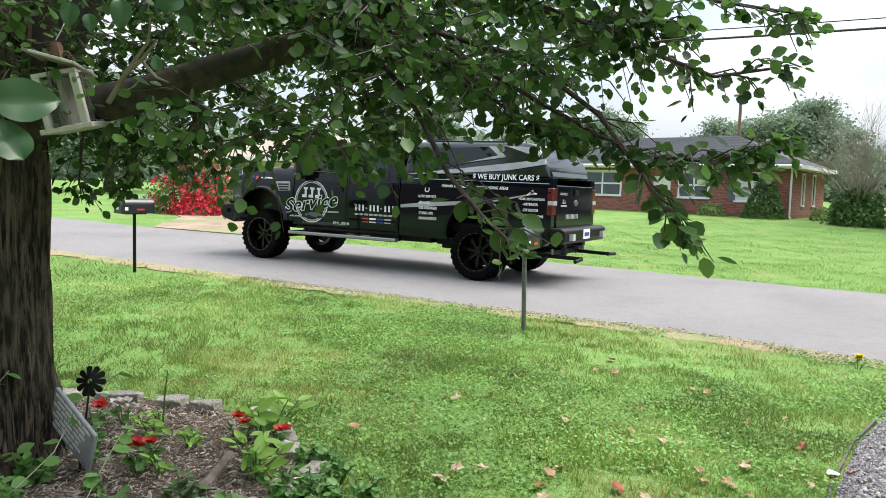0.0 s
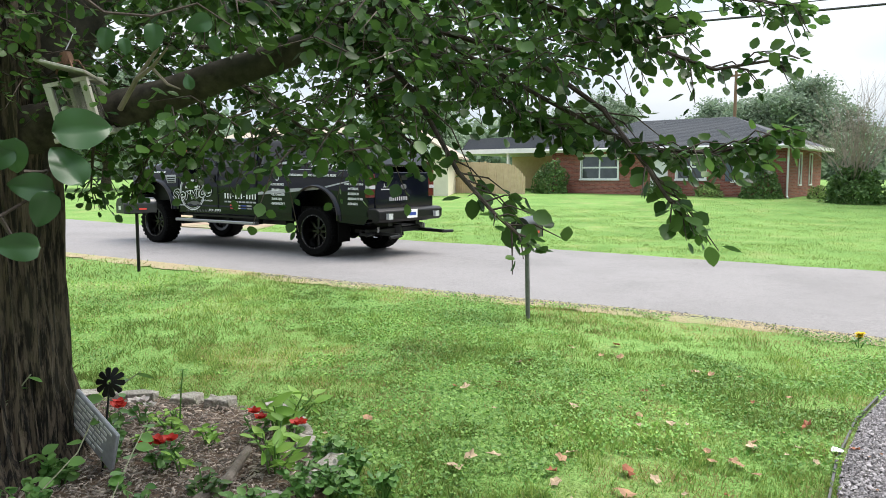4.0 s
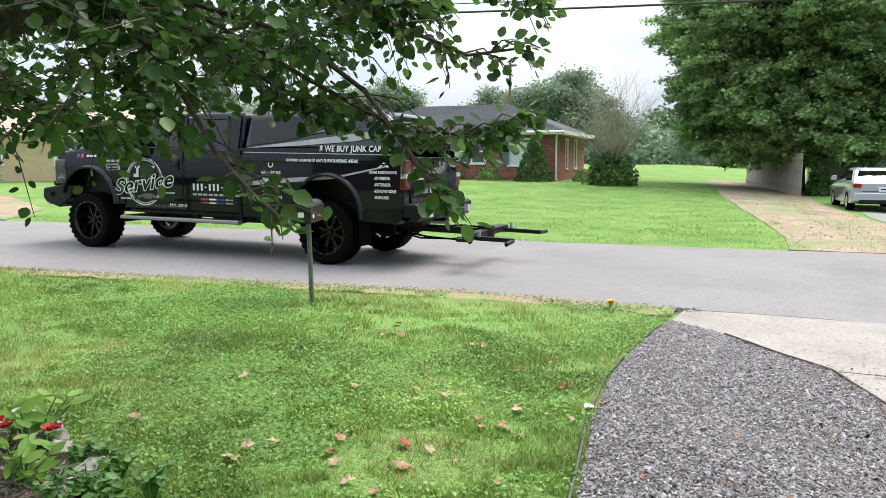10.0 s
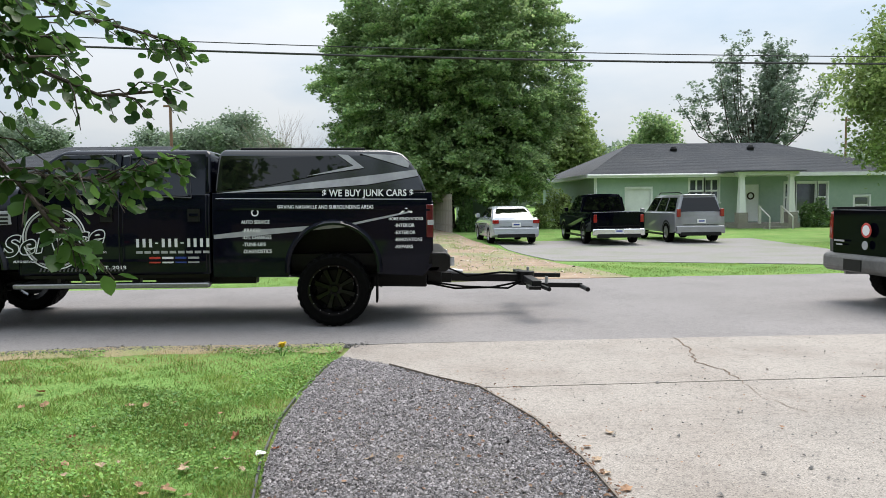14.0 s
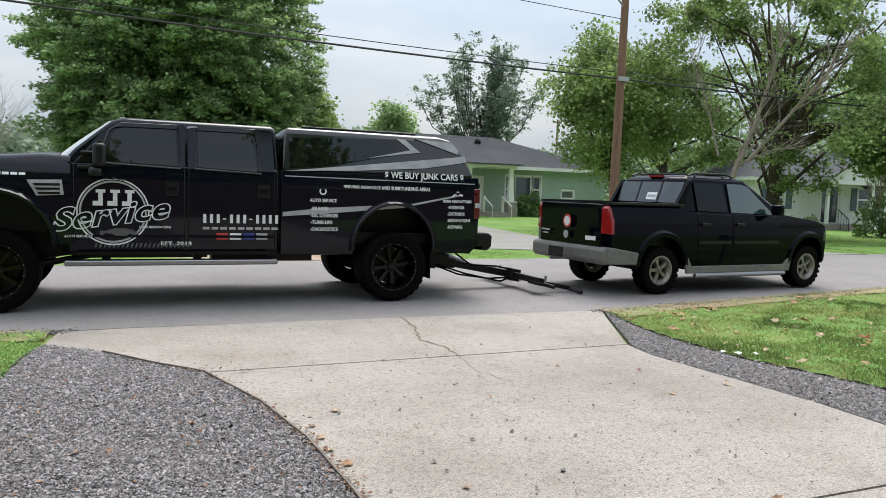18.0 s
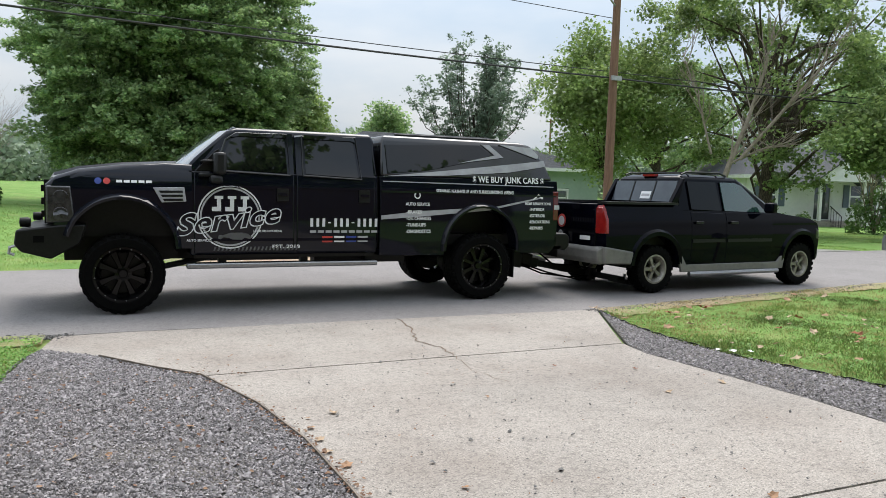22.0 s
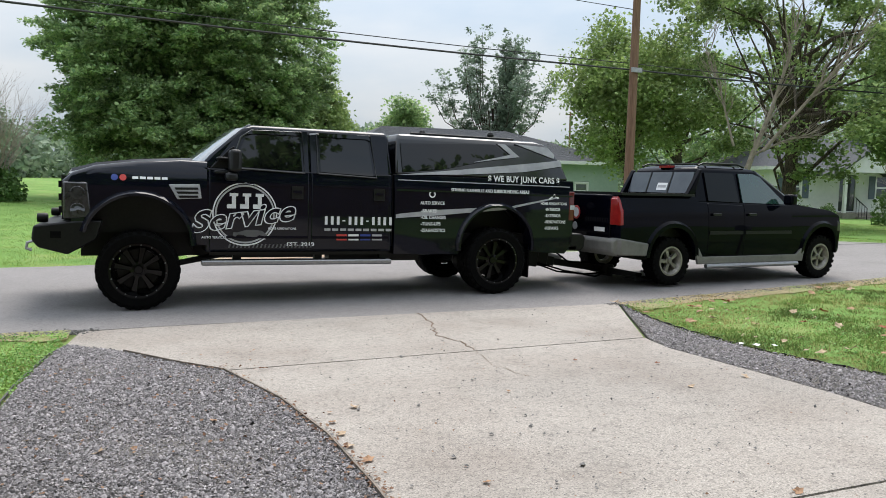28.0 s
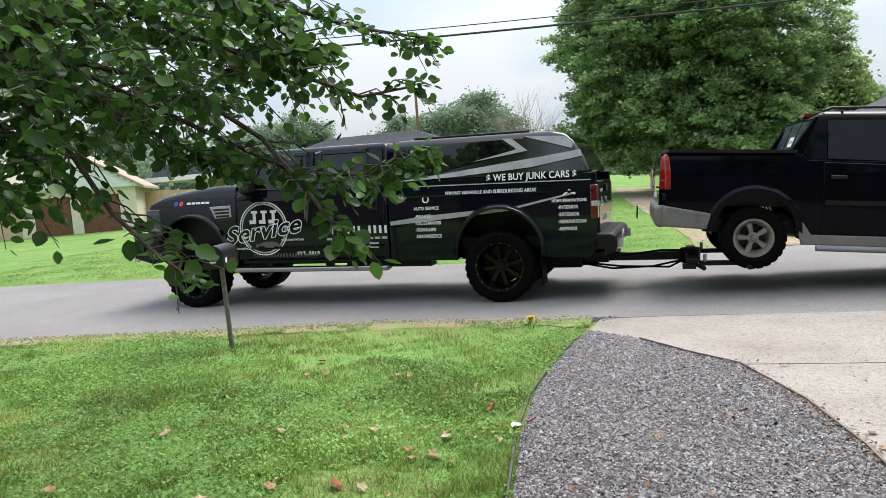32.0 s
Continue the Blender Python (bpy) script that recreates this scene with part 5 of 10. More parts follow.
tree("behind_brick_tree", -15.5, 66.0, 9.2, (6.0, 5, 4.6), 0.4, M_LEAF_HAZE, "broad green tree behind the brick house", 110, 480, 0.27, 0.6, 51)
tree("behind_brick_tree", -34.0, 66.0, 8.6, (7.5, 5, 4.4), 0.4, M_LEAF_HAZE, "hazy green tree behind the carport", 120, 480, 0.27, 0.6, 52)
tree("behind_brick_tree", -47.0, 54.0, 8.4, (7, 5, 4.2), 0.4, M_LEAF_HAZE, "hazy green tree behind the far garage", 110, 480, 0.27, 0.6, 53)
tree("behind_brick_tree", -24.5, 74.0, 7.6, (6, 4, 3.8), 0.4, M_LEAF_HAZE, "hazy green tree over the brick house roof", 100, 480, 0.27, 0.6, 54)
tree("far_left_tree", -52.0, 27.0, 9.0, (5, 5, 4.4), 0.35, M_LEAF_HAZE, "green tree beyond the tan-roofed house", 90, 480, 0.27, 0.55, 55)
tree("far_left_tree", -58.0, 14.0, 12.0, (6, 5, 5.5), 0.35, M_LEAF_HAZE, "green tree at the bend of the lane", 90, 480, 0.27, 0.55, 56)

# grey shrub of bare stems with a leafy skirt in the brick house's lawn
bb = shrub("lawn_shrub", -6.05, 36.2, 2.6, 1.9, M_LEAF_BUSH, "bushy lawn shrub with bare grey stems rising above", 3000, 0.16, 61)
bare_branches(bb, (0, 0, 0.4), 44, 2.25, 0.75, 0.022, 62, M_DEADWOOD)
shrub("cone_shrub", -10.3, 38.0, 2.1, 2.35, M_LEAF_BUSH, "dense conical evergreen at the brick corner", 3200, 0.12, 63, True)
shrub("house_shrub", -21.9, 37.8, 2.5, 2.1, M_LEAF_BUSH, "rounded evergreen against the brick wall", 2400, 0.13, 64)
shrub("house_shrub", -15.2, 38.0, 2.4, 0.95, M_LEAF_BUSH, "low clipped shrub under the window", 1500, 0.1, 65)
shrub("house_shrub", -12.9, 38.2, 1.6, 0.8, M_LEAF_LIGHT, "low clipped shrub under the window", 1000, 0.1, 66)
shrub("house_shrub", -8.0, 39.2, 1.2, 0.8, M_LEAF_LIGHT, "small yellow-green shrub at the brick corner", 900, 0.09, 67)
shrub("porch_shrub", 20.9, 36.9, 2.0, 1.5, M_LEAF_BUSH, "dark evergreen beside the porch steps", 2600, 0.11, 68)
shrub("porch_shrub", 8.3, 40.2, 3.4, 2.3, M_LEAF_LIGHT, "loose green shrub at the bungalow corner", 3800, 0.13, 69)
shrub("fence_vine", 3.0, 36.9, 1.1, 2.0, M_LEAF_BUSH, "tangled green vine against the fence end", 1800, 0.12, 70)
shrub("red_myrtle", -25.0, 16.4, 3.6, 2.5, M_CREPE, "crape myrtle covered in red blossom", 900, 0.15, 71)
shrub("red_myrtle", -25.6, 16.8, 4.4, 2.4, M_LEAF_BUSH, "green crape myrtle foliage", 2600, 0.15, 72)
shrub("red_myrtle", -24.2, 15.9, 2.2, 1.0, M_CREPE, "low red-flowering crape myrtle", 700, 0.13, 73)
cm = shrub("crepe_myrtle", 31.6, 23.4, 2.6, 2.4, M_LEAF_BUSH, "small multi-stemmed tree on the cottage lawn", 1500, 0.15, 74)
bare_branches(cm, (0, 0, 0), 8, 2.2, 0.45, 0.04, 75, M_DEADWOOD, "bare_crown")
for i, (x, y) in enumerate(((31.4, 28.6), (33.0, 28.6), (38.2, 26.8), (39.6, 26.4))):
    shrub("foundation_shrub", x, y, 1.3, 0.9, M_LEAF_BUSH, "low rounded shrub along the cottage", 700, 0.1, 80 + i)

# unseen trees behind the camera, tall enough to darken reflections in the vehicles
tree("back_yard_tree", 8.0, -19.0, 21.0, (7.5, 4, 9.6), 0.35, M_LEAF_MAPLE, "broad unseen tree behind the camera, placed for reflections", 200, 80, 0.6, 0.8, 91)
tree("back_yard_tree", -0.5, -22.0, 22.0, (7.0, 4, 10.2), 0.4, M_LEAF_MAPLE, "broad unseen tree behind the camera, placed for reflections", 200, 80, 0.6, 0.8, 93)
tree("back_yard_tree", 20.0, -18.0, 20.0, (7.5, 4, 9.2), 0.4, M_LEAF_MAPLE, "broad unseen tree behind the camera, placed for reflections", 200, 80, 0.6, 0.8, 94)
tree("back_yard_tree", -12.0, -18.0, 21.0, (7.5, 4, 9.4), 0.35, M_LEAF_MAPLE, "broad unseen tree behind the camera, placed for reflections", 200, 80, 0.6, 0.8, 92)


def far_wood():
    """The tree line that closes the fields; distance haze is in its leaf colour."""
    r = np.random.default_rng(5)
    pts = []
    for k in range(150):
        a = radians(-72 + 150 * k / 149)
        d = r.uniform(105, 150)
        cx, cy = d * math.sin(a), d * math.cos(a)
        hgt, w = r.uniform(6.5, 10.5), r.uniform(5, 8)
        n = 620
        q = unit(r.normal(size=(n, 3))) * (0.6 + 0.4 * r.random((n, 1))) * np.array([w, w, hgt * 0.55]) + np.array([cx, cy, hgt * 0.5 + 0.6])
        pts.append(q[q[:, 2] > 0.5])
    pts = np.concatenate(pts)
    ob = scatter("far_wood", LEAF_V, LEAF_F, pts, r.uniform(0.7, 1.5, len(pts)) * 0.95, turns(len(pts), 1.2), M_LEAF_HAZE)
    tagged(ob, "distant hazy green tree line", "woods", kind="stuff")


far_wood()


# ---- the lifted tow pickup ----
TYRE_R = 0.443


def wheel(parent, name, x, y, z, radius, width, rim_r, rim_mat, out, spokes=8, deep=0.09, lugs=28):
    """Tyre with tread blocks, dished rim with spokes, hub. The wheel turns about its own y axis; out is the outer side, -1 or 1."""
    w = new(name)
    w.empty_display_size = 0.1
    w.parent = parent
    w.matrix_basis = Matrix.Translation((x, y, z))
    h = width / 2
    o = out
    prof = [(rim_r, -h * 0.9), (rim_r + 0.02, -h), (radius - 0.05, -h * 1.02), (radius - 0.015, -h * 0.86), (radius - 0.008, 0), (radius - 0.015, h * 0.86), (radius - 0.05, h * 1.02), (rim_r + 0.02, h), (rim_r, h * 0.9), (rim_r, -h * 0.9)]
    bm = lathe(prof, 44)
    for k in range(lugs):
        a = 2 * math.pi * k / lugs
        for yy, off in ((-h * 0.62, 0), (-h * 0.2, 0.5), (h * 0.2, 0), (h * 0.62, 0.5)):
            b = a + off * 2 * math.pi / lugs
            m = Matrix.Rotation(-b, 4, "Y") @ Matrix.Translation((radius - 0.008, yy, 0))
            v0 = len(bm.verts)
            q = box(bmesh.new(), -0.012, 0.004, -h * 0.17, h * 0.17, -0.03, 0.03)
            moved(q, m)
            me = bpy.data.meshes.new("t")
            q.to_mesh(me)
            q.free()
            bm.from_mesh(me)
            bpy.data.meshes.remove(me)
        m = Matrix.Rotation(-a, 4, "Y") @ Matrix.Translation((radius - 0.03, 0, 0))
        for s in (-1, 1):
            q = box(bmesh.new(), -0.025, 0.018, s * h * 0.88 - 0.018, s * h * 0.88 + 0.018, -0.024, 0.024)
            moved(q, m)
            me = bpy.data.meshes.new("t")
            q.to_mesh(me)
            q.free()
            bm.from_mesh(me)
            bpy.data.meshes.remove(me)
    part("tyre", bm, M_RUBBER, w)
    face = o * (h - deep)
    rim = lathe([(rim_r + 0.012, o * h * 0.98), (rim_r - 0.012, o * h * 0.99), (rim_r - 0.03, o * h * 0.8), (rim_r - 0.045, face), (rim_r - 0.06, face - o * 0.06), (rim_r - 0.06, -o * h * 0.8), (rim_r, -o * h * 0.9)], 40)
    part("rim", rim, rim_mat, w)
    for k in range(spokes):
        a = 2 * math.pi * (k + 0.5) / spokes
        bm = bmesh.new()
        r0, r1 = rim_r * 0.22, rim_r - 0.04
        for q0, q1, wd in ((r0, r1, 0.032),):
            v = [bm.verts.new(p) for p in ((q0, face - o * 0.05, -wd * 0.7), (q0, face - o * 0.05, wd * 0.7), (q1, face - o * 0.02, wd * 1.25), (q1, face - o * 0.02, -wd * 1.25), (q0, face + o * 0.012, -wd * 0.5), (q0, face + o * 0.012, wd * 0.5), (q1, face + o * 0.006, wd * 0.9), (q1, face + o * 0.006, -wd * 0.9))]
            for f in ((0, 1, 2, 3), (4, 7, 6, 5), (0, 4, 5, 1), (1, 5, 6, 2), (2, 6, 7, 3), (3, 7, 4, 0)):
                bm.faces.new([v[i] for i in f])
        bmesh.ops.recalc_face_normals(bm, faces=bm.faces)
        part("spoke", moved(bm, Matrix.Rotation(-a, 4, "Y")), rim_mat, w)
    if spokes == 8:
        for k in range(16):
            a = 2 * math.pi * (k + 0.25) / 16
            part("rim_bolt", moved(lathe([(0, o * (h * 0.99 + 0.006)), (0.007, o * (h * 0.99 + 0.005)), (0.008, o * h * 0.97)], 6), Matrix.Translation(((rim_r - 0.006) * math.cos(a), 0, (rim_r - 0.006) * math.sin(a)))), M_DIM_VINYL, w)
    part("hub", lathe([(0, face + o * 0.03), (rim_r * 0.14, face + o * 0.03), (rim_r * 0.17, face + o * 0.01), (rim_r * 0.3, face), (rim_r * 0.3, face - o * 0.06), (0, face - o * 0.06)], 20), rim_mat, w)
    bm = lathe([(rim_r - 0.07, face - o * 0.075), (0.02, face - o * 0.075), (0.02, face - o * 0.085), (rim_r - 0.07, face - o * 0.085)], 28)
    part("brake_disc", bm, M_RUST if rim_mat is M_ALLOY else M_BLACK_MATT, w)
    return w


def arc(cx, cz, r, a0, a1, n):
    return [(cx + r * math.cos(radians(a0 + (a1 - a0) * k / n)), cz + r * math.sin(radians(a0 + (a1 - a0) * k / n))) for k in range(n + 1)]


def flare(parent, cx, cz, r, y, out, a0=-12, a1=192, w=0.055, proud=0.05):
    """Wheel arch lip."""
    bm = bmesh.new()
    n = 18
    prev = None
    for k in range(n + 1):
        a = radians(a0 + (a1 - a0) * k / n)
        c, s = math.cos(a), math.sin(a)
        ring = [bm.verts.new((cx + q * c, y + out * d, cz + q * s)) for q, d in ((r, -0.06), (r, proud), (r + w * 0.5, proud * 1.15), (r + w, proud * 0.5), (r + w * 1.25, -0.01))]
        if prev:
            for i in range(4):
                bm.faces.new((prev[i], prev[i + 1], ring[i + 1], ring[i]))
        prev = ring
    bmesh.ops.recalc_face_normals(bm, faces=bm.faces)
    return part("fender_flare", bm, M_BLACK, parent)


def panel(name, parent, pts, y, out, material, thick=0.006, label="", bevel=0.0):
    """A thin plate of outline (x, z) on a side at y."""
    return part(name, side_prism(pts, y, y + out * thick), material, parent, label, bevel)


W = 0.98   # half width of the body


def lean_in(z, belt=1.6, top=2.13, inset=0.14):
    return W - max(0.0, (z - belt) / (top - belt)) * inset


def slanted(name, parent, pts, s, material, lift=0.004, label="", bevel=0.0):
    """A panel that follows the leaning cabin side; s is the side, -1 or 1."""
    return part(name, side_prism(pts, lambda z: s * (lean_in(z) - 0.01), lambda z: s * (lean_in(z) + lift)), material, parent, label, bevel)


M_LOGO_GREY = mat("pale_grey_logo_vinyl", (0.66, 0.66, 0.67), (0.74, 0.74, 0.74), 5, 0.5)
M_DIM_VINYL = mat("dim_grey_vinyl", (0.07, 0.07, 0.072), (0.1, 0.1, 0.1), 5, 0.5)
M_GELCOAT = mat("black_gelcoat", (0.0025, 0.0025, 0.003), (0.004, 0.004, 0.0055), 3, 0.08, spec=0.7)
M_SEAL = mat("grey_window_seal", (0.018, 0.018, 0.019), (0.028, 0.028, 0.029), 10, 0.35)


def truck_bend(x, z):
    """How far the skin of the truck's side is drawn in: fullest below the belt, tucked under at the sill."""
    if z > 1.18:
        roll = min(max((0.74 - x) / 0.45, 0.0), 1.0)
        if z > 1.36 and roll > 0:
            return 0.007 + roll * 0.125 * ((min(z, 1.66) - 1.36) / 0.27) ** 1.7 + (1 - roll) * 0.035 * ((min(z, 1.62) - 1.18) / 0.44) ** 2
        return 0.042 * (min(z, 1.62) - 1.18) ** 2 / 0.194 - 0.006 * math.exp(-((z - 1.43) / 0.03) ** 2)
    return 0.009 * ((1.18 - max(z, 0.6)) / 0.58) ** 2 - 0.006 * math.exp(-((z - 0.82) / 0.03) ** 2)


def crowned(root, bend, cuts):
    """Draws in the outer skin of all fixed body parts by bend(x, z), cutting long faces first."""
    for ob in root.children_recursive:
        if ob.type != "MESH" or ob.name.startswith(("chassis", "grille")) or ob.parent.name.startswith(("front_wheel", "rear_wheel")):
            continue
        if max(abs(v.co.y) for v in ob.data.vertices) < 0.86:
            continue
        bm = bmesh.new()
        bm.from_mesh(ob.data)
        zs = [v.co.z for v in bm.verts]
        if not ob.name.startswith("lettering"):
            for zc in cuts:
                if min(zs) + 0.01 < zc < max(zs) - 0.01:
                    bmesh.ops.bisect_plane(bm, geom=bm.verts[:] + bm.edges[:] + bm.faces[:], plane_co=(0, 0, zc), plane_no=(0, 0, 1))
        for v in bm.verts:
            if abs(v.co.y) > 0.8:
                v.co.y -= math.copysign(bend(v.co.x, v.co.z), v.co.y)
        bm.to_mesh(ob.data)
        bm.free()


def tow_truck():
    t = thing("tow_truck", Matrix(), "lifted gloss black crew-cab pickup with bed cap and white lettering", "pickup truck")
    # front wings and bonnet
    low = 0.72
    wing = [(-0.66, 0.98)] + arc(0, 0.72, 0.56, 152, 8, 14) + [(0.62, low), (0.72, low), (0.72, 1.60), (0.5, 1.63), (0.0, 1.60), (-0.45, 1.54), (-0.66, 1.46), (-0.74, 1.3)]
    for s in (-1, 1):
        part("front_wing", side_prism(wing, s * W, s * (W - 0.22)), M_BLACK, t, bevel=0.045)
    bonnet = [(-0.76, 1.40, 0.74), (-0.70, 1.50, 0.75), (-0.45, 1.575, 0.78), (0.0, 1.635, 0.8), (0.5, 1.665, 0.82), (0.68, 1.67, 0.83)]
    bm = bmesh.new()
    prev = None
    for x, z, hw in bonnet:
        ring = [bm.verts.new((x, y, z + dz)) for y, dz in ((-hw, -0.02), (-hw * 0.8, 0.0), (-hw * 0.42, 0.012), (-hw * 0.36, 0.045), (0, 0.055), (hw * 0.36, 0.045), (hw * 0.42, 0.012), (hw * 0.8, 0.0), (hw, -0.02))]
        if prev:
            for i in range(8):
                bm.faces.new((prev[i], ring[i], ring[i + 1], prev[i + 1]))
        prev = ring
    bmesh.ops.recalc_face_normals(bm, faces=bm.faces)
    part("bonnet", bm, M_BLACK, t)
    for s in (-1, 1):
        part("wing_shoulder", tube([(-0.72, s * (W - 0.1), 1.37), (-0.62, s * (W - 0.075), 1.44), (-0.42, s * (W - 0.066), 1.515), (0.0, s * (W - 0.066), 1.578), (0.45, s * (W - 0.066), 1.612), (0.72, s * (W - 0.066), 1.60)], [0.05, 0.07, 0.072, 0.072, 0.072, 0.07], 20), M_BLACK, t)
    part("engine_bay", boxes((-0.55, 0.7, -0.74, 0.74, 0.85, 1.5)), M_BLACK_MATT, t)
    # grille and lamps
    g = part("grille", boxes((-0.78, -0.6, -0.62, 0.62, 0.98, 1.46)), M_BLACK_MATT, t)
    for k in range(3):
        part("grille_bar", boxes((-0.81, -0.775, -0.6, 0.6, 1.05 + 0.14 * k, 1.12 + 0.14 * k)), M_BLACK, g)
    for s in (-1, 1):
        hl = part("headlamp", side_prism([(-0.74, 1.0), (-0.74, 1.4), (-0.5, 1.4), (-0.46, 1.02)], s * 0.63, s * (W + 0.008)), M_DARK_LENS, t, "smoked clear headlamp", 0.02)
        for k in range(2):
            part("reflector", moved(lathe([(0.0, 0.0), (0.07, 0.0), (0.085, 0.015), (0.085, 0.03)], 16), Matrix.Translation((-0.6, s * (W + 0.012), 1.1 + 0.18 * k)) @ Matrix.Rotation(0 if s < 0 else math.pi, 4, "Z")), M_DARK_LENS, hl)
    # steel bumper
    prof = [(-1.02, 0.93), (-1.04, 0.78), (-0.98, 0.70), (-0.7, 0.62), (-0.42, 0.78), (-0.36, 0.99), (-0.62, 0.985)]
    bm = side_prism(prof, -0.99, 0.99)
    for v in bm.verts:
        if abs(v.co.y) > 0.9 and v.co.x < -0.65:
            v.co.x += 0.0
    bmp = part("front_bumper", bm, M_BLACK_MATT, t, "angular matt black steel bumper", 0.02)
    for s in (-1, 1):
        for dz in (0.0,):
            part("bumper_port", boxes((-0.86, -0.76, s * 0.985 - 0.008, s * 0.985 + 0.008, 0.80, 0.87)), M_RUBBER, bmp)
        part("spot_lamp", moved(lathe([(0, -0.05), (0.045, -0.05), (0.055, -0.02), (0.05, 0.05), (0, 0.06)], 14), Matrix.Translation((-0.95, s * 0.75, 1.0)) @ Matrix.Rotation(radians(90), 4, "Z")), M_BLACK_MATT, bmp)
    part("winch_hook", tube([(-1.03, -0.85, 0.76), (-1.09, -0.85, 0.74), (-1.1, -0.85, 0.68), (-1.05, -0.85, 0.66)], 0.018, 6), M_STEEL, bmp)
    # cabin
    doors = [(0.73, 0.66, 1.89, 1.6), (1.90, 0.66, 2.9, 1.6)]
    part("cab", boxes((0.7, 2.93, -W + 0.012, W - 0.012, 0.64, 1.6)), M_BLACK, t, bevel=0.02)
    sec = []
    for z, xa, xb in ((1.59, 0.62, 2.94), (1.75, 0.76, 2.93), (1.95, 0.98, 2.92), (2.07, 1.12, 2.915), (2.12, 1.24, 2.88), (2.135, 1.5, 2.7)):
        hw = lean_in(min(z, 2.1)) - (0.02 if z < 2.1 else 0.1 if z < 2.13 else 0.3)
        sec.append([(xa, -hw, z), (xb, -hw, z), (xb, hw, z), (xa, hw, z)])
    part("roof", loft(sec), M_BLACK, t, bevel=0.03)
    bm = bmesh.new()
    prev = None
    for k in range(17):
        v = -1 + k / 8
        bow = 0.2 * (1 - v * v)
        ring = [bm.verts.new(q) for q in ((0.68 - bow, 0.86 * v, 1.63), (0.93 - bow * 0.9, 0.80 * v, 1.86), (1.19 - bow * 0.75, 0.74 * v, 2.09))]
        if prev:
            for i in range(2):
                bm.faces.new((prev[i], ring[i], ring[i + 1], prev[i + 1]))
        prev = ring
    bmesh.ops.recalc_face_normals(bm, faces=bm.faces)
    part("windscreen", bm, M_GLASS_WS, t, "pale sky-reflecting windscreen")
    part("cowl", boxes((0.5, 0.72, -0.8, 0.8, 1.6, 1.645)), M_BLACK_MATT, t)
    for s in (-1, 1):
        part("wiper", tube([(0.52, s * 0.55, 1.66), (0.6, s * 0.3, 1.70), (0.66, s * 0.1, 1.72)], 0.01, 5), M_BLACK_MATT, t)
    for s in (-1, 1):
        f1 = slanted("front_door_frame", t, [(0.74, 1.58), (1.88, 1.58), (1.88, 2.07), (1.2, 2.07), (1.06, 1.99)], s, M_BLACK, 0.004)
        f2 = slanted("rear_door_frame", t, [(1.91, 1.58), (2.88, 1.58), (2.86, 2.07), (1.91, 2.07)], s, M_BLACK, 0.004)
        part("front_window", side_prism([(1.0, 1.63), (1.8, 1.6), (1.78, 2.03), (1.24, 2.02), (1.15, 1.96)], lambda z: s * (lean_in(z) + 0.0), lambda z: s * (lean_in(z) + 0.010)), M_GLASS_TINT, f1, "dark tinted glass")
        part("rear_window", side_prism([(2.02, 1.6), (2.68, 1.57), (2.63, 2.03), (2.02, 2.02)], lambda z: s * (lean_in(z) + 0.0), lambda z: s * (lean_in(z) + 0.010)), M_GLASS_TINT, f2, "dark tinted glass")
        for fr, loop in ((f1, [(0.97, 1.61), (1.83, 1.575), (1.81, 2.06), (1.22, 2.05), (1.1, 1.97)]), (f2, [(1.99, 1.58), (2.72, 1.55), (2.66, 2.06), (1.99, 2.05)])):
            part("window_seal", tube([(x, s * (lean_in(z) + 0.012), z) for x, z in loop + loop[:1]], 0.011, 6), M_SEAL, fr)
        part("wind_deflector", side_prism([(1.14, 2.0), (1.22, 2.055), (1.8, 2.06), (1.8, 2.02), (1.25, 2.015)], lambda z: s * lean_in(z), lambda z: s * (lean_in(z) + 0.03)), M_GLASS_TINT, f1)
        part("wind_deflector", side_prism([(2.0, 2.02), (2.02, 2.065), (2.64, 2.065), (2.66, 2.0), (2.6, 2.02)], lambda z: s * lean_in(z), lambda z: s * (lean_in(z) + 0.03)), M_GLASS_TINT, f2)
        for nm, (xa, za, xb, zb) in zip(("front_door", "rear_door"), doors):
            d = part(nm, side_prism([(xa + 0.012, za), (xb - 0.008, za), (xb - 0.008, zb - 0.012), (xa + 0.012, zb - 0.012)], s * (W - 0.03), s * W), M_BLACK, t, bevel=0.012)
            part("crease", side_prism([(xa + 0.02, 1.43), (xb - 0.02, 1.40), (xb - 0.02, 1.425), (xa + 0.02, 1.455)], s * (W - 0.005), s * (W + 0.008)), M_BLACK, d)
            part("lower_crease", side_prism([(xa + 0.02, 0.80), (xb - 0.02, 0.80), (xb - 0.02, 0.83), (xa + 0.02, 0.83)], s * (W - 0.005), s * (W + 0.007)), M_BLACK, d)
            hx = xb - 0.22
            hd = part("door_handle", boxes((hx, hx + 0.14, s * (W + 0.003) - 0.018, s * (W + 0.003) + 0.018, 1.27, 1.42)), M_PLASTIC, d)
            part("grip", boxes((hx + 0.02, hx + 0.12, s * (W + 0.03) - 0.012, s * (W + 0.03) + 0.012, 1.335, 1.365)), M_BLACK, hd)
        # towing mirror
        m = part("mirror", boxes((0.94, 1.07, s * 1.14 - 0.11, s * 1.14 + 0.11, 1.56, 1.81)), M_PLASTIC, t, bevel=0.035)
        part("mirror_shell", boxes((0.9, 1.03, s * 1.14 - 0.1, s * 1.14 + 0.1, 1.46, 1.552)), M_PLASTIC, m, bevel=0.03)
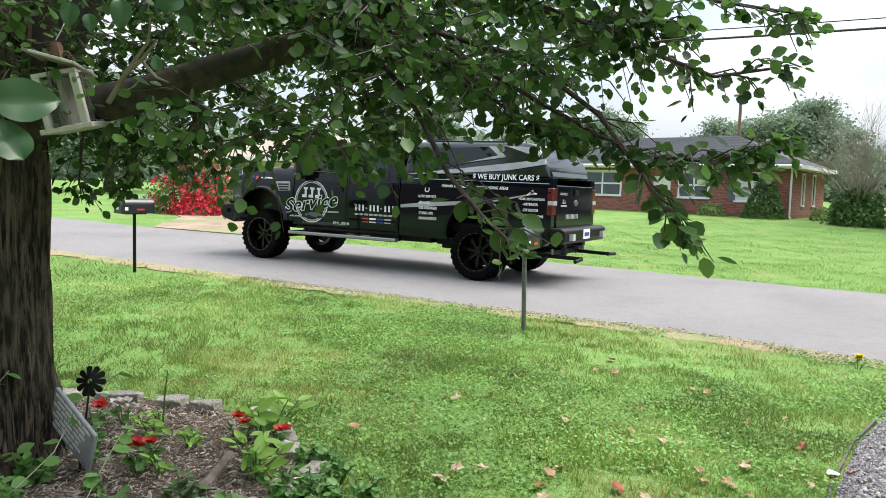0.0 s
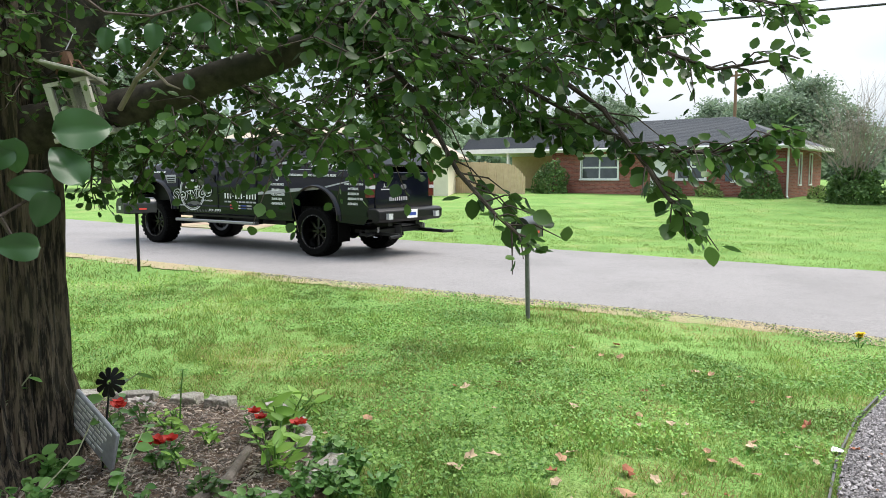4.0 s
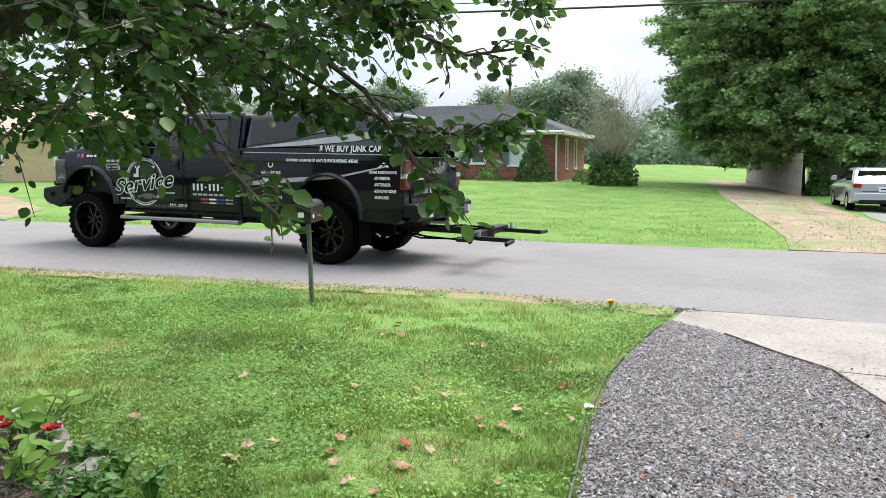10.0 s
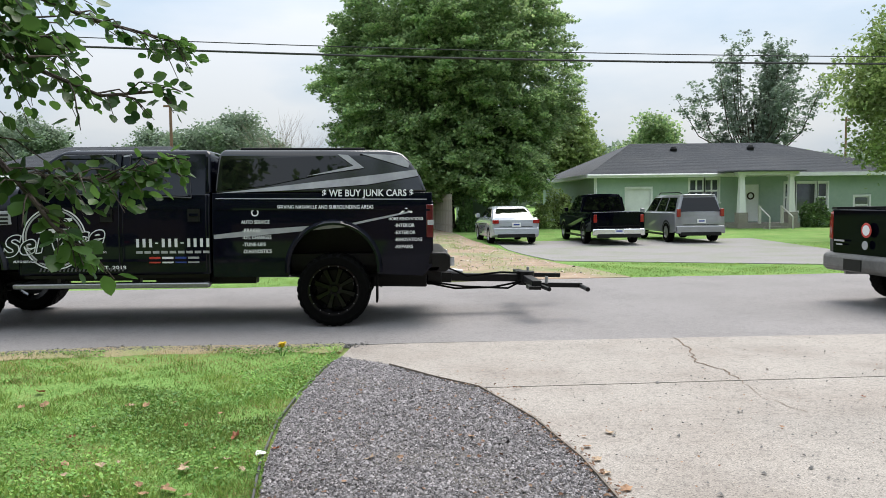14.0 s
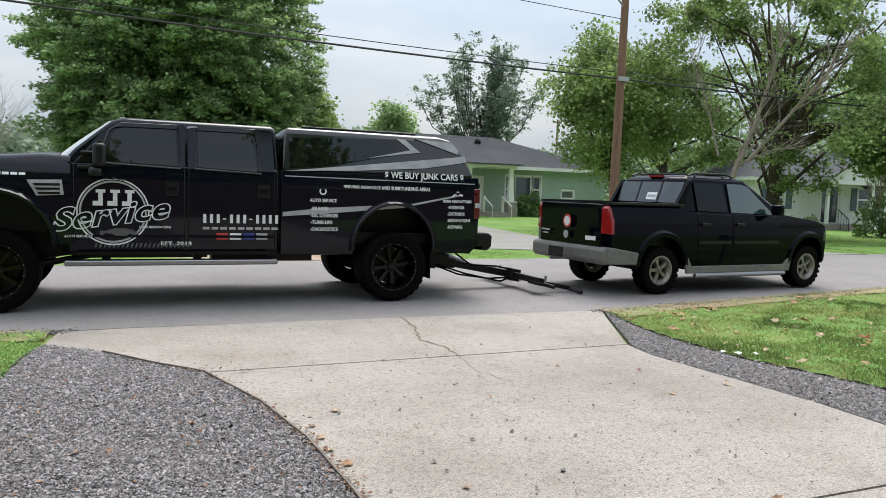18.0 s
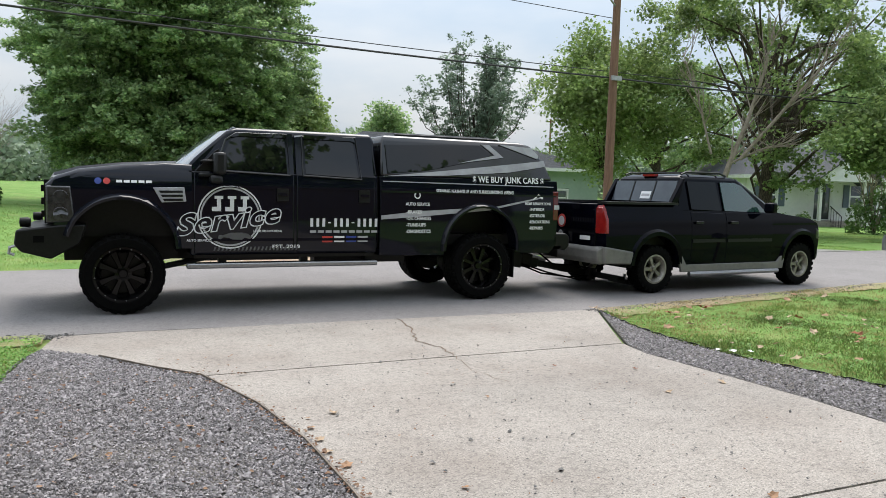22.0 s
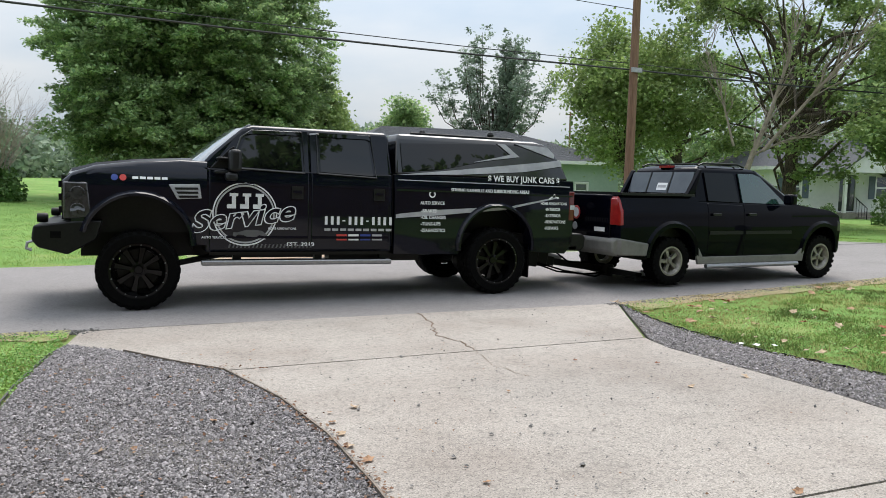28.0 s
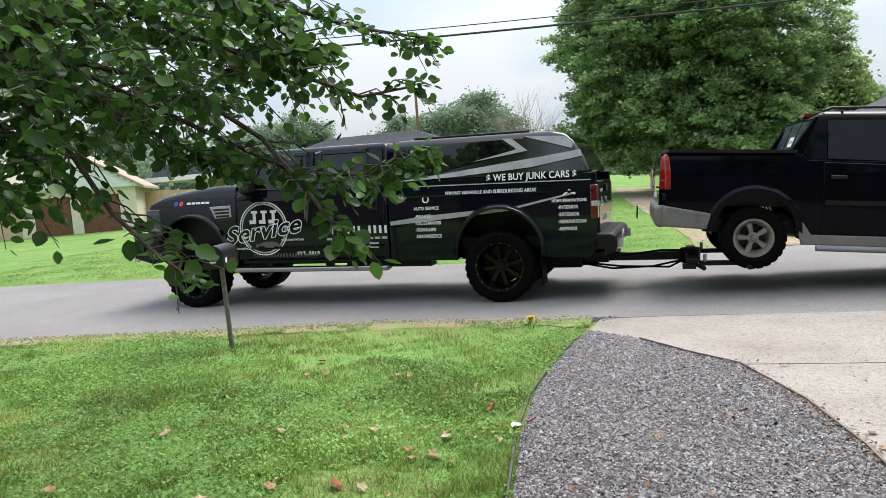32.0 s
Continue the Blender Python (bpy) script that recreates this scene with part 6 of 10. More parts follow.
        part("mirror_arm", boxes((0.79, 0.97, s * 1.0 - 0.09, s * 1.0 + 0.09, 1.535, 1.575)), M_PLASTIC, m, bevel=0.015)
        part("mirror_arm", boxes((0.82, 0.97, s * 1.0 - 0.09, s * 1.0 + 0.09, 1.69, 1.725)), M_PLASTIC, m, bevel=0.015)
        part("sail_panel", side_prism([(0.76, 1.6), (1.02, 1.6), (1.02, 1.86), (0.97, 1.83)], s * (W - 0.03), s * (W + 0.012)), M_PLASTIC, m, bevel=0.006)
        # vent badge on the wing
        v = part("wing_vent", side_prism([(0.31, 1.40), (0.64, 1.41), (0.66, 1.25), (0.40, 1.235)], s * (W - 0.002), s * (W + 0.012)), M_SILVER, t, "silver vent badge", 0.006)
        for k in range(3):
            part("vent_slot", side_prism([(0.37 + 0.02 * k, 1.367 - 0.045 * k), (0.62, 1.372 - 0.045 * k), (0.625, 1.347 - 0.045 * k), (0.385 + 0.02 * k, 1.342 - 0.045 * k)], s * (W + 0.010), s * (W + 0.016)), M_BLACK_MATT, v)
        flare(t, 0, 0.72, 0.545, s * W, s, 0, 165)
        flare(t, 4.38, 0.70, 0.52, s * W, s, -5, 185)
        # running board on brackets
        rb = part("running_board", side_prism([(0.66, 0.49), (2.92, 0.49), (2.92, 0.55), (0.66, 0.55)], s * (W - 0.06), s * (W + 0.06)), M_ALU, t, "brushed aluminium side step", 0.015)
        part("tread_strip", boxes((0.75, 2.85, s * W - 0.04, s * W + 0.04, 0.551, 0.557)), M_RUBBER, rb)
        for x in (1.02, 1.98, 2.8):
            part("step_bracket", boxes((x, x + 0.09, s * (W - 0.14) - 0.05, s * (W - 0.14) + 0.05, 0.5, 0.68)), M_BLACK_MATT, rb)
        part("sill_guard", boxes((0.75, 2.9, s * (W - 0.1) - 0.04, s * (W - 0.1) + 0.04, 0.6, 0.66)), M_PLASTIC, t)
    for k in range(5):
        part("marker_lamp", moved(lathe([(0, 0.03), (0.03, 0.02), (0.045, 0), (0, 0)], 10, axis="z"), Matrix.Translation((1.24, -0.5 + 0.25 * k, 2.115))), M_DARK_LENS, t)
    # bed with wheel arches
    bedp = [(2.96, 0.61), (3.84, 0.60)] + arc(4.38, 0.70, 0.53, 188, -8, 16) + [(5.45, 0.60), (5.56, 0.72), (5.56, 1.6), (2.96, 1.6)]
    for s in (-1, 1):
        part("bed_side", side_prism(bedp, s * W, s * (W - 0.2)), M_BLACK, t, bevel=0.015)
        part("bed_crease", side_prism([(2.98, 1.40), (5.54, 1.38), (5.54, 1.40), (2.98, 1.425)], s * (W - 0.004), s * (W + 0.007)), M_BLACK, t)
        tl = part("tail_lamp", side_prism([(5.49, 1.06), (5.577, 1.06), (5.577, 1.46), (5.49, 1.46)], s * (W + 0.006), s * (W - 0.16)), M_TAIL_DARK, t, "dark red tail lamp with clear window", 0.012)
        part("reverse_lens", side_prism([(5.505, 1.21), (5.584, 1.21), (5.584, 1.27), (5.505, 1.27)], s * (W + 0.009), s * (W - 0.155)), M_CLEAR_LENS, tl)
        part("mud_flap", boxes((4.88, 4.9, s * 0.82 - 0.16, s * 0.82 + 0.16, 0.28, 0.66)), M_RUBBER, t)
    part("bed_floor", boxes((2.96, 5.5, -0.78, 0.78, 0.72, 0.86)), M_BLACK_MATT, t)
    part("bed_front", boxes((2.94, 2.98, -0.9, 0.9, 0.7, 1.6)), M_BLACK_MATT, t)
    tg = part("tailgate", boxes((5.5, 5.58, -0.81, 0.81, 0.86, 1.5)), M_BLACK, t, "black tailgate with white lettering", 0.015)
    bm, wd = text_mesh("NASHVILLE", 0.05)
    moved(bm, Matrix.Translation((5.583, -0.7, 1.36)) @ Matrix.Rotation(radians(90), 4, "Z") @ Matrix.Diagonal((0.3 / wd, 1, 1, 1)))
    part("lettering", bm, M_GREY_VINYL, tg, smooth=False)
    part("house_mark", boxes((5.581, 5.584, -0.6, -0.46, 1.235, 1.25), (5.581, 5.584, -0.58, -0.56, 1.25, 1.3), (5.581, 5.584, -0.5, -0.48, 1.25, 1.29)), M_GREY_VINYL, tg)
    part("word_bar", boxes((5.581, 5.584, -0.66, -0.4, 1.19, 1.21)), M_GREY_VINYL, tg)
    for k in range(10):
        part("number_bar", boxes((5.581, 5.584, -0.42 + 0.056 * k, -0.39 + 0.056 * k, 1.0, 1.07)), M_GREY_VINYL, tg)
    part("emblem", moved(lathe([(0, 0.012), (0.075, 0.012), (0.09, 0.004), (0.09, 0)], 20), Matrix.Translation((5.58, 0.0, 1.24)) @ Matrix.Rotation(radians(-90), 4, "Z") @ Matrix.Diagonal((1, 1, 0.55, 1))), M_DIM_VINYL, tg)
    part("latch", boxes((5.581, 5.6, -0.09, 0.09, 1.36, 1.44)), M_BLACK_MATT, tg)
    # rear bumper
    rbp = part("rear_bumper", side_prism([(5.5, 0.66), (5.72, 0.64), (5.78, 0.7), (5.78, 0.84), (5.72, 0.88), (5.5, 0.88)], -0.98, 0.98), M_BLACK_MATT, t, "", 0.02)
    for s in (-1, 1):
        part("work_lamp", boxes((5.781, 5.84, s * 0.72 - 0.06, s * 0.72 + 0.06, 0.7, 0.8)), M_CLEAR_LENS, rbp)
    np_ = part("licence_plate", boxes((5.782, 5.79, -0.17, 0.14, 0.70, 0.85)), M_WHITE, rbp, "white licence plate")
    part("plate_bar", boxes((5.791, 5.793, -0.12, 0.09, 0.745, 0.80)), M_BLUE_CARD, np_)
    # cap over the bed
    sec = []
    for z, xa, xb in ((1.602, 2.975, 5.5), (1.8, 2.985, 5.42), (1.98, 3.0, 5.3), (2.08, 3.02, 5.2), (2.125, 3.06, 5.02), (2.14, 3.3, 4.8)):
        hw = lean_in(min(z, 2.1)) - (0.015 if z < 2.1 else 0.1 if z < 2.13 else 0.3)
        sec.append([(xa, -hw, z), (xb, -hw, z), (xb, hw, z), (xa, hw, z)])
    cap = part("bed_cap", loft(sec), M_GELCOAT, t, "fibreglass cap painted black with silver swooshes", 0.03)
    for s in (-1, 1):
        y_in, y_out = (lambda z: s * (lean_in(z) - 0.02)), (lambda z: s * (lean_in(z) + 0.002))
        part("side_window", side_prism([(3.07, 1.64), (3.06, 2.0), (4.4, 2.05), (4.6, 1.9), (3.6, 1.69)], y_in, y_out), M_GLASS_TINT, cap, "dark cap window")
        y2 = lambda z: s * (lean_in(z) + 0.004)
        part("swoosh", side_prism([(3.0, 1.60), (3.9, 1.70), (5.0, 1.83), (5.38, 1.88), (5.40, 1.80), (4.8, 1.70), (3.9, 1.635)], y_in, y2), M_SILVER, cap, "silver swoosh")
        part("swoosh", side_prism([(4.05, 1.80), (4.75, 1.90), (4.55, 2.06), (4.43, 2.065), (4.62, 1.925)], y_in, y2), M_SILVER, cap, "silver swoosh")
        part("swoosh", side_prism([(4.95, 2.0), (5.28, 1.9), (5.3, 1.95), (5.2, 2.05), (4.7, 2.075)], y_in, y2), M_SILVER, cap, "silver swoosh")
        for z0, pts in ((0, [(2.975, 1.11), (3.5, 1.17), (4.6, 1.24), (5.3, 1.38), (5.3, 1.36), (4.5, 1.19), (3.5, 1.10), (2.975, 1.06)]), (0, [(3.0, 1.545), (5.5, 1.525), (5.5, 1.513), (3.0, 1.533)])):
            part("stripe", side_prism(pts, s * W, s * (W + 0.003)), M_SILVER, t, "silver stripe")
        part("roof_rail", tube([(3.25, s * 0.66, 2.143), (4.75, s * 0.66, 2.14)], 0.015, 8), M_BLACK_MATT, cap)
    part("rear_glass", loft([[(5.5, -0.8, 1.63), (5.5, 0.8, 1.63), (5.49, 0.8, 1.63), (5.49, -0.8, 1.63)], [(5.26, -0.7, 2.05), (5.26, 0.7, 2.05), (5.25, 0.7, 2.05), (5.25, -0.7, 2.05)]]), M_GLASS_TINT, cap, "dark rear glass")
    part("door_stripe", side_prism([(1.905, 2.055), (2.0, 2.07), (2.0, 2.05), (1.905, 2.035)], lambda z: -(lean_in(z) + 0.003), lambda z: -(lean_in(z) + 0.006)), M_SILVER, t)
    # chassis
    ch = part("chassis", boxes((-0.6, 5.6, -0.48, -0.36, 0.56, 0.74), (-0.6, 5.6, 0.36, 0.48, 0.56, 0.74), (0.6, 0.7, -0.48, 0.48, 0.56, 0.7), (3.0, 3.1, -0.48, 0.48, 0.56, 0.7), (5.2, 5.3, -0.48, 0.48, 0.56, 0.7)), M_BLACK_MATT, t)
    part("front_axle", tube([(0, -0.8, 0.42), (0, 0.8, 0.42)], 0.06, 10), M_BLACK_MATT, t)
    part("rear_axle", tube([(4.38, -0.8, 0.42), (4.38, 0.8, 0.42)], 0.07, 10), M_BLACK_MATT, t)
    part("differential", moved(lathe([(0, -0.16), (0.14, -0.1), (0.17, 0), (0.14, 0.1), (0, 0.16)], 16), Matrix.Translation((4.38, 0.05, 0.42))), M_BLACK_MATT, t)
    part("gearbox", boxes((0.7, 2.2, -0.2, 0.2, 0.5, 0.72)), M_BLACK_MATT, t)
    part("fuel_tank", boxes((2.2, 3.4, -0.7, -0.48, 0.5, 0.72)), M_BLACK_MATT, t)
    part("exhaust", tube([(1.0, 0.45, 0.52), (4.0, 0.5, 0.5), (4.9, 0.6, 0.55), (5.5, 0.75, 0.52)], 0.05, 10), M_STEEL, t)
    for s in (-1, 1):
        part("radius_arm", tube([(0.06, s * 0.55, 0.40), (1.0, s * 0.45, 0.58)], 0.035, 8), M_BLACK_MATT, t)
        part("shock", tube([(0.15, s * 0.6, 0.45), (0.1, s * 0.55, 1.0)], 0.035, 8), M_STEEL, t)
        part("leaf_spring", tube([(3.7, s * 0.55, 0.62), (4.38, s * 0.55, 0.5), (5.1, s * 0.55, 0.62)], 0.035, 6), M_BLACK_MATT, t)
    # inner arches
    for cx in (0.0, 4.38):
        for s in (-1, 1):
            bm = bmesh.new()
            prev = None
            for x, z in arc(cx, 0.72, 0.57, -5, 185, 14):
                ring = [bm.verts.new((x, s * 0.96, z)), bm.verts.new((x, s * 0.5, z))]
                if prev:
                    bm.faces.new((prev[0], ring[0], ring[1], prev[1]))
                prev = ring
            part("inner_arch", bm, M_BLACK_MATT, t)
            part("arch_liner", boxes((cx - 0.6, cx + 0.6, s * 0.5 - 0.02, s * 0.5 + 0.02, 0.6, 1.32)), M_BLACK_MATT, t)
    # signs on the camera side
    y = -(W + 0.004)
    letters("$ WE BUY JUNK CARS $", 4.25, 5.34, 1.56, 0.08, -(lean_in(1.6) + 0.006), M_WHITE_VINYL, t)
    letters("SERVING NASHVILLE AND SURROUNDING AREAS", 3.72, 4.86, 1.41, 0.045, y, M_WHITE_VINYL, t)
    letters("AUTO SERVICE", 3.30, 3.63, 1.24, 0.04, y, M_WHITE_VINYL, t)
    for k, (wds, x1) in enumerate((("-BRAKES", 3.52), ("-OIL CHANGES", 3.65), ("-TUNE-UPS", 3.58), ("-DIAGNOSTICS", 3.65))):
        letters(wds, 3.31, x1, 1.14 - 0.083 * k, 0.042, y, M_WHITE_VINYL, t)
    letters("HOME RENOVATIONS", 5.04, 5.45, 1.27, 0.036, y, M_WHITE_VINYL, t)
    for k, (wds, x1) in enumerate((("-INTERIOR", 5.35), ("-EXTERIOR", 5.36), ("-RENOVATIONS", 5.44), ("-REPAIRS", 5.33))):
        letters(wds, 5.11, x1, 1.19 - 0.085 * k, 0.04, y, M_WHITE_VINYL, t)
    letters("EST. 2018", 1.62, 1.95, 0.715, 0.04, y, M_WHITE_VINYL, t)
    part("roof_sign", side_prism([(5.18, 1.34), (5.25, 1.39), (5.31, 1.35), (5.33, 1.37), (5.25, 1.42), (5.16, 1.345)], y, y - 0.002), M_WHITE_VINYL, t)
    part("tool_sign", moved(lathe([(0.03, 0), (0.045, -0.001), (0.045, 0.001), (0.03, 0.002)], 14), Matrix.Translation((3.46, y, 1.37))), M_WHITE_VINYL, t)
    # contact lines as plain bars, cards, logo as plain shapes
    x = 2.06
    for k in range(12):
        if k in (3, 7):
            part("sign_bar", boxes((x + 0.01, x + 0.045, y - 0.002, y, 1.012, 1.024)), M_WHITE_VINYL, t)
        else:
            part("sign_bar", boxes((x + 0.014, x + 0.048, y - 0.002, y, 0.97, 1.07)), M_LOGO_GREY, t)
        x += 0.074
    for k in range(9):
        part("sign_bar", boxes((2.07 + 0.097 * k, 2.145 + 0.097 * k, y - 0.002, y, 0.895, 0.925)), M_GREY_VINYL, t)
    for k in range(5):
        part("sign_bar", boxes((-0.06 + 0.075 * k, 0.0 + 0.075 * k, y - 0.002, y, 1.447, 1.475)), M_WHITE_VINYL, t)
    for k, m in enumerate((M_BLUE_CARD, M_RED_CARD)):
        part("round_mark", moved(lathe([(0, -0.002), (0.035, -0.002), (0.035, 0)], 16), Matrix.Translation((-0.24 + 0.085 * k, y, 1.46))), m, t)
    for k, m in enumerate((M_RED_CARD, M_WHITE_VINYL, M_BLUE_CARD, M_GREY_VINYL)):
        part("card_mark", boxes((2.22 + 0.15 * k, 2.35 + 0.15 * k, y - 0.002, y, 0.78, 0.855)), m, t)
    part("logo_ring", moved(lathe([(0.35, 0), (0.35, -0.003), (0.366, -0.003), (0.366, 0)], 56), Matrix.Translation((1.14, y, 1.08))), M_LOGO_GREY, t)
    part("logo_ring", moved(lathe([(0.318, 0), (0.318, -0.003), (0.338, -0.003), (0.338, 0)], 56), Matrix.Translation((1.14, y, 1.08))), M_GREY_VINYL, t)
    for k in range(3):
        x0 = 0.935 + 0.145 * k
        part("logo_block", side_prism([(x0 + 0.03, 1.32), (x0 + 0.125, 1.32), (x0 + 0.125, 1.285), (x0 + 0.1, 1.285), (x0 + 0.1, 1.145), (x0, 1.145), (x0, 1.195), (x0 + 0.055, 1.195), (x0 + 0.055, 1.285), (x0 + 0.03, 1.285)], y - 0.004, y - 0.007), M_LOGO_GREY, t)
    # the slanted word across the ring: dark letters with a pale rim
    inner, wd = text_mesh("Service", 0.32, 1.0, 0.03)
    rim = outline_mesh("Service", 0.32, 0.0062, 0.04)
    for bm, dy, m in ((inner, 0.008, M_BLACK), (rim, 0.0105, M_LOGO_GREY)):
        for v in bm.verts:
            x, z = v.co.x / wd, v.co.z * 1.04
            v.co = Vector((0.545 + x * 1.15 + 0.26 * z, y - dy + v.co.y, 0.87 + z + 0.155 * x))
        part("lettering", bm, m, t, smooth=False)
    part("logo_block", side_prism([(1.0, 0.835), (1.03, 0.82), (1.06, 0.845), (1.12, 0.84), (1.16, 0.82), (1.27, 0.815), (1.3, 0.84), (1.36, 0.825), (1.38, 0.85), (1.34, 0.885), (1.27, 0.9), (1.15, 0.9), (1.05, 0.87), (1.01, 0.875)], y - 0.004, y - 0.006), M_DIM_VINYL, t)
    letters("AUTO SERVICES", 0.66, 0.93, 0.80, 0.026, y - 0.004, M_LOGO_GREY, t)
    letters("HOME RENOVATIONS", 1.4, 1.73, 0.905, 0.026, y - 0.004, M_LOGO_GREY, t)
    for k in range(22):
        part("hatch_mark", side_prism([(0.95 + 0.045 * k, 0.69), (0.97 + 0.045 * k, 0.69), (0.985 + 0.045 * k, 0.735), (0.965 + 0.045 * k, 0.735)], y, y - 0.002), M_DIM_VINYL, t)
    wheels = []
    for nm, x in (("front_wheel", 0.0), ("rear_wheel", 4.38)):
        for s in (-1, 1):
            wheels.append(wheel(t, nm, x, s * 0.865, TYRE_R, TYRE_R, 0.35, 0.292, M_RIM_BLACK, s, 8, 0.15 if x else 0.13))
    crowned(t, truck_bend, (0.66, 0.74, 0.82, 0.9, 1.0, 1.1, 1.2, 1.26, 1.32, 1.38, 1.44, 1.5, 1.55, 1.6))
    # folding wheel-lift boom behind the bumper
    boom = new("wheel_lift")
    boom.parent = t
    boom.matrix_basis = Matrix.Translation((5.1, 0, 0.5))
    part("boom_tube", boxes((-0.45, 0.75, -0.07, 0.07, -0.07, 0.07)), M_BLACK_MATT, boom, bevel=0.01)
    part("inner_tube", boxes((0.751, 1.75, -0.05, 0.05, -0.05, 0.05)), M_BLACK_MATT, boom, bevel=0.008)
    part("ram", tube([(-0.3, 0, 0.12), (0.5, 0, 0.1), (0.9, 0, 0.07)], [0.05, 0.05, 0.03], 10), M_STEEL, boom)
    part("hose", tube([(0.3, -0.1, -0.05), (0.8, -0.12, -0.14), (1.3, -0.11, -0.12), (1.65, -0.08, -0.05)], 0.014, 6), M_RUBBER, boom)
    part("hose", tube([(0.3, -0.13, -0.04), (0.9, -0.14, -0.11), (1.5, -0.12, -0.13), (1.68, -0.08, -0.04)], 0.014, 6), M_RUBBER, boom)
    part("boom_carrier", boxes((-0.3, 0.42, -0.16, 0.16, -0.12, 0.15), (0.42, 0.62, -0.1, 0.1, -0.1, 0.12)), M_BLACK_MATT, boom, bevel=0.02)
    part("hose", tube([(0.35, -0.17, 0.1), (0.62, -0.2, 0.17), (0.95, -0.15, 0.03), (1.4, -0.1, 0.08), (1.72, -0.06, 0.07)], 0.014, 6), M_RUBBER, boom)
    cross = part("crossbar", boxes((1.7, 1.82, -0.82, 0.82, -0.045, 0.045)), M_BLACK_MATT, boom, bevel=0.01)
    part("pivot", moved(lathe([(0, -0.09), (0.12, -0.09), (0.12, 0.09), (0, 0.09)], 16, axis="z"), Matrix.Translation((1.75, 0, 0))), M_BLACK_MATT, boom)
    for s in (-1, 1):
        part("wheel_cradle", boxes((1.65, 1.8, s * 0.78 - 0.12, s * 0.78 + 0.12, -0.06, -0.02), (1.83, 2.36, s * 0.66 - 0.03, s * 0.66 + 0.03, -0.05, 0.005)), M_BLACK_MATT, cross)
        part("claw_arm", tube([(2.34, s * 0.66, -0.03), (2.36, s * 0.98, -0.04)], 0.028, 8), M_BLACK_MATT, cross)
        part("claw_arm", tube([(1.83, s * 0.8, -0.03), (1.88, s * 1.0, -0.04)], 0.028, 8), M_BLACK_MATT, cross)
        part("claw_pin", tube([(1.9, s * 0.7, 0.0), (1.9, s * 0.7, 0.09)], 0.02, 8), M_STEEL, cross)
    return t, wheels, boom


truck, truck_wheels, wheel_lift = tow_truck()


M_GLASS_CAB = mat("dark_door_glass", (0.003, 0.0034, 0.004), (0.005, 0.0055, 0.006), 3, 0.02, spec=0.2)
M_GLASS_REAR = mat("blue_grey_tinted_glass", (0.05, 0.06, 0.072), (0.075, 0.088, 0.1), 2, 0.04, spec=0.6)
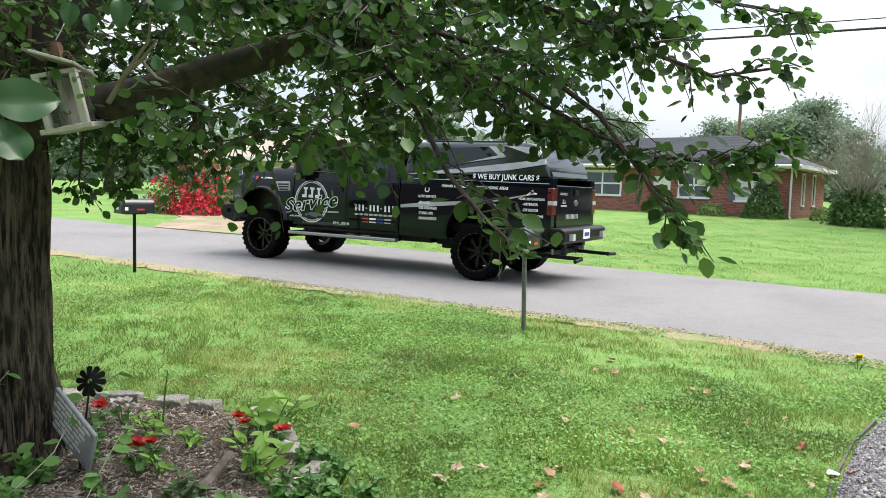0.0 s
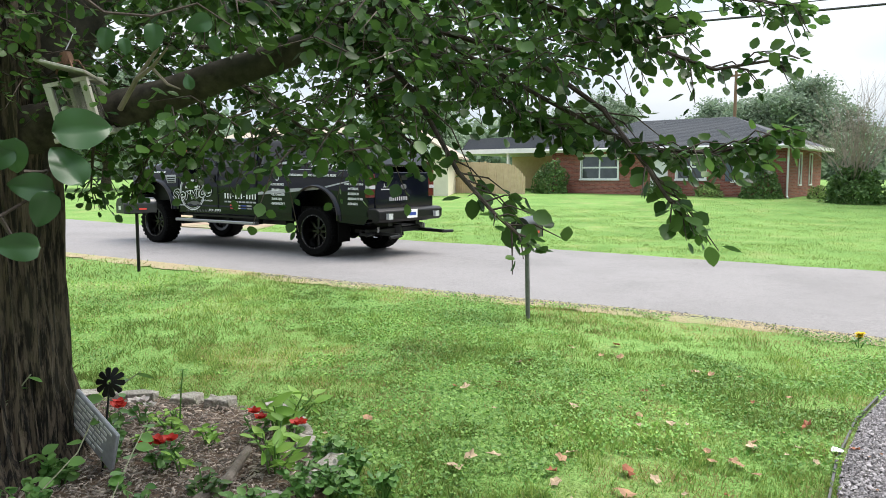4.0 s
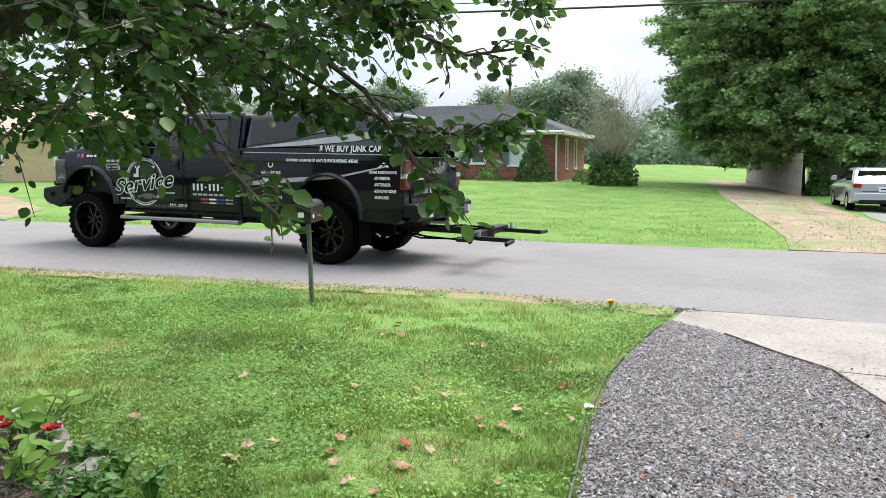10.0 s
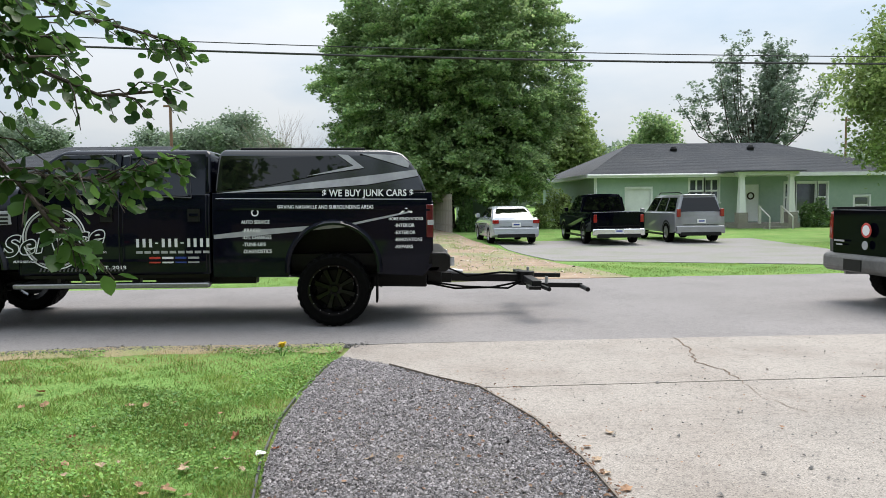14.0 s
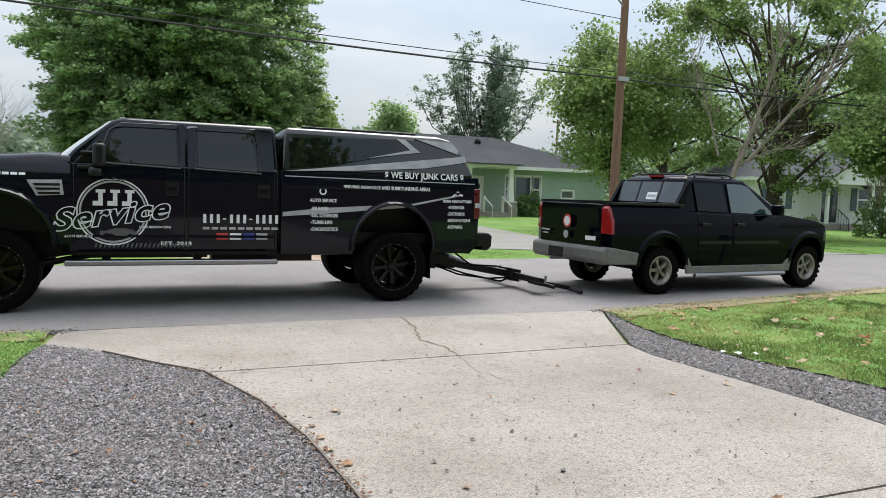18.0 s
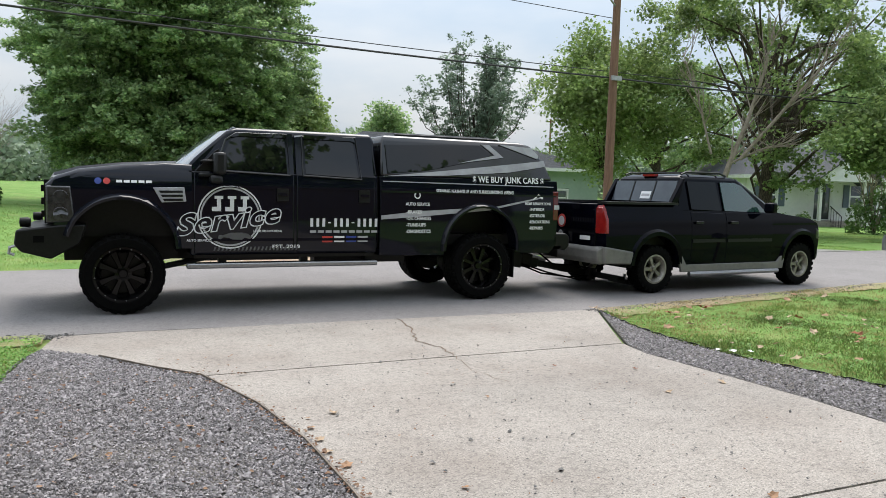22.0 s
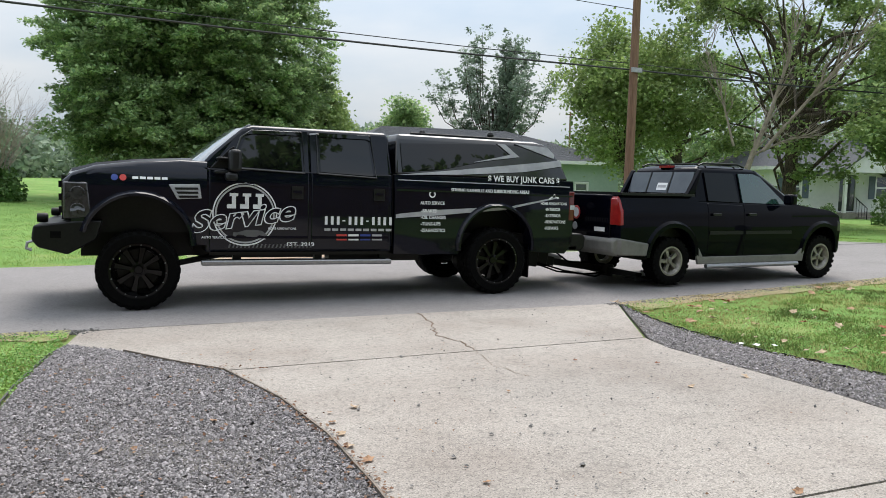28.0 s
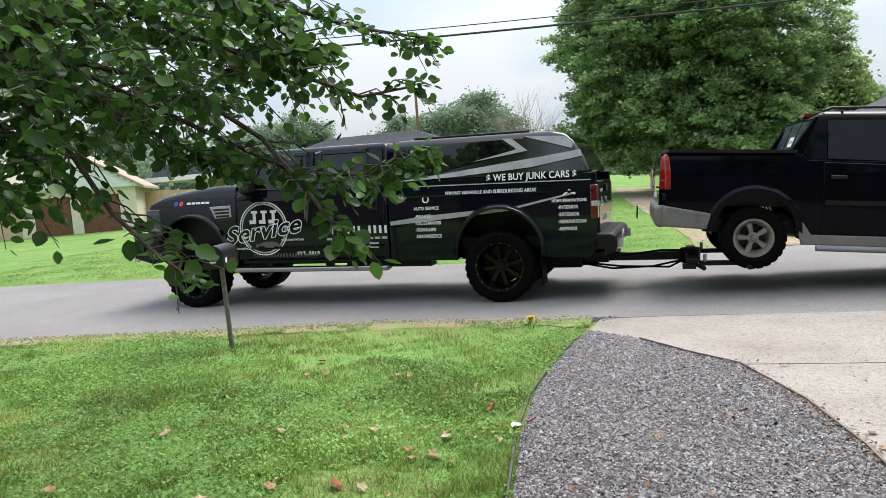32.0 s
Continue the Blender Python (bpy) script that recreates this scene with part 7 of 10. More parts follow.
# ---- the towed black pickup ----
def towed_pickup():
    t = thing("towed_pickup", Matrix(), "black mid-size crew-cab pickup with grey cladding", "pickup truck")
    w = 0.9
    R = 0.355
    inn = lambda z: w - 0.05 - max(0.0, z - 1.16) * 0.3

    def swelled(bm, s):
        """Bows the outer skin of a side: fullest at mid height, drawn in above and below."""
        for zc in (0.5, 0.6, 0.68, 0.74, 0.8, 0.86, 0.92, 0.98, 1.04, 1.1, 1.16, 1.2, 1.25):
            bmesh.ops.bisect_plane(bm, geom=bm.verts[:] + bm.edges[:] + bm.faces[:], plane_co=(0, 0, zc), plane_no=(0, 0, 1))
        for v in bm.verts:
            if abs(v.co.y) > 0.85:
                v.co.y -= s * ((0.34 if v.co.z > 0.8 else 0.1) * (v.co.z - 0.8) ** 2 - 0.012 * math.exp(-((v.co.z - 1.06) / 0.035) ** 2))
        return bm

    body = [(-4.22, 0.62)] + [(-3.62, 0.62)] + arc(-3.18, 0.42, 0.44, 160, 20, 12) + [(-2.72, 0.42), (-2.72, 0.36), (-0.5, 0.36), (-0.47, 0.5)] + arc(0, 0.42, 0.44, 165, 10, 12) + [(0.6, 0.5), (0.7, 0.62), (0.74, 0.8), (0.7, 0.93), (0.58, 1.03), (0.2, 1.11), (-0.62, 1.2), (-2.66, 1.22), (-2.72, 1.30), (-4.22, 1.30), (-4.25, 1.0)]
    for s in (-1, 1):
        part("body_side", swelled(side_prism(body, s * w, s * (w - 0.2)), s), M_DARK_CAR, t, bevel=0.02)
    bm = bmesh.new()
    prev = None
    for x, z, hw in ((0.76, 0.84, 0.68), (0.72, 0.95, 0.72), (0.6, 1.045, 0.75), (0.2, 1.13, 0.78), (-0.3, 1.2, 0.79), (-0.66, 1.25, 0.8)):
        ring = [bm.verts.new((x, y, z + dz)) for y, dz in ((-hw, -0.03), (-hw * 0.6, 0.0), (0, 0.03), (hw * 0.6, 0.0), (hw, -0.03))]
        if prev:
            for i in range(4):
                bm.faces.new((prev[i], ring[i], ring[i + 1], prev[i + 1]))
        prev = ring
    bmesh.ops.recalc_face_normals(bm, faces=bm.faces)
    part("bonnet", bm, M_DARK_CAR, t)
    part("nose", side_prism([(0.5, 0.62), (0.72, 0.64), (0.74, 0.88), (0.5, 0.96)], -0.72, 0.72), M_DARK_CAR, t, bevel=0.02)
    part("front_bumper", side_prism([(0.42, 0.40), (0.74, 0.42), (0.8, 0.5), (0.8, 0.62), (0.42, 0.64)], -0.86, 0.86), M_PLASTIC, t, bevel=0.03)
    for s in (-1, 1):
        part("headlamp", side_prism([(0.5, 0.78), (0.735, 0.76), (0.73, 0.9), (0.5, 0.96)], s * (w + 0.004), s * 0.62), M_DARK_LENS, t, bevel=0.015)
    # cabin
    sec = []
    for z, xa, xb in ((1.2, -2.72, -0.55), (1.4, -2.69, -0.86), (1.6, -2.615, -1.16), (1.72, -2.57, -1.36), (1.775, -2.46, -1.6), (1.785, -2.3, -1.8)):
        hw = inn(min(z, 1.72)) - (0.02 if z < 1.75 else 0.12 if z < 1.78 else 0.3)
        sec.append([(xa, -hw, z), (xb, -hw, z), (xb, hw, z), (xa, hw, z)])
    cab = part("cab", loft(sec), M_DARK_CAR, t, bevel=0.03)
    part("windscreen", loft([[(-0.57, -0.76, 1.25), (-0.57, 0.76, 1.25), (-0.6, 0.76, 1.25), (-0.6, -0.76, 1.25)], [(-1.35, -0.66, 1.72), (-1.35, 0.66, 1.72), (-1.38, 0.66, 1.72), (-1.38, -0.66, 1.72)]]), M_GLASS_WS, t)
    lean = Matrix.Translation((-2.722, 0, 1.34)) @ Matrix.Rotation(radians(19.5), 4, "Y") @ Matrix.Translation((2.722, 0, -1.34))
    rg = part("rear_glass", moved(boxes((-2.735, -2.70, -0.68, 0.68, 1.34, 1.68)), lean), M_GLASS_REAR, t, "tinted rear glass")
    for y in (-0.24, 0.24):
        part("glass_bar", moved(boxes((-2.742, -2.736, y - 0.012, y + 0.012, 1.34, 1.68)), lean), M_PLASTIC, rg)
    part("window_sticker", moved(boxes((-2.741, -2.737, -0.2, 0.02, 1.38, 1.5)), lean), M_WHITE_VINYL, rg, "white dealer card behind the glass")
    part("sticker_bar", moved(boxes((-2.7425, -2.7415, -0.18, 0.0, 1.42, 1.46)), lean), M_GREY_VINYL, rg)
    part("brake_lamp", boxes((-2.58, -2.5, -0.13, 0.13, 1.735, 1.77)), M_RED_LENS, t)
    part("cab_buttress", side_prism([(-2.84, 1.3), (-2.7, 1.3), (-2.56, 1.7), (-2.6, 1.7)], -0.78, -0.7), M_DARK_CAR, t, bevel=0.01)
    part("cab_buttress", side_prism([(-2.84, 1.3), (-2.7, 1.3), (-2.56, 1.7), (-2.6, 1.7)], 0.7, 0.78), M_DARK_CAR, t, bevel=0.01)
    for s in (-1, 1):
        yi, yo = (lambda z: s * (inn(z) - 0.01)), (lambda z: s * (inn(z) + 0.006))
        for nm, xa, xb, pts in (("rear_door", -2.5, -1.78, [(-2.46, 1.24), (-1.84, 1.22), (-1.86, 1.66), (-2.46, 1.66)]), ("front_door", -1.76, -0.72, [(-1.76, 1.22), (-0.82, 1.2), (-1.3, 1.62), (-1.44, 1.66), (-1.76, 1.66)])):
            d = part(nm, swelled(side_prism([(xa, 0.42), (xb, 0.42), (xb, 1.18), (xa, 1.2)], s * (w - 0.02), s * (w + 0.005)), s), M_DARK_CAR, t, bevel=0.006)
            part("door_glass", side_prism(pts, yi, yo), M_GLASS_CAB if nm == "rear_door" else M_GREENGLASS, d, "tinted door glass")
            part("door_handle", boxes((xa + 0.06, xa + 0.22, s * (w + 0.015) - 0.014, s * (w + 0.015) + 0.014, 1.02, 1.06)), M_PLASTIC, d, bevel=0.006)
            part("side_moulding", boxes((xa + 0.02, xb - 0.02, s * (w + 0.008) - 0.008, s * (w + 0.008) + 0.008, 0.74, 0.79)), M_BLACK_MATT, d)
        part("sill_cladding", side_prism([(-2.7, 0.30), (-0.46, 0.30), (-0.42, 0.5), (-0.48, 0.52), (-0.6, 0.41), (-2.6, 0.41), (-2.7, 0.56), (-2.76, 0.56)], s * (w - 0.02), s * (w + 0.02)), M_GREY_CLAD, t, "grey plastic sill cladding", 0.01)
        part("side_step", tube([(-2.55, s * (w + 0.03), 0.27), (-0.6, s * (w + 0.03), 0.27)], 0.035, 10), M_ALU, t, "tubular side step")
        for cx in (-3.18, 0.0):
            bm = bmesh.new()
            prev = None
            for k in range(15):
                a = radians(0 + 180 * k / 14)
                c, q = math.cos(a), math.sin(a)
                ring = [bm.verts.new((cx + r * c, s * (w + dd), 0.42 + r * q)) for r, dd in ((0.43, -0.04), (0.43, 0.03), (0.49, 0.035), (0.53, -0.004))]
                if prev:
                    for i in range(3):
                        bm.faces.new((prev[i], prev[i + 1], ring[i + 1], ring[i]))
                prev = ring
            bmesh.ops.recalc_face_normals(bm, faces=bm.faces)
            part("wheel_arch", swelled(bm, s), M_DARK_CAR, t)
            bm = bmesh.new()
            prev = None
            for x, z in arc(cx, 0.42, 0.45, -5, 185, 12):
                ring = [bm.verts.new((x, s * 0.88, z)), bm.verts.new((x, s * 0.45, z))]
                if prev:
                    bm.faces.new((prev[0], ring[0], ring[1], prev[1]))
                prev = ring
            part("inner_arch", bm, M_BLACK_MATT, t)
        part("mirror", boxes((-0.98, -0.86, s * 1.0 - 0.09, s * 1.0 + 0.09, 1.2, 1.36)), M_DARK_CAR, t, bevel=0.03)
        part("roof_rail", tube([(-2.5, s * 0.62, 1.765), (-2.4, s * 0.62, 1.80), (-1.7, s * 0.62, 1.805), (-1.55, s * 0.62, 1.76)], 0.015, 8), M_PLASTIC, t)
        tl = part("tail_lamp", swelled(side_prism([(-4.13, 0.88), (-4.265, 0.88), (-4.263, 1.18), (-4.25, 1.25), (-4.22, 1.285), (-4.18, 1.285), (-4.15, 1.24), (-4.135, 1.1)], s * (w + 0.008), s * (w - 0.16)), s), M_RED_LENS, t, "tall red tail lamp", 0.015)
        part("bed_rail", boxes((-4.2, -2.78, s * 0.8 - 0.08, s * 0.8 + 0.08, 1.3, 1.335)), M_PLASTIC, t)
    for y in (-0.3, 0.3):
        part("roof_crossbar", tube([(-1.98 + y, -0.62, 1.80), (-1.98 + y, 0.62, 1.80)], 0.013, 6), M_PLASTIC, t)
    tg = part("tailgate", boxes((-4.26, -4.2, -0.74, 0.74, 0.66, 1.3)), M_DARK_CAR, t, "black tailgate with round sticker", 0.015)
    rot = Matrix.Rotation(radians(90), 4, "Z")
    part("round_sticker", moved(lathe([(0, 0.004), (0.095, 0.004), (0.1, 0)], 24), Matrix.Translation((-4.262, -0.02, 1.03)) @ rot), M_RED_CARD, tg, "red and white round sticker")
    part("sticker_disc", moved(lathe([(0, 0.006), (0.07, 0.006), (0.07, 0.004)], 24), Matrix.Translation((-4.262, -0.02, 1.03)) @ rot), M_WHITE_VINYL, tg)
    part("oval_badge", moved(lathe([(0, 0.006), (0.055, 0.006), (0.06, 0)], 20), Matrix.Translation((-4.262, 0, 0.83)) @ rot), M_GREY_VINYL, tg)
    part("badge_bar", boxes((-4.266, -4.261, 0.42, 0.68, 0.86, 0.885), (-4.266, -4.261, 0.46, 0.62, 0.81, 0.83)), M_GREY_VINYL, tg)
    part("sticker_bar", boxes((-4.266, -4.261, -0.66, -0.46, 0.78, 0.84)), M_WHITE_VINYL, tg)
    rb = part("rear_bumper", side_prism([(-4.18, 0.46), (-4.36, 0.44), (-4.44, 0.5), (-4.44, 0.66), (-4.36, 0.70), (-4.18, 0.70)], -0.88, 0.88), M_GREY_CLAD, t, "weathered grey rear bumper", 0.03)
    for s in (-1, 1):
        part("bumper_end", side_prism([(-4.3, 0.46), (-3.68, 0.44), (-3.64, 0.62), (-4.3, 0.70)], s * (w + 0.03), s * (w - 0.1)), M_GREY_CLAD, rb, bevel=0.02)
    part("plate_recess", boxes((-4.446, -4.43, -0.17, 0.17, 0.5, 0.65)), M_PLASTIC, rb)
    part("bed_floor", boxes((-4.2, -2.75, -0.7, 0.7, 0.7, 0.85)), M_PLASTIC, t)
    part("floor_pan", boxes((-3.7, 0.5, -0.7, 0.7, 0.4, 0.55)), M_BLACK_MATT, t)
    part("rear_axle", tube([(-3.18, -0.7, R), (-3.18, 0.7, R)], 0.05, 8), M_BLACK_MATT, t)
    part("front_axle", tube([(0, -0.7, R), (0, 0.7, R)], 0.045, 8), M_BLACK_MATT, t)
    part("exhaust", tube([(-1.0, 0.3, 0.36), (-3.6, 0.5, 0.42), (-4.1, 0.62, 0.42)], 0.03, 8), M_STEEL, t)
    # seats and steering wheel behind the clear front glass
    for y in (-0.38, 0.38):
        part("seat_back", boxes((-1.75, -1.6, y - 0.22, y + 0.22, 0.9, 1.42)), M_GREY_VINYL, t, bevel=0.04)
        part("headrest", boxes((-1.72, -1.62, y - 0.12, y + 0.12, 1.45, 1.6)), M_GREY_VINYL, t, bevel=0.03)
    # nose and tail rounded in plan
    for ob in t.children_recursive:
        for v in ob.data.vertices:
            u = min(abs(v.co.y) / 0.9, 1.05)
            if v.co.x > 0.15:
                v.co.x -= 0.36 * u ** 3 * ((v.co.x - 0.15) / 0.65) ** 1.4
            elif v.co.x < -4.05:
                v.co.x += 0.16 * u ** 4 * min((-4.05 - v.co.x) / 0.3, 1.2)
    wheels = []
    for nm, x in (("rear_wheel", -3.18), ("front_wheel", 0.0)):
        for s in (-1, 1):
            wheels.append(wheel(t, nm, x, s * 0.765, R, R, 0.24, 0.205, M_ALLOY_WORN, s, 5, 0.05, 24))
    return t, wheels


M_GREENGLASS = mat("light_green_glass", (0.02, 0.05, 0.045), (0.03, 0.065, 0.055), 2, 0.05, coat=1.0)
towed, towed_wheels = towed_pickup()


# ---- the yard: pear tree, bed, feeder, mailboxes ----
BRANCHES = {
    "A": [(-2.66, 2.18, 2.08), (-2.17, 2.38, 2.11), (-1.60, 2.43, 1.79), (-1.19, 2.42, 1.58), (-0.92, 2.42, 1.56), (-0.79, 2.45, 1.61)],
    "B": [(-2.17, 2.38, 2.11), (-1.68, 2.50, 1.95), (-1.34, 2.46, 1.72), (-1.11, 2.34, 1.5), (-1.05, 2.33, 1.42), (-1.0, 2.32, 1.37)],
    "C": [(-2.35, 2.22, 2.08), (-1.97, 2.16, 1.80), (-1.66, 2.02, 1.50), (-1.45, 1.93, 1.37), (-1.34, 1.90, 1.31)],
    "D": [(-2.08, 2.46, 2.21), (-1.59, 2.55, 2.12), (-1.23, 2.62, 1.95), (-1.00, 2.60, 1.85), (-0.84, 2.65, 1.87)],
    "E": [(-1.93, 2.45, 2.37), (-1.41, 2.64, 2.27), (-1.04, 2.69, 2.12), (-0.82, 2.76, 2.07)],
    "F": [(-3.05, 2.01, 1.99), (-2.80, 2.18, 1.79), (-2.51, 2.20, 1.62), (-2.34, 2.23, 1.57)],
    "G": [(-3.64, 1.80, 1.82), (-3.75, 1.82, 1.63), (-3.87, 1.86, 1.42)],
    "H": [(-3.17, 2.01, 1.95), (-3.14, 2.05, 1.75), (-3.25, 2.02, 1.6)],
    "I": [(-3.38, 1.86, 1.88), (-3.44, 1.96, 1.63), (-3.55, 1.92, 1.45)],
    "J": [(-2.50, 2.21, 2.12), (-2.31, 2.26, 1.86), (-2.17, 2.26, 1.68), (-2.03, 2.24, 1.60)],
    "K": [(-2.74, 1.93, 2.29), (-2.21, 2.08, 2.33), (-1.75, 2.21, 2.20), (-1.36, 2.34, 2.02), (-1.11, 2.45, 2.01)],
    "L": [(-3.30, 1.60, 2.39), (-2.80, 1.84, 2.28), (-2.29, 2.00, 2.10), (-1.83, 2.15, 1.91), (-1.58, 2.20, 1.74), (-1.36, 2.22, 1.64)],
    "M": [(-3.25, 1.23, 2.49), (-2.76, 1.55, 2.29), (-2.34, 1.79, 2.12), (-2.07, 1.94, 2.0)],
    "N": [(-2.66, 1.87, 2.49), (-1.92, 2.07, 2.42), (-1.40, 2.20, 2.22), (-1.15, 2.32, 2.10)],
    "O": [(-2.84, 1.17, 2.32), (-2.39, 1.18, 2.14), (-2.11, 1.25, 2.06), (-1.92, 1.36, 1.98)],
    "Q": [(-3.3, 2.1, 2.1), (-2.9, 2.6, 2.1), (-2.3, 2.9, 2.0), (-1.8, 3.0, 1.95)],
}


def along(pts, f):
    """A place on a bent line, f from 0 to 1."""
    k = f * (len(pts) - 1)
    i = min(int(k), len(pts) - 2)
    return Vector(pts[i]).lerp(Vector(pts[i + 1]), k - i)


def round_leaf():
    """A rounded, slightly folded leaf with a point, stalk at the origin, tip along +y; unit length."""
    out = [(0.0, 0.0), (0.2, 0.06), (0.37, 0.24), (0.42, 0.46), (0.33, 0.7), (0.15, 0.9), (0.0, 1.02)]
    v = [(0, 0.0, 0), (0, 0.34, -0.03), (0, 0.68, -0.02), (0, 1.02, 0.05)]
    right = [(x, y, 0.22 * x) for x, y in out[1:-1]]
    left = [(-x, y, 0.22 * x) for x, y in out[1:-1]]
    v += right + left
    f = [(0, 4, 5, 1), (1, 5, 6, 1), (1, 6, 7, 2), (2, 7, 8, 3)]
    r, q = [4, 5, 6, 7, 8], [9, 10, 11, 12, 13]
    tris = []
    for a, s in ((r, 1), (q, -1)):
        for t in ((0, a[0], a[1]), (0, a[1], 1), (1, a[1], a[2]), (1, a[2], a[3]), (1, a[3], 2), (2, a[3], a[4]), (2, a[4], 3)):
            tris.append(t if s > 0 else t[::-1])
    return np.array(v), np.array(tris)


def curled_leaf(bend, wave):
    """A broad leaf close by: folded along its rib, tip bent, margin waved; unit length."""
    v, f = [], []
    for j in range(11):
        y = j / 10
        half = 0.36 * math.sin(math.pi * min(1.0, 0.04 + 0.96 * y) ** 0.82) ** 0.72 if 0 < j < 10 else 0.012
        for i in range(-4, 5):
            x = half * i / 4
            v.append((x, y, 0.32 * abs(x) - bend * y * y - 0.25 * x * x + 0.035 * abs(i / 4) * math.sin(8 * y + wave + (1.5 if i < 0 else 0))))
    for j in range(10):
        for i in range(8):
            a = j * 9 + i
            f += [(a, a + 1, a + 10), (a, a + 10, a + 9)]
    return np.array(v), np.array(f)


def plain_leaf():
    """The same leaf with fewer facets, for the mass of the crown."""
    v = [(0, 0, 0), (0, 0.5, -0.04), (0, 1.02, 0.05)]
    side = [(0.3, 0.17, 0.06), (0.43, 0.48, 0.09), (0.26, 0.82, 0.06)]
    v += side + [(-x, y, z) for x, y, z in side]
    f = [(0, 3, 1), (3, 4, 1), (4, 5, 1), (5, 2, 1), (0, 1, 6), (6, 1, 7), (7, 1, 8), (8, 1, 2)]
    return np.array(v), np.array(f)


def aim(dirs, roll):
    """Turns that lay +y of the leaf along dirs, with a roll."""
    y = unit(dirs)
    up = np.tile([0.0, 0.0, 1.0], (len(y), 1)) + 0.3 * np.stack([np.cos(roll), np.sin(roll), 0 * roll], 1)
    x = unit(np.cross(y, up))
    z = np.cross(x, y)
    c, s = np.cos(roll)[:, None], np.sin(roll)[:, None]
    x, z = c * x + s * z, c * z - s * x
    return np.stack([x, y, z], 2)


def pear_tree():
    t = thing("pear_tree", Matrix(), "old shade tree with furrowed trunk and low leafy branches", "tree")
    # trunk with root flare, furrowed
    base = Vector((-4.22, 1.36, 0))
    bm = bmesh.new()
    rings = []
    zr = [(-0.08, 0.66), (0.05, 0.57), (0.2, 0.51), (0.45, 0.475), (0.8, 0.455), (1.2, 0.445), (1.6, 0.46), (1.95, 0.5), (2.3, 0.48), (2.8, 0.4), (3.6, 0.3), (4.6, 0.2)]
    n = 230
    for j in range(90):
        z = -0.08 + 4.6 * (j / 89) ** 1.3
        r = float(np.interp(z, [q[0] for q in zr], [q[1] for q in zr]))
        ring = []
        for k in range(n):
            a = 2 * math.pi * k / n
            c, s = math.cos(a), math.sin(a)
            ridge = noise.noise((c * 10, s * 10, z * 0.9)) + 0.6 * noise.noise((c * 22, s * 22, z * 2.0 + 5))
            fur = 0.088 * (abs(ridge) ** 0.65) - 0.034 + 0.02 * noise.noise((c * 3, s * 3, z * 0.8))
            flare_r = 0.10 * max(0, 0.35 - z) * math.cos(3 * a + 1)
            ring.append(bm.verts.new((base.x + (r + fur + flare_r) * c - 0.02 * z, base.y + (r + fur + flare_r) * s, z)))
        rings.append(ring)
    for a, b in zip(rings, rings[1:]):
        for i in range(n):
            bm.faces.new((a[i], a[(i + 1) % n], b[(i + 1) % n], b[i]))
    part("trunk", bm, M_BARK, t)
    limb_pts = [(-4.0, 1.5, 1.68), (-3.62, 1.68, 1.74), (-3.41, 1.77, 1.79), (-3.19, 1.87, 1.84), (-2.92, 1.98, 1.92), (-2.62, 2.1, 2.0), (-2.3, 2.22, 2.11), (-1.9, 2.37, 2.32), (-1.3, 2.6, 2.75)]
    part("limb", tube(limb_pts, [0.14, 0.095, 0.085, 0.078, 0.068, 0.06, 0.05, 0.04, 0.025], 12), M_LIMB, t, "low dark limb")
    part("limb", tube([(-4.1, 1.5, 1.5), (-4.02, 1.66, 1.95), (-3.9, 1.8, 2.3), (-3.72, 1.95, 2.9)], [0.24, 0.2, 0.18, 0.14], 14), M_LIMB, t, "upright fork of the trunk")
    part("limb", tube([(-4.15, 1.3, 2.1), (-3.7, 1.3, 2.45), (-3.2, 1.4, 2.75), (-2.4, 1.6, 3.1)], [0.16, 0.12, 0.09, 0.05], 10), M_BARK, t)
    part("limb", tube([(-4.2, 1.5, 2.2), (-3.9, 2.1, 2.7), (-3.4, 2.9, 3.1), (-2.6, 3.6, 3.4)], [0.16, 0.12, 0.09, 0.05], 10), M_BARK, t)
    part("limb", tube([(-4.3, 1.2, 2.3), (-4.6, 0.6, 2.9), (-5.2, -0.2, 3.6)], [0.15, 0.11, 0.06], 10), M_BARK, t)
    # dead forked twig by the feeder
    part("dead_twig", tube([(-3.3, 1.72, 1.78), (-3.15, 1.72, 1.9), (-3.0, 1.7, 1.93), (-2.85, 1.68, 1.99)], [0.013, 0.011, 0.008, 0.004], 6), M_DEADWOOD, t)
    part("dead_twig", tube([(-3.15, 1.72, 1.9), (-3.05, 1.76, 2.02), (-3.0, 1.74, 2.1)], [0.009, 0.007, 0.003], 6), M_DEADWOOD, t)
    part("dead_twig", tube([(-3.0, 1.7, 1.93), (-2.92, 1.72, 1.86), (-2.8, 1.7, 1.83)], [0.007, 0.006, 0.003], 6), M_DEADWOOD, t)
    r = random.Random(21)
    places, dirs, sizes = [], [], []
    twig_bm = bmesh.new()

    def leafy(a, b, droop, leaves, size):
        """A twig from a to b with leaves on short stalks."""
        mid = (a + b) / 2 + Vector((0, 0, 0.12 * (b - a).length))
        end = b - Vector((0, 0, droop))
        tube([a, mid, end], [0.0035, 0.0026, 0.0014], 4, twig_bm, cap=False)
        for k in range(leaves):
            f = (k + 0.6) / leaves
            p = a.lerp(mid, f * 2) if f < 0.5 else mid.lerp(end, f * 2 - 1)
            d = (end - a).normalized() * 0.5 + Vector((r.uniform(-1, 1), r.uniform(-1, 1), r.uniform(-0.9, 0.35)))
            d.normalize()
            places.append(p + d * r.uniform(0.012, 0.035))
            dirs.append(d)
            sizes.append(size * r.uniform(0.65, 1.25))

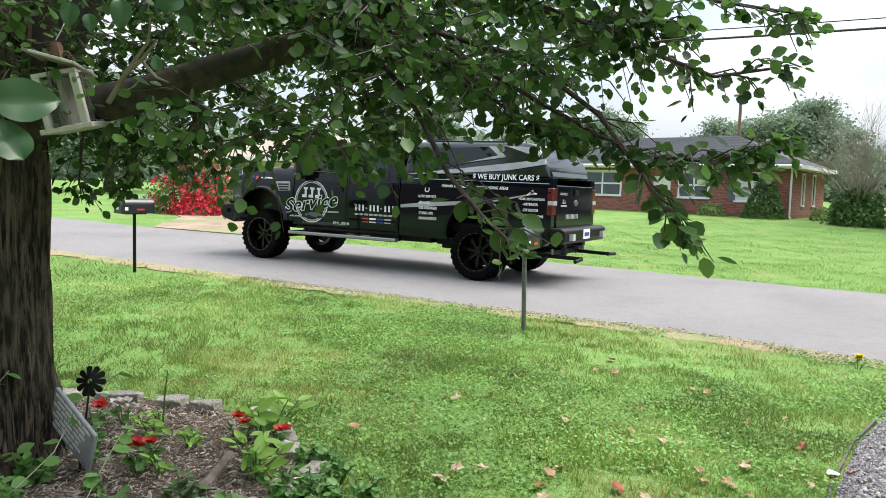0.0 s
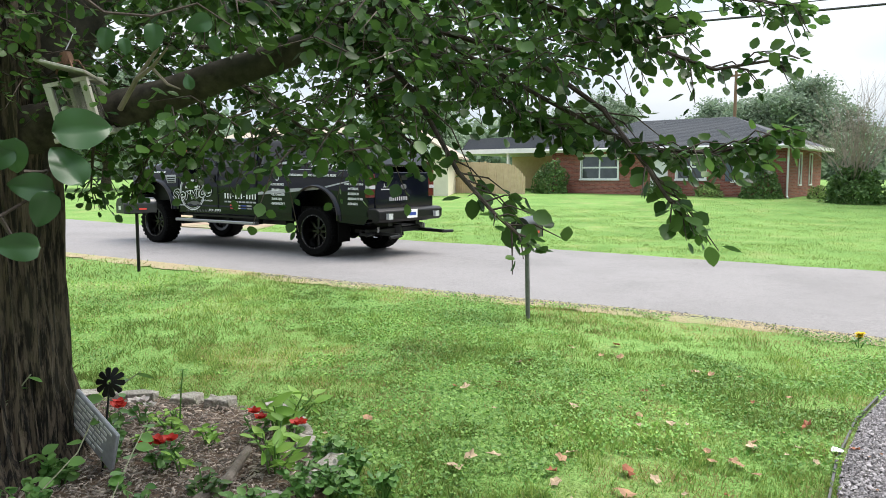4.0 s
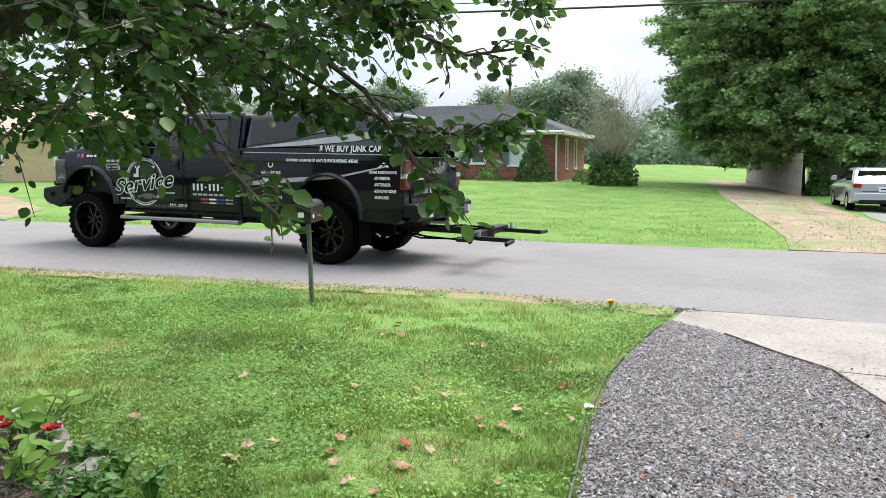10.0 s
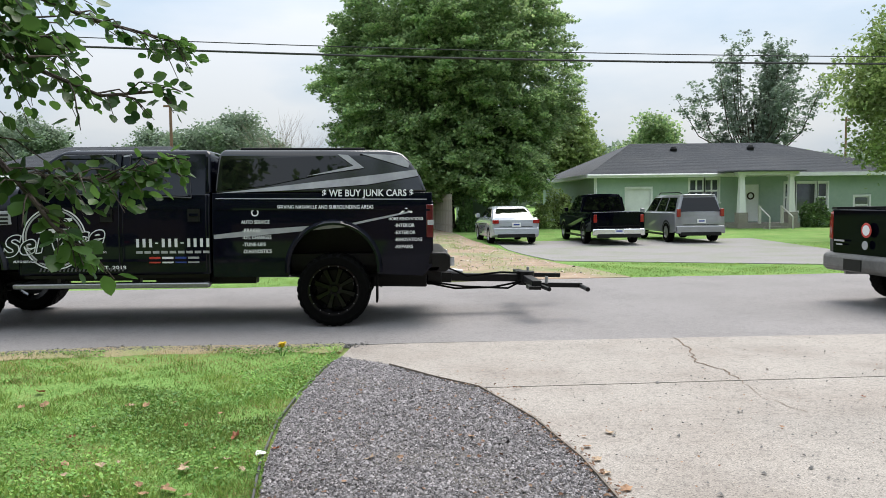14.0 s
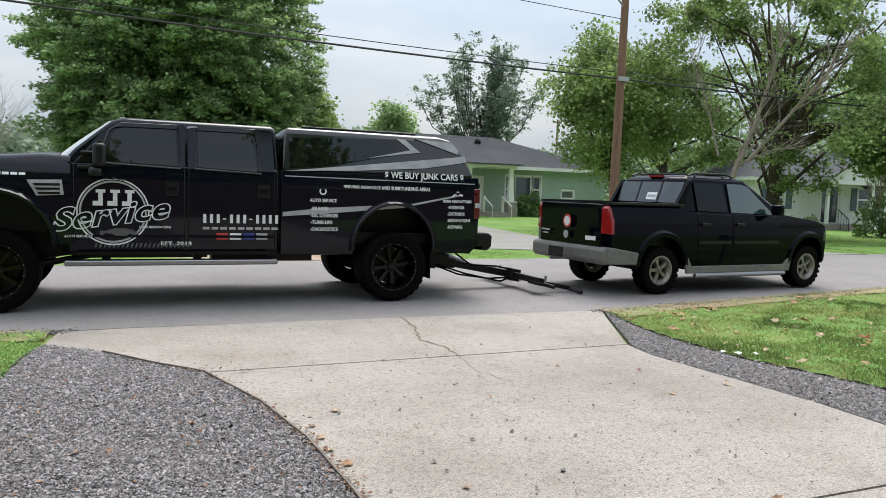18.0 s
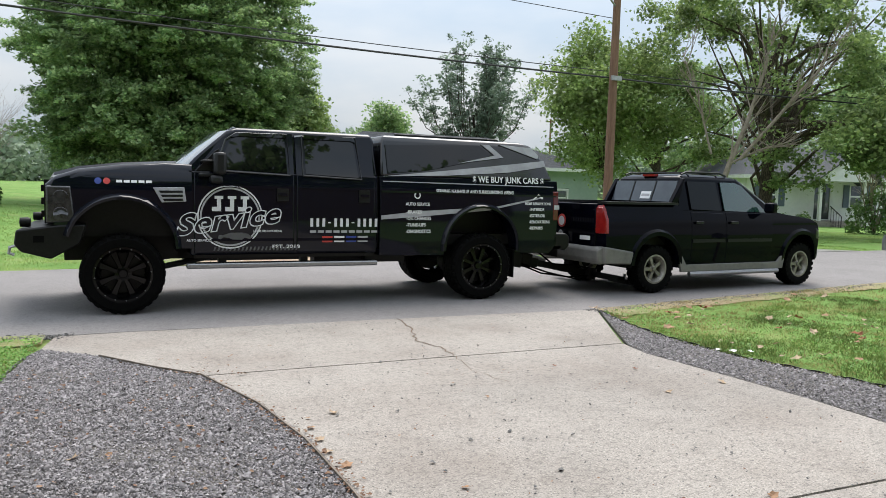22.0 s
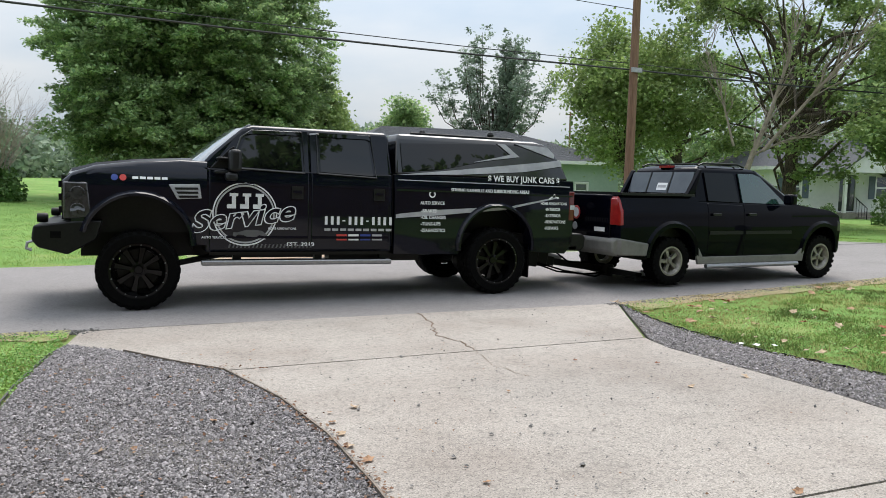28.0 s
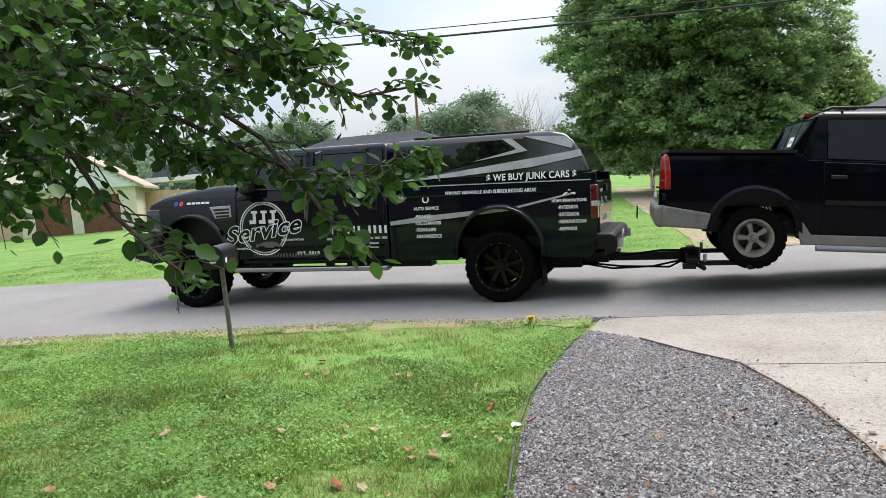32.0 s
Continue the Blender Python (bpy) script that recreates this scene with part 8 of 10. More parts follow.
    for key, pts in BRANCHES.items():
        rad = [0.010 * (1 - 0.75 * i / (len(pts) - 1)) + 0.002 for i in range(len(pts))]
        part("branch", tube(pts, rad, 7), M_TWIG, t)
        ln = sum((Vector(q) - Vector(p)).length for p, q in zip(pts, pts[1:]))
        low_tip = key in "BC"
        n = int(ln * (44 if key in "KLMNOPQ" else 34 if key not in "BCDE" else 17))
        for k in range(n):
            f = 0.06 + 0.94 * (k + r.random()) / n
            p = along(pts, f)
            fw = (along(pts, min(f + 0.05, 1)) - along(pts, max(f - 0.05, 0))).normalized()
            side = fw.cross(Vector((0, 0, 1))).normalized() * r.choice((-1, 1))
            reach = r.uniform(0.08, 0.34) * (1.0 - 0.5 * f)
            d = (fw * r.uniform(0.3, 1.0) + side * r.uniform(0.2, 1.0) + Vector((0, 0, r.uniform(-0.55, 0.3)))).normalized()
            leafy(p, p + d * reach, r.uniform(0.0, 0.02 if low_tip else 0.06), r.randint(4, 8) if not low_tip else r.randint(2, 4), 0.058 if low_tip else 0.045)
        for k in range(2 if low_tip else 4):
            d = (Vector(pts[-1]) - Vector(pts[-2])).normalized() + Vector((r.uniform(-0.5, 0.5), r.uniform(-0.5, 0.5), r.uniform(-0.5, 0.1)))
            leafy(Vector(pts[-1]), Vector(pts[-1]) + d.normalized() * r.uniform(0.05, 0.13), 0.02, 5, 0.042)
    # unseen leaves above the view, added to shade the trunk and inner crown
    for k in range(260):
        p = Vector((r.uniform(-5.8, -3.3), r.uniform(0.3, 3.0), r.uniform(2.75, 4.2)))
        d = Vector((r.uniform(-1, 1), r.uniform(-1, 1), r.uniform(-0.5, 0.4))).normalized()
        leafy(p, p + d * r.uniform(0.25, 0.5), 0.05, 10, 0.065)
    # leaf mass around and behind the limb, up to the trunk, fanned round the yard
    for k in range(2800):
        a, d = radians(r.uniform(25, 84)), r.uniform(2.4, 4.8)
        up = 0.035 + 0.25 * r.random()
        if up < 0.10 and (r.random() < 0.45 or a > radians(66)):
            continue
        if a < radians(46) and up < 0.06 + 0.0055 * (46 - math.degrees(a)):
            continue
        if a < radians(58) and up > 0.08 and r.random() < (0.42 if a < radians(43) else 0.1):
            continue
        if r.random() > 1.25 - 0.55 * (radians(84) - a):
            continue
        p = Vector((-d * math.sin(a), d * math.cos(a), 1.47 + d * up))
        if d < 3.75 and a > radians(47) and (up > 0.09 or a > radians(60)) and up < (0.30 if radians(60) < a < radians(71) else 0.22):
            continue
        q = Vector((r.uniform(-1, 1), r.uniform(-1, 1), r.uniform(-0.7, 0.3))).normalized()
        leafy(p, p + q * r.uniform(0.15, 0.38), 0.04, 10, 0.045)
    # the far side of the crown, behind the limb
    for k in range(300):
        a, d = radians(r.uniform(36, 80)), r.uniform(4.9, 6.4)
        up = r.uniform(0.09, 0.26)
        if a < radians(52) and up < 0.16:
            continue
        p = Vector((-d * math.sin(a), d * math.cos(a), 1.47 + d * up))
        q = Vector((r.uniform(-1, 1), r.uniform(-1, 1), r.uniform(-0.7, 0.3))).normalized()
        leafy(p, p + q * r.uniform(0.2, 0.5), 0.04, 11, 0.065)
    tw = part("twig_work", twig_bm, M_TWIG, t)
    tw["kind"] = "stuff"
    v, f = plain_leaf()
    places, dirs = np.array([tuple(p) for p in places]), np.array([tuple(d) for d in dirs])
    keep = np.linalg.norm(places - np.array([0, 0, 1.47]), axis=1) > 1.25
    places, dirs, sizes = places[keep], dirs[keep], np.array(sizes)[keep]
    ob = scatter("foliage", v, f, places, sizes, aim(dirs, rng.normal(0, 0.7, len(dirs))), M_LEAF_NEAR)
    ob.parent = t
    ob["kind"] = "stuff"
    v, f = round_leaf()
    # a loose spray of round leaves close to the camera
    part("branch", tube([(-1.25, 0.32, 1.41), (-1.23, 0.38, 1.43), (-1.22, 0.41, 1.43), (-1.21, 0.44, 1.45), (-1.2, 0.46, 1.48), (-1.19, 0.48, 1.52)], [0.0036, 0.0032, 0.0028, 0.0023, 0.0019, 0.0015], 6), M_TWIG, t, "thin leafy shoot")
    part("branch", tube([(-1.22, 0.41, 1.43), (-1.22, 0.42, 1.41), (-1.21, 0.43, 1.38)], [0.0036, 0.0028, 0.0019], 6), M_TWIG, t, "thin leafy shoot")
    part("branch", tube([(-1.21, 0.44, 1.49), (-1.2, 0.46, 1.49), (-1.19, 0.49, 1.5)], [0.0036, 0.0028, 0.0019], 6), M_TWIG, t, "thin leafy shoot")
    part("branch", tube([(-1.52, 0.6, 1.86), (-1.47, 0.7, 1.78), (-1.43, 0.77, 1.78), (-1.39, 0.84, 1.81), (-1.35, 0.89, 1.77)], [0.0036, 0.0031, 0.0026, 0.0021, 0.0016], 6), M_TWIG, t, "thin leafy shoot")
    near_leaf = ((-1.2, 0.4, 1.51, 200, 0.055), (-1.19, 0.42, 1.51, 265, 0.051), (-1.16, 0.5, 1.55, 8, 0.08), (-1.17, 0.48, 1.5, 120, 0.068), (-1.19, 0.44, 1.47, 170, 0.057), (-1.18, 0.45, 1.44, 250, 0.053), (-1.22, 0.36, 1.42, 150, 0.047), (-1.19, 0.42, 1.39, 175, 0.055), (-1.45, 0.69, 1.73, 262, 0.043), (-1.44, 0.72, 1.72, 275, 0.032), (-1.41, 0.76, 1.74, 268, 0.051), (-1.35, 0.85, 1.73, 300, 0.035), (-1.37, 0.83, 1.77, 200, 0.051), (-1.38, 0.81, 1.66, 100, 0.03))
    for x, y, z, ang, size in near_leaf:
        out = Vector((-x, -y, 0.0)).normalized()
        side = out.cross(Vector((0, 0, 1)))
        yy = (side * -math.cos(radians(ang)) + Vector((0, 0, 1)) * math.sin(radians(ang)) + out * r.uniform(-0.3, 0.3)).normalized()
        zz = (out + Vector((0, 0, 0.05)) + side * r.uniform(-0.35, 0.35)).normalized()
        xx = yy.cross(zz).normalized()
        turn = np.array([list(Matrix((xx, yy, xx.cross(yy))).transposed().row[i]) for i in range(3)])[None]
        lv, lf_faces = curled_leaf(r.uniform(0.1, 0.4), r.uniform(0, 6))
        at = Vector((x, y, z)) - yy * size * 0.5
        lf = scatter("leaf", lv, lf_faces, np.array([tuple(at)]), [size], turn, M_LEAF_SHOOT)
        for poly in lf.data.polygons:
            poly.use_smooth = True
        lf.parent = t
    return t


pear_tree()


M_FEEDER_PANE = mat("dusty_glass_pane", (0.14, 0.145, 0.13), (0.2, 0.2, 0.18), 9, 0.2, alpha=0.22)


def feeder():
    """Pale cedar lantern feeder with a sloping lid and a small carved top, hung from the limb."""
    tip = Vector((-0.91, 0.415, 0))
    m = Matrix.Translation((-3.415, 1.64, 1.655)) @ Matrix.Rotation(radians(-13), 4, tip) @ Matrix.Rotation(radians(40), 4, "Z") @ Matrix.Diagonal((0.84, 0.84, 0.9, 1))
    slip = Matrix.Rotation(radians(-40), 4, "Z") @ Matrix.Rotation(radians(26), 4, tip) @ Matrix.Rotation(radians(40), 4, "Z")
    t = thing("bird_feeder", m, "weathered wooden lantern bird feeder hanging from the limb", "bird feeder")
    part("tray", boxes((-0.13, 0.13, -0.13, 0.13, 0, 0.025)), M_CEDAR, t, bevel=0.004)
    for sx in (-1, 1):
        for sy in (-1, 1):
            part("post", boxes((sx * 0.092 - 0.017, sx * 0.092 + 0.017, sy * 0.092 - 0.017, sy * 0.092 + 0.017, 0.026, 0.26)), M_CEDAR, t)
    for sx in (-1, 1):
        part("pane", boxes((sx * 0.095 - 0.002, sx * 0.095 + 0.002, -0.082, 0.082, 0.03, 0.25)), M_FEEDER_PANE, t)
        part("pane", boxes((-0.082, 0.082, sx * 0.095 - 0.002, sx * 0.095 + 0.002, 0.03, 0.25)), M_FEEDER_PANE, t)
    part("divider", boxes((-0.012, 0.012, -0.07, 0.07, 0.03, 0.25)), M_CEDAR, t)
    part("top_frame", boxes((-0.11, 0.11, -0.11, 0.11, 0.261, 0.28)), M_CEDAR, t)
    lid = boxes((-0.13, 0.13, -0.14, 0.14, 0, 0.014))
    part("lid", moved(lid, Matrix.Translation((0, 0, 0.315)) @ slip), M_CEDAR, t, bevel=0.003)
    part("knob", moved(lathe([(0, 0), (0.025, 0.0), (0.032, 0.03), (0.028, 0.055), (0, 0.065)], 14, axis="z"), Matrix.Translation((0, 0, 0.36))), M_POLE, t, "small carved wooden finial")
    for a in range(4):
        c, s = math.cos(a * 1.57 + 0.6), math.sin(a * 1.57 + 0.6)
        part("wire_leg", tube([(0.01 * c, 0.01 * s, 0.375), (0.05 * c, 0.05 * s, 0.37), (0.07 * c, 0.07 * s, 0.32)], 0.006, 5), M_POLE, t)
    part("hanger", tube([(0, 0, 0.42), (0.03, 0.05, 0.48), (0.05, 0.09, 0.53)], 0.003, 5), M_STEEL, t)


feeder()


M_BOX = mat("black_enamelled_sheet", (0.012, 0.0125, 0.014), (0.02, 0.02, 0.022), 14, 0.3, spec=0.6)
M_POST = mat("dull_weathered_steel", (0.1, 0.105, 0.1), (0.17, 0.175, 0.165), 20, 0.5, metal=0.4)


def mailbox(name, x, y, label, yaw, length=0.46, width=0.17, shell=None, post_h=0.82, lean=0.0, post_mat=None):
    z = float(gz(x, y))
    t = thing(name, Matrix.Translation((x, y, z)) @ Matrix.Rotation(radians(yaw), 4, "Z") @ Matrix.Rotation(radians(lean), 4, "Y"), label, "mailbox", "roadside mailboxes")
    sm = shell or M_BOX
    part("post", tube([(0, 0, -0.1), (0, 0, post_h)], 0.024, 10), post_mat or M_STEEL, t)
    part("bracket", boxes((-0.06, 0.06, -0.16, 0.16, post_h, post_h + 0.015)), M_BLACK_MATT, t)
    h = length / 2
    out = [(-width / 2, 0), (width / 2, 0), (width / 2, 0.12)] + [(width / 2 * math.cos(radians(a)), 0.12 + width / 2 * math.sin(radians(a))) for a in range(15, 180, 15)] + [(-width / 2, 0.12)]
    part("shell", loft([[(px, -h, post_h + 0.016 + pz) for px, pz in out], [(px, h, post_h + 0.016 + pz) for px, pz in out]]), sm, t)
    d = part("door", loft([[(px * 1.05, h + 0.001, post_h + 0.012 + pz * 1.03) for px, pz in out], [(px * 1.05, h + 0.014, post_h + 0.012 + pz * 1.03) for px, pz in out]]), sm, t)
    part("latch", boxes((-0.02, 0.02, h + 0.015, h + 0.04, post_h + 0.2, post_h + 0.215)), M_STEEL, d)
    part("rim_band", loft([[(px * 1.03, -h - 0.008, post_h + 0.014 + pz * 1.02) for px, pz in out], [(px * 1.03, -h + 0.012, post_h + 0.014 + pz * 1.02) for px, pz in out]]), sm, t)
    part("flag", boxes((width / 2 + 0.004, width / 2 + 0.009, -0.02, 0.1, post_h + 0.06, post_h + 0.085)), M_RED_CARD if shell is None else sm, t)
    part("number_bar", boxes((width / 2 + 0.003, width / 2 + 0.005, -h + 0.05, -h + 0.10, post_h + 0.06, post_h + 0.11)), M_WHITE_VINYL, t)
    part("number_bar", boxes((-0.03, 0.03, -h - 0.011, -h - 0.009, post_h + 0.07, post_h + 0.12)), M_WHITE_VINYL, t)
    return t


mailbox("mailbox", -4.16, 6.56, "black metal mailbox on a thin steel post", 15, 0.47, 0.2, lean=-1.5, post_mat=M_POST)
mailbox("mailbox", -10.52, 5.85, "black metal mailbox on a dark post", 0, 0.5, 0.2, post_h=0.86, post_mat=M_BLACK_MATT)
mailbox("mailbox", 10.48, 7.2, "galvanised grey mailbox on a rusty leaning post", 62, 0.52, 0.2, shell=M_STEEL, post_h=0.72, lean=3.0, post_mat=M_RUST)


M_OLD_LOG = mat("old_grey_wood", (0.11, 0.09, 0.07), (0.24, 0.2, 0.165), 9, 0.95, bump=0.6)


def flower_bed():
    out = [(-4.85, 2.15), (-4.5, 2.5), (-4.1, 2.68), (-3.6, 2.84), (-3.3, 2.72), (-2.85, 2.5), (-2.6, 2.3), (-2.5, 1.9), (-2.6, 1.3), (-3.0, 0.7), (-3.6, 0.5), (-4.6, 0.6), (-5.0, 1.4)]
    b = sheet("flower_bed", out, 0.03, M_SOIL, 0.06, 0.25, 0.03)
    tagged(b, "mulched flower bed round the tree", "flower bed", kind="structure")
    # mulch chips
    r = np.random.default_rng(8)
    n = 22000
    p = np.stack([r.uniform(-5, -2.5, n), r.uniform(0.5, 2.85, n)], 1)
    p = p[inside(p, out)]
    z = gz(p[:, 0], p[:, 1]) + 0.04 + r.uniform(0, 0.02, len(p))
    chip = np.array([(-0.5, -0.12, 0), (0.5, -0.1, 0.02), (0.45, 0.12, 0), (-0.5, 0.1, 0.03), (-0.45, -0.1, 0.12), (0.5, -0.08, 0.1), (0.4, 0.1, 0.12), (-0.48, 0.09, 0.1)])
    ob = scatter("mulch", chip, [(4, 5, 6, 7), (0, 1, 5, 4), (2, 3, 7, 6), (1, 2, 6, 5), (3, 0, 4, 7)], np.column_stack([p, z]), r.gamma(2.5, 0.0065, len(p)) + 0.007, turns(len(p), 0.5), M_MULCH)
    tagged(ob, "brown shredded bark mulch", "mulch", kind="stuff")
    # edging stones
    rr = random.Random(4)
    stones = [(-4.78, 2.2, 40, 0.2), (-4.52, 2.4, 38, 0.3), (-4.22, 2.58, 30, 0.22), (-4.0, 2.68, 24, 0.2), (-3.62, 2.82, 10, 0.22), (-3.32, 2.72, -28, 0.24), (-3.16, 2.62, -34, 0.2), (-3.04, 2.52, -48, 0.18), (-2.74, 2.42, -64, 0.2), (-2.66, 2.24, -72, 0.17), (-2.62, 1.95, -84, 0.2), (-2.6, 1.72, -95, 0.22), (-2.72, 1.5, -100, 0.2)]
    for k, (x, y, yaw, ln) in enumerate(stones):
        bm = boxes((-ln * 0.44, ln * 0.44, -0.045, 0.045, -0.03, 0.075))
        bmesh.ops.subdivide_edges(bm, edges=bm.edges[:], cuts=2, use_grid_fill=True)
        for v in bm.verts:
            v.co += Vector((rr.uniform(-0.012, 0.012), rr.uniform(-0.012, 0.012), rr.uniform(-0.01, 0.014) - 0.25 * abs(v.co.x) * abs(v.co.x)))
        s = solo("edging_stone", bm, M_PAVER, "pale weathered edging block beside the flower bed", "edging stone", "bed edging stones", bevel=0.012)
        s.matrix_world = Matrix.Translation((x, y, float(gz(x, y)) + 0.02)) @ Matrix.Rotation(radians(yaw), 4, "Z") @ Matrix.Rotation(rr.uniform(-0.12, 0.12), 4, "X")
    lg = solo("garden_log", tube([(-3.2, 2.28, 0.09), (-2.98, 2.0, 0.085), (-2.86, 1.7, 0.08), (-2.8, 1.4, 0.075)], [0.022, 0.026, 0.026, 0.022], 9), M_OLD_LOG, "grey weathered log lying in the flower bed", "log")


def inside(p, poly):
    """Which of the points p (n, 2) lie in a polygon."""
    x, y = p[:, 0], p[:, 1]
    res = np.zeros(len(p), bool)
    j = len(poly) - 1
    for i in range(len(poly)):
        xi, yi, xj, yj = *poly[i], *poly[j]
        hit = ((yi > y) != (yj > y)) & (x < (xj - xi) * (y - yi) / (yj - yi + 1e-12) + xi)
        res ^= hit
        j = i
    return res


flower_bed()


def bed_plant(x, y, h, n, size, leaf, label, flowers=0, petal=None, seed=1, name="bedding_plant"):
    """Stems with broad leaves and a few blooms."""
    z = float(gz(x, y)) + 0.03
    t = thing(name, Matrix.Translation((x, y, z)), label, "plant")
    r = random.Random(seed)
    v, f = round_leaf()
    v = v * np.array([0.62 if leaf is M_LEAF_LIGHT2 else 0.9, 1.12 if leaf is M_LEAF_LIGHT2 else 1, 1])
    bm = bmesh.new()
    places, dirs, sizes = [], [], []
    for k in range(n):
        a, q = r.uniform(0, 6.283), r.uniform(0.05, 0.75) * h
        top = Vector((q * math.cos(a), q * math.sin(a), h * r.uniform(0.45, 1.0)))
        tube([(0.25 * top.x, 0.25 * top.y, -0.02), (0.6 * top.x, 0.6 * top.y, top.z * 0.6), top], [0.006, 0.005, 0.003], 5, bm, cap=False)
        for j in range(5):
            b = r.uniform(0, 6.283)
            places.append(tuple(top * (1 - 0.13 * j)))
            dirs.append((math.cos(b), math.sin(b), r.uniform(-0.5, 0.6)))
            sizes.append(size * r.uniform(0.6, 1.2))
    stems = part("stem", bm, M_LEAF_IVY, t)
    stems["kind"] = "stuff"
    lf = scatter("foliage", v, f, np.array(places), sizes, aim(np.array(dirs), rng.normal(0, 0.4, len(dirs))), leaf)
    lf.parent = t
    for k in range(flowers):
        a, q = r.uniform(0, 6.283), r.uniform(0, 0.4) * h
        c = np.array([q * math.cos(a), q * math.sin(a), h * r.uniform(0.7, 1.1)])
        ds = np.array([(math.cos(i * 0.785), math.sin(i * 0.785), 0.35 + 0.3 * (i % 2)) for i in range(8)])
        fl = scatter("bloom", v, f, np.repeat(c[None], 8, 0), [0.045] * 8, aim(ds, rng.normal(0, 0.2, 8)), petal or M_PETAL_RED)
        fl.parent = t
    return t


bed_plant(-3.3, 2.58, 0.27, 9, 0.1, M_LEAF_LIGHT2, "bright green broad-leaved hydrangea shoot", seed=1)
bed_plant(-2.95, 2.25, 0.22, 8, 0.09, M_LEAF_LIGHT2, "leafy green plant with scalloped leaves", seed=2)
bed_plant(-3.35, 2.45, 0.16, 3, 0.05, M_LEAF_IVY, "red geranium in the flower bed", 2, seed=3)
bed_plant(-3.15, 2.55, 0.14, 3, 0.05, M_LEAF_IVY, "red geranium by the edging stones", 2, seed=4)
bed_plant(-3.42, 1.92, 0.17, 5, 0.05, M_LEAF_IVY, "red geranium in the flower bed", 4, seed=5)
bed_plant(-4.0, 2.0, 0.2, 4, 0.05, M_LEAF_IVY, "red flower beside the slate plaque", 3, seed=6)
bed_plant(-4.05, 2.2, 0.16, 3, 0.05, M_LEAF_IVY, "pale pink flower in the flower bed", 3, M_PETAL_PALE, seed=7)
bed_plant(-3.75, 2.15, 0.14, 3, 0.07, M_LEAF_LIGHT2, "young green sprout in the mulch", seed=8)
bed_plant(-4.0, 1.6, 0.18, 5, 0.06, M_LEAF_IVY, "ivy at the foot of the tree", seed=9)
bed_plant(-3.6, 1.5, 0.2, 6, 0.07, M_LEAF_IVY, "ivy at the foot of the tree", seed=10)
bed_plant(-2.95, 1.85, 0.14, 8, 0.055, M_LEAF_BUSH, "low dark green ground cover", seed=11)
for k in range(15):
    q = random.Random(k + 90)
    bed_plant(-2.65 + q.uniform(-0.25, 0.28) + 0.015 * k, 2.62 - 0.07 * k + q.uniform(-0.12, 0.1), 0.13, 10, 0.045, M_LEAF_IVY, "dense green ground cover along the edging", seed=100 + k, name="ground_cover")


for k in range(14):
    q = random.Random(k + 300)
    bed_plant(q.uniform(-4.1, -2.9), q.uniform(1.0, 1.95), q.uniform(0.1, 0.2), 6, q.uniform(0.035, 0.06), M_LEAF_IVY, "trailing green ivy among the mulch", seed=200 + k, name="ivy")
for k in range(9):
    q = random.Random(k + 340)
    bed_plant(q.uniform(-4.2, -3.0), q.uniform(1.95, 2.5), q.uniform(0.06, 0.12), 3, 0.045, M_LEAF_LIGHT2, "young green sprout in the mulch", seed=230 + k)


def vine(pts, label, seed):
    """A long pale trailing stem with spaced leaves."""
    t = thing("vine", Matrix(), label, "vine")
    part("stem", tube(pts, 0.0032, 6), M_VINE, t)
    r = random.Random(seed)
    v, f = round_leaf()
    for k in range(9):
        q = along(pts, 0.12 + 0.85 * k / 8)
        d = np.array([(r.uniform(-1, 1), r.uniform(-1, 1), r.uniform(-0.6, 0.4))])
        lf = scatter("leaf", v, f, np.array([tuple(q)]), [r.uniform(0.06, 0.09)], aim(d, np.array([r.uniform(-0.6, 0.6)])), M_LEAF_IVY)
        lf.parent = t


M_VINE = mat("pale_green_stem", (0.25, 0.27, 0.16), (0.36, 0.37, 0.24), 12, 0.7)
vine([(-3.62, 1.0, 0.05), (-3.72, 1.22, 0.2), (-3.78, 1.36, 0.42), (-3.76, 1.48, 0.56)], "trailing vine climbing the tree foot", 1)
vine([(-3.2, 1.05, 0.08), (-3.42, 1.35, 0.12), (-3.55, 1.58, 0.2), (-3.7, 1.78, 0.38), (-3.62, 1.95, 0.5)], "trailing vine arching over the mulch", 2)
vine([(-2.9, 1.2, 0.07), (-3.1, 1.5, 0.12), (-3.3, 1.7, 0.2), (-3.42, 1.86, 0.3)], "trailing vine arching over the mulch", 3)


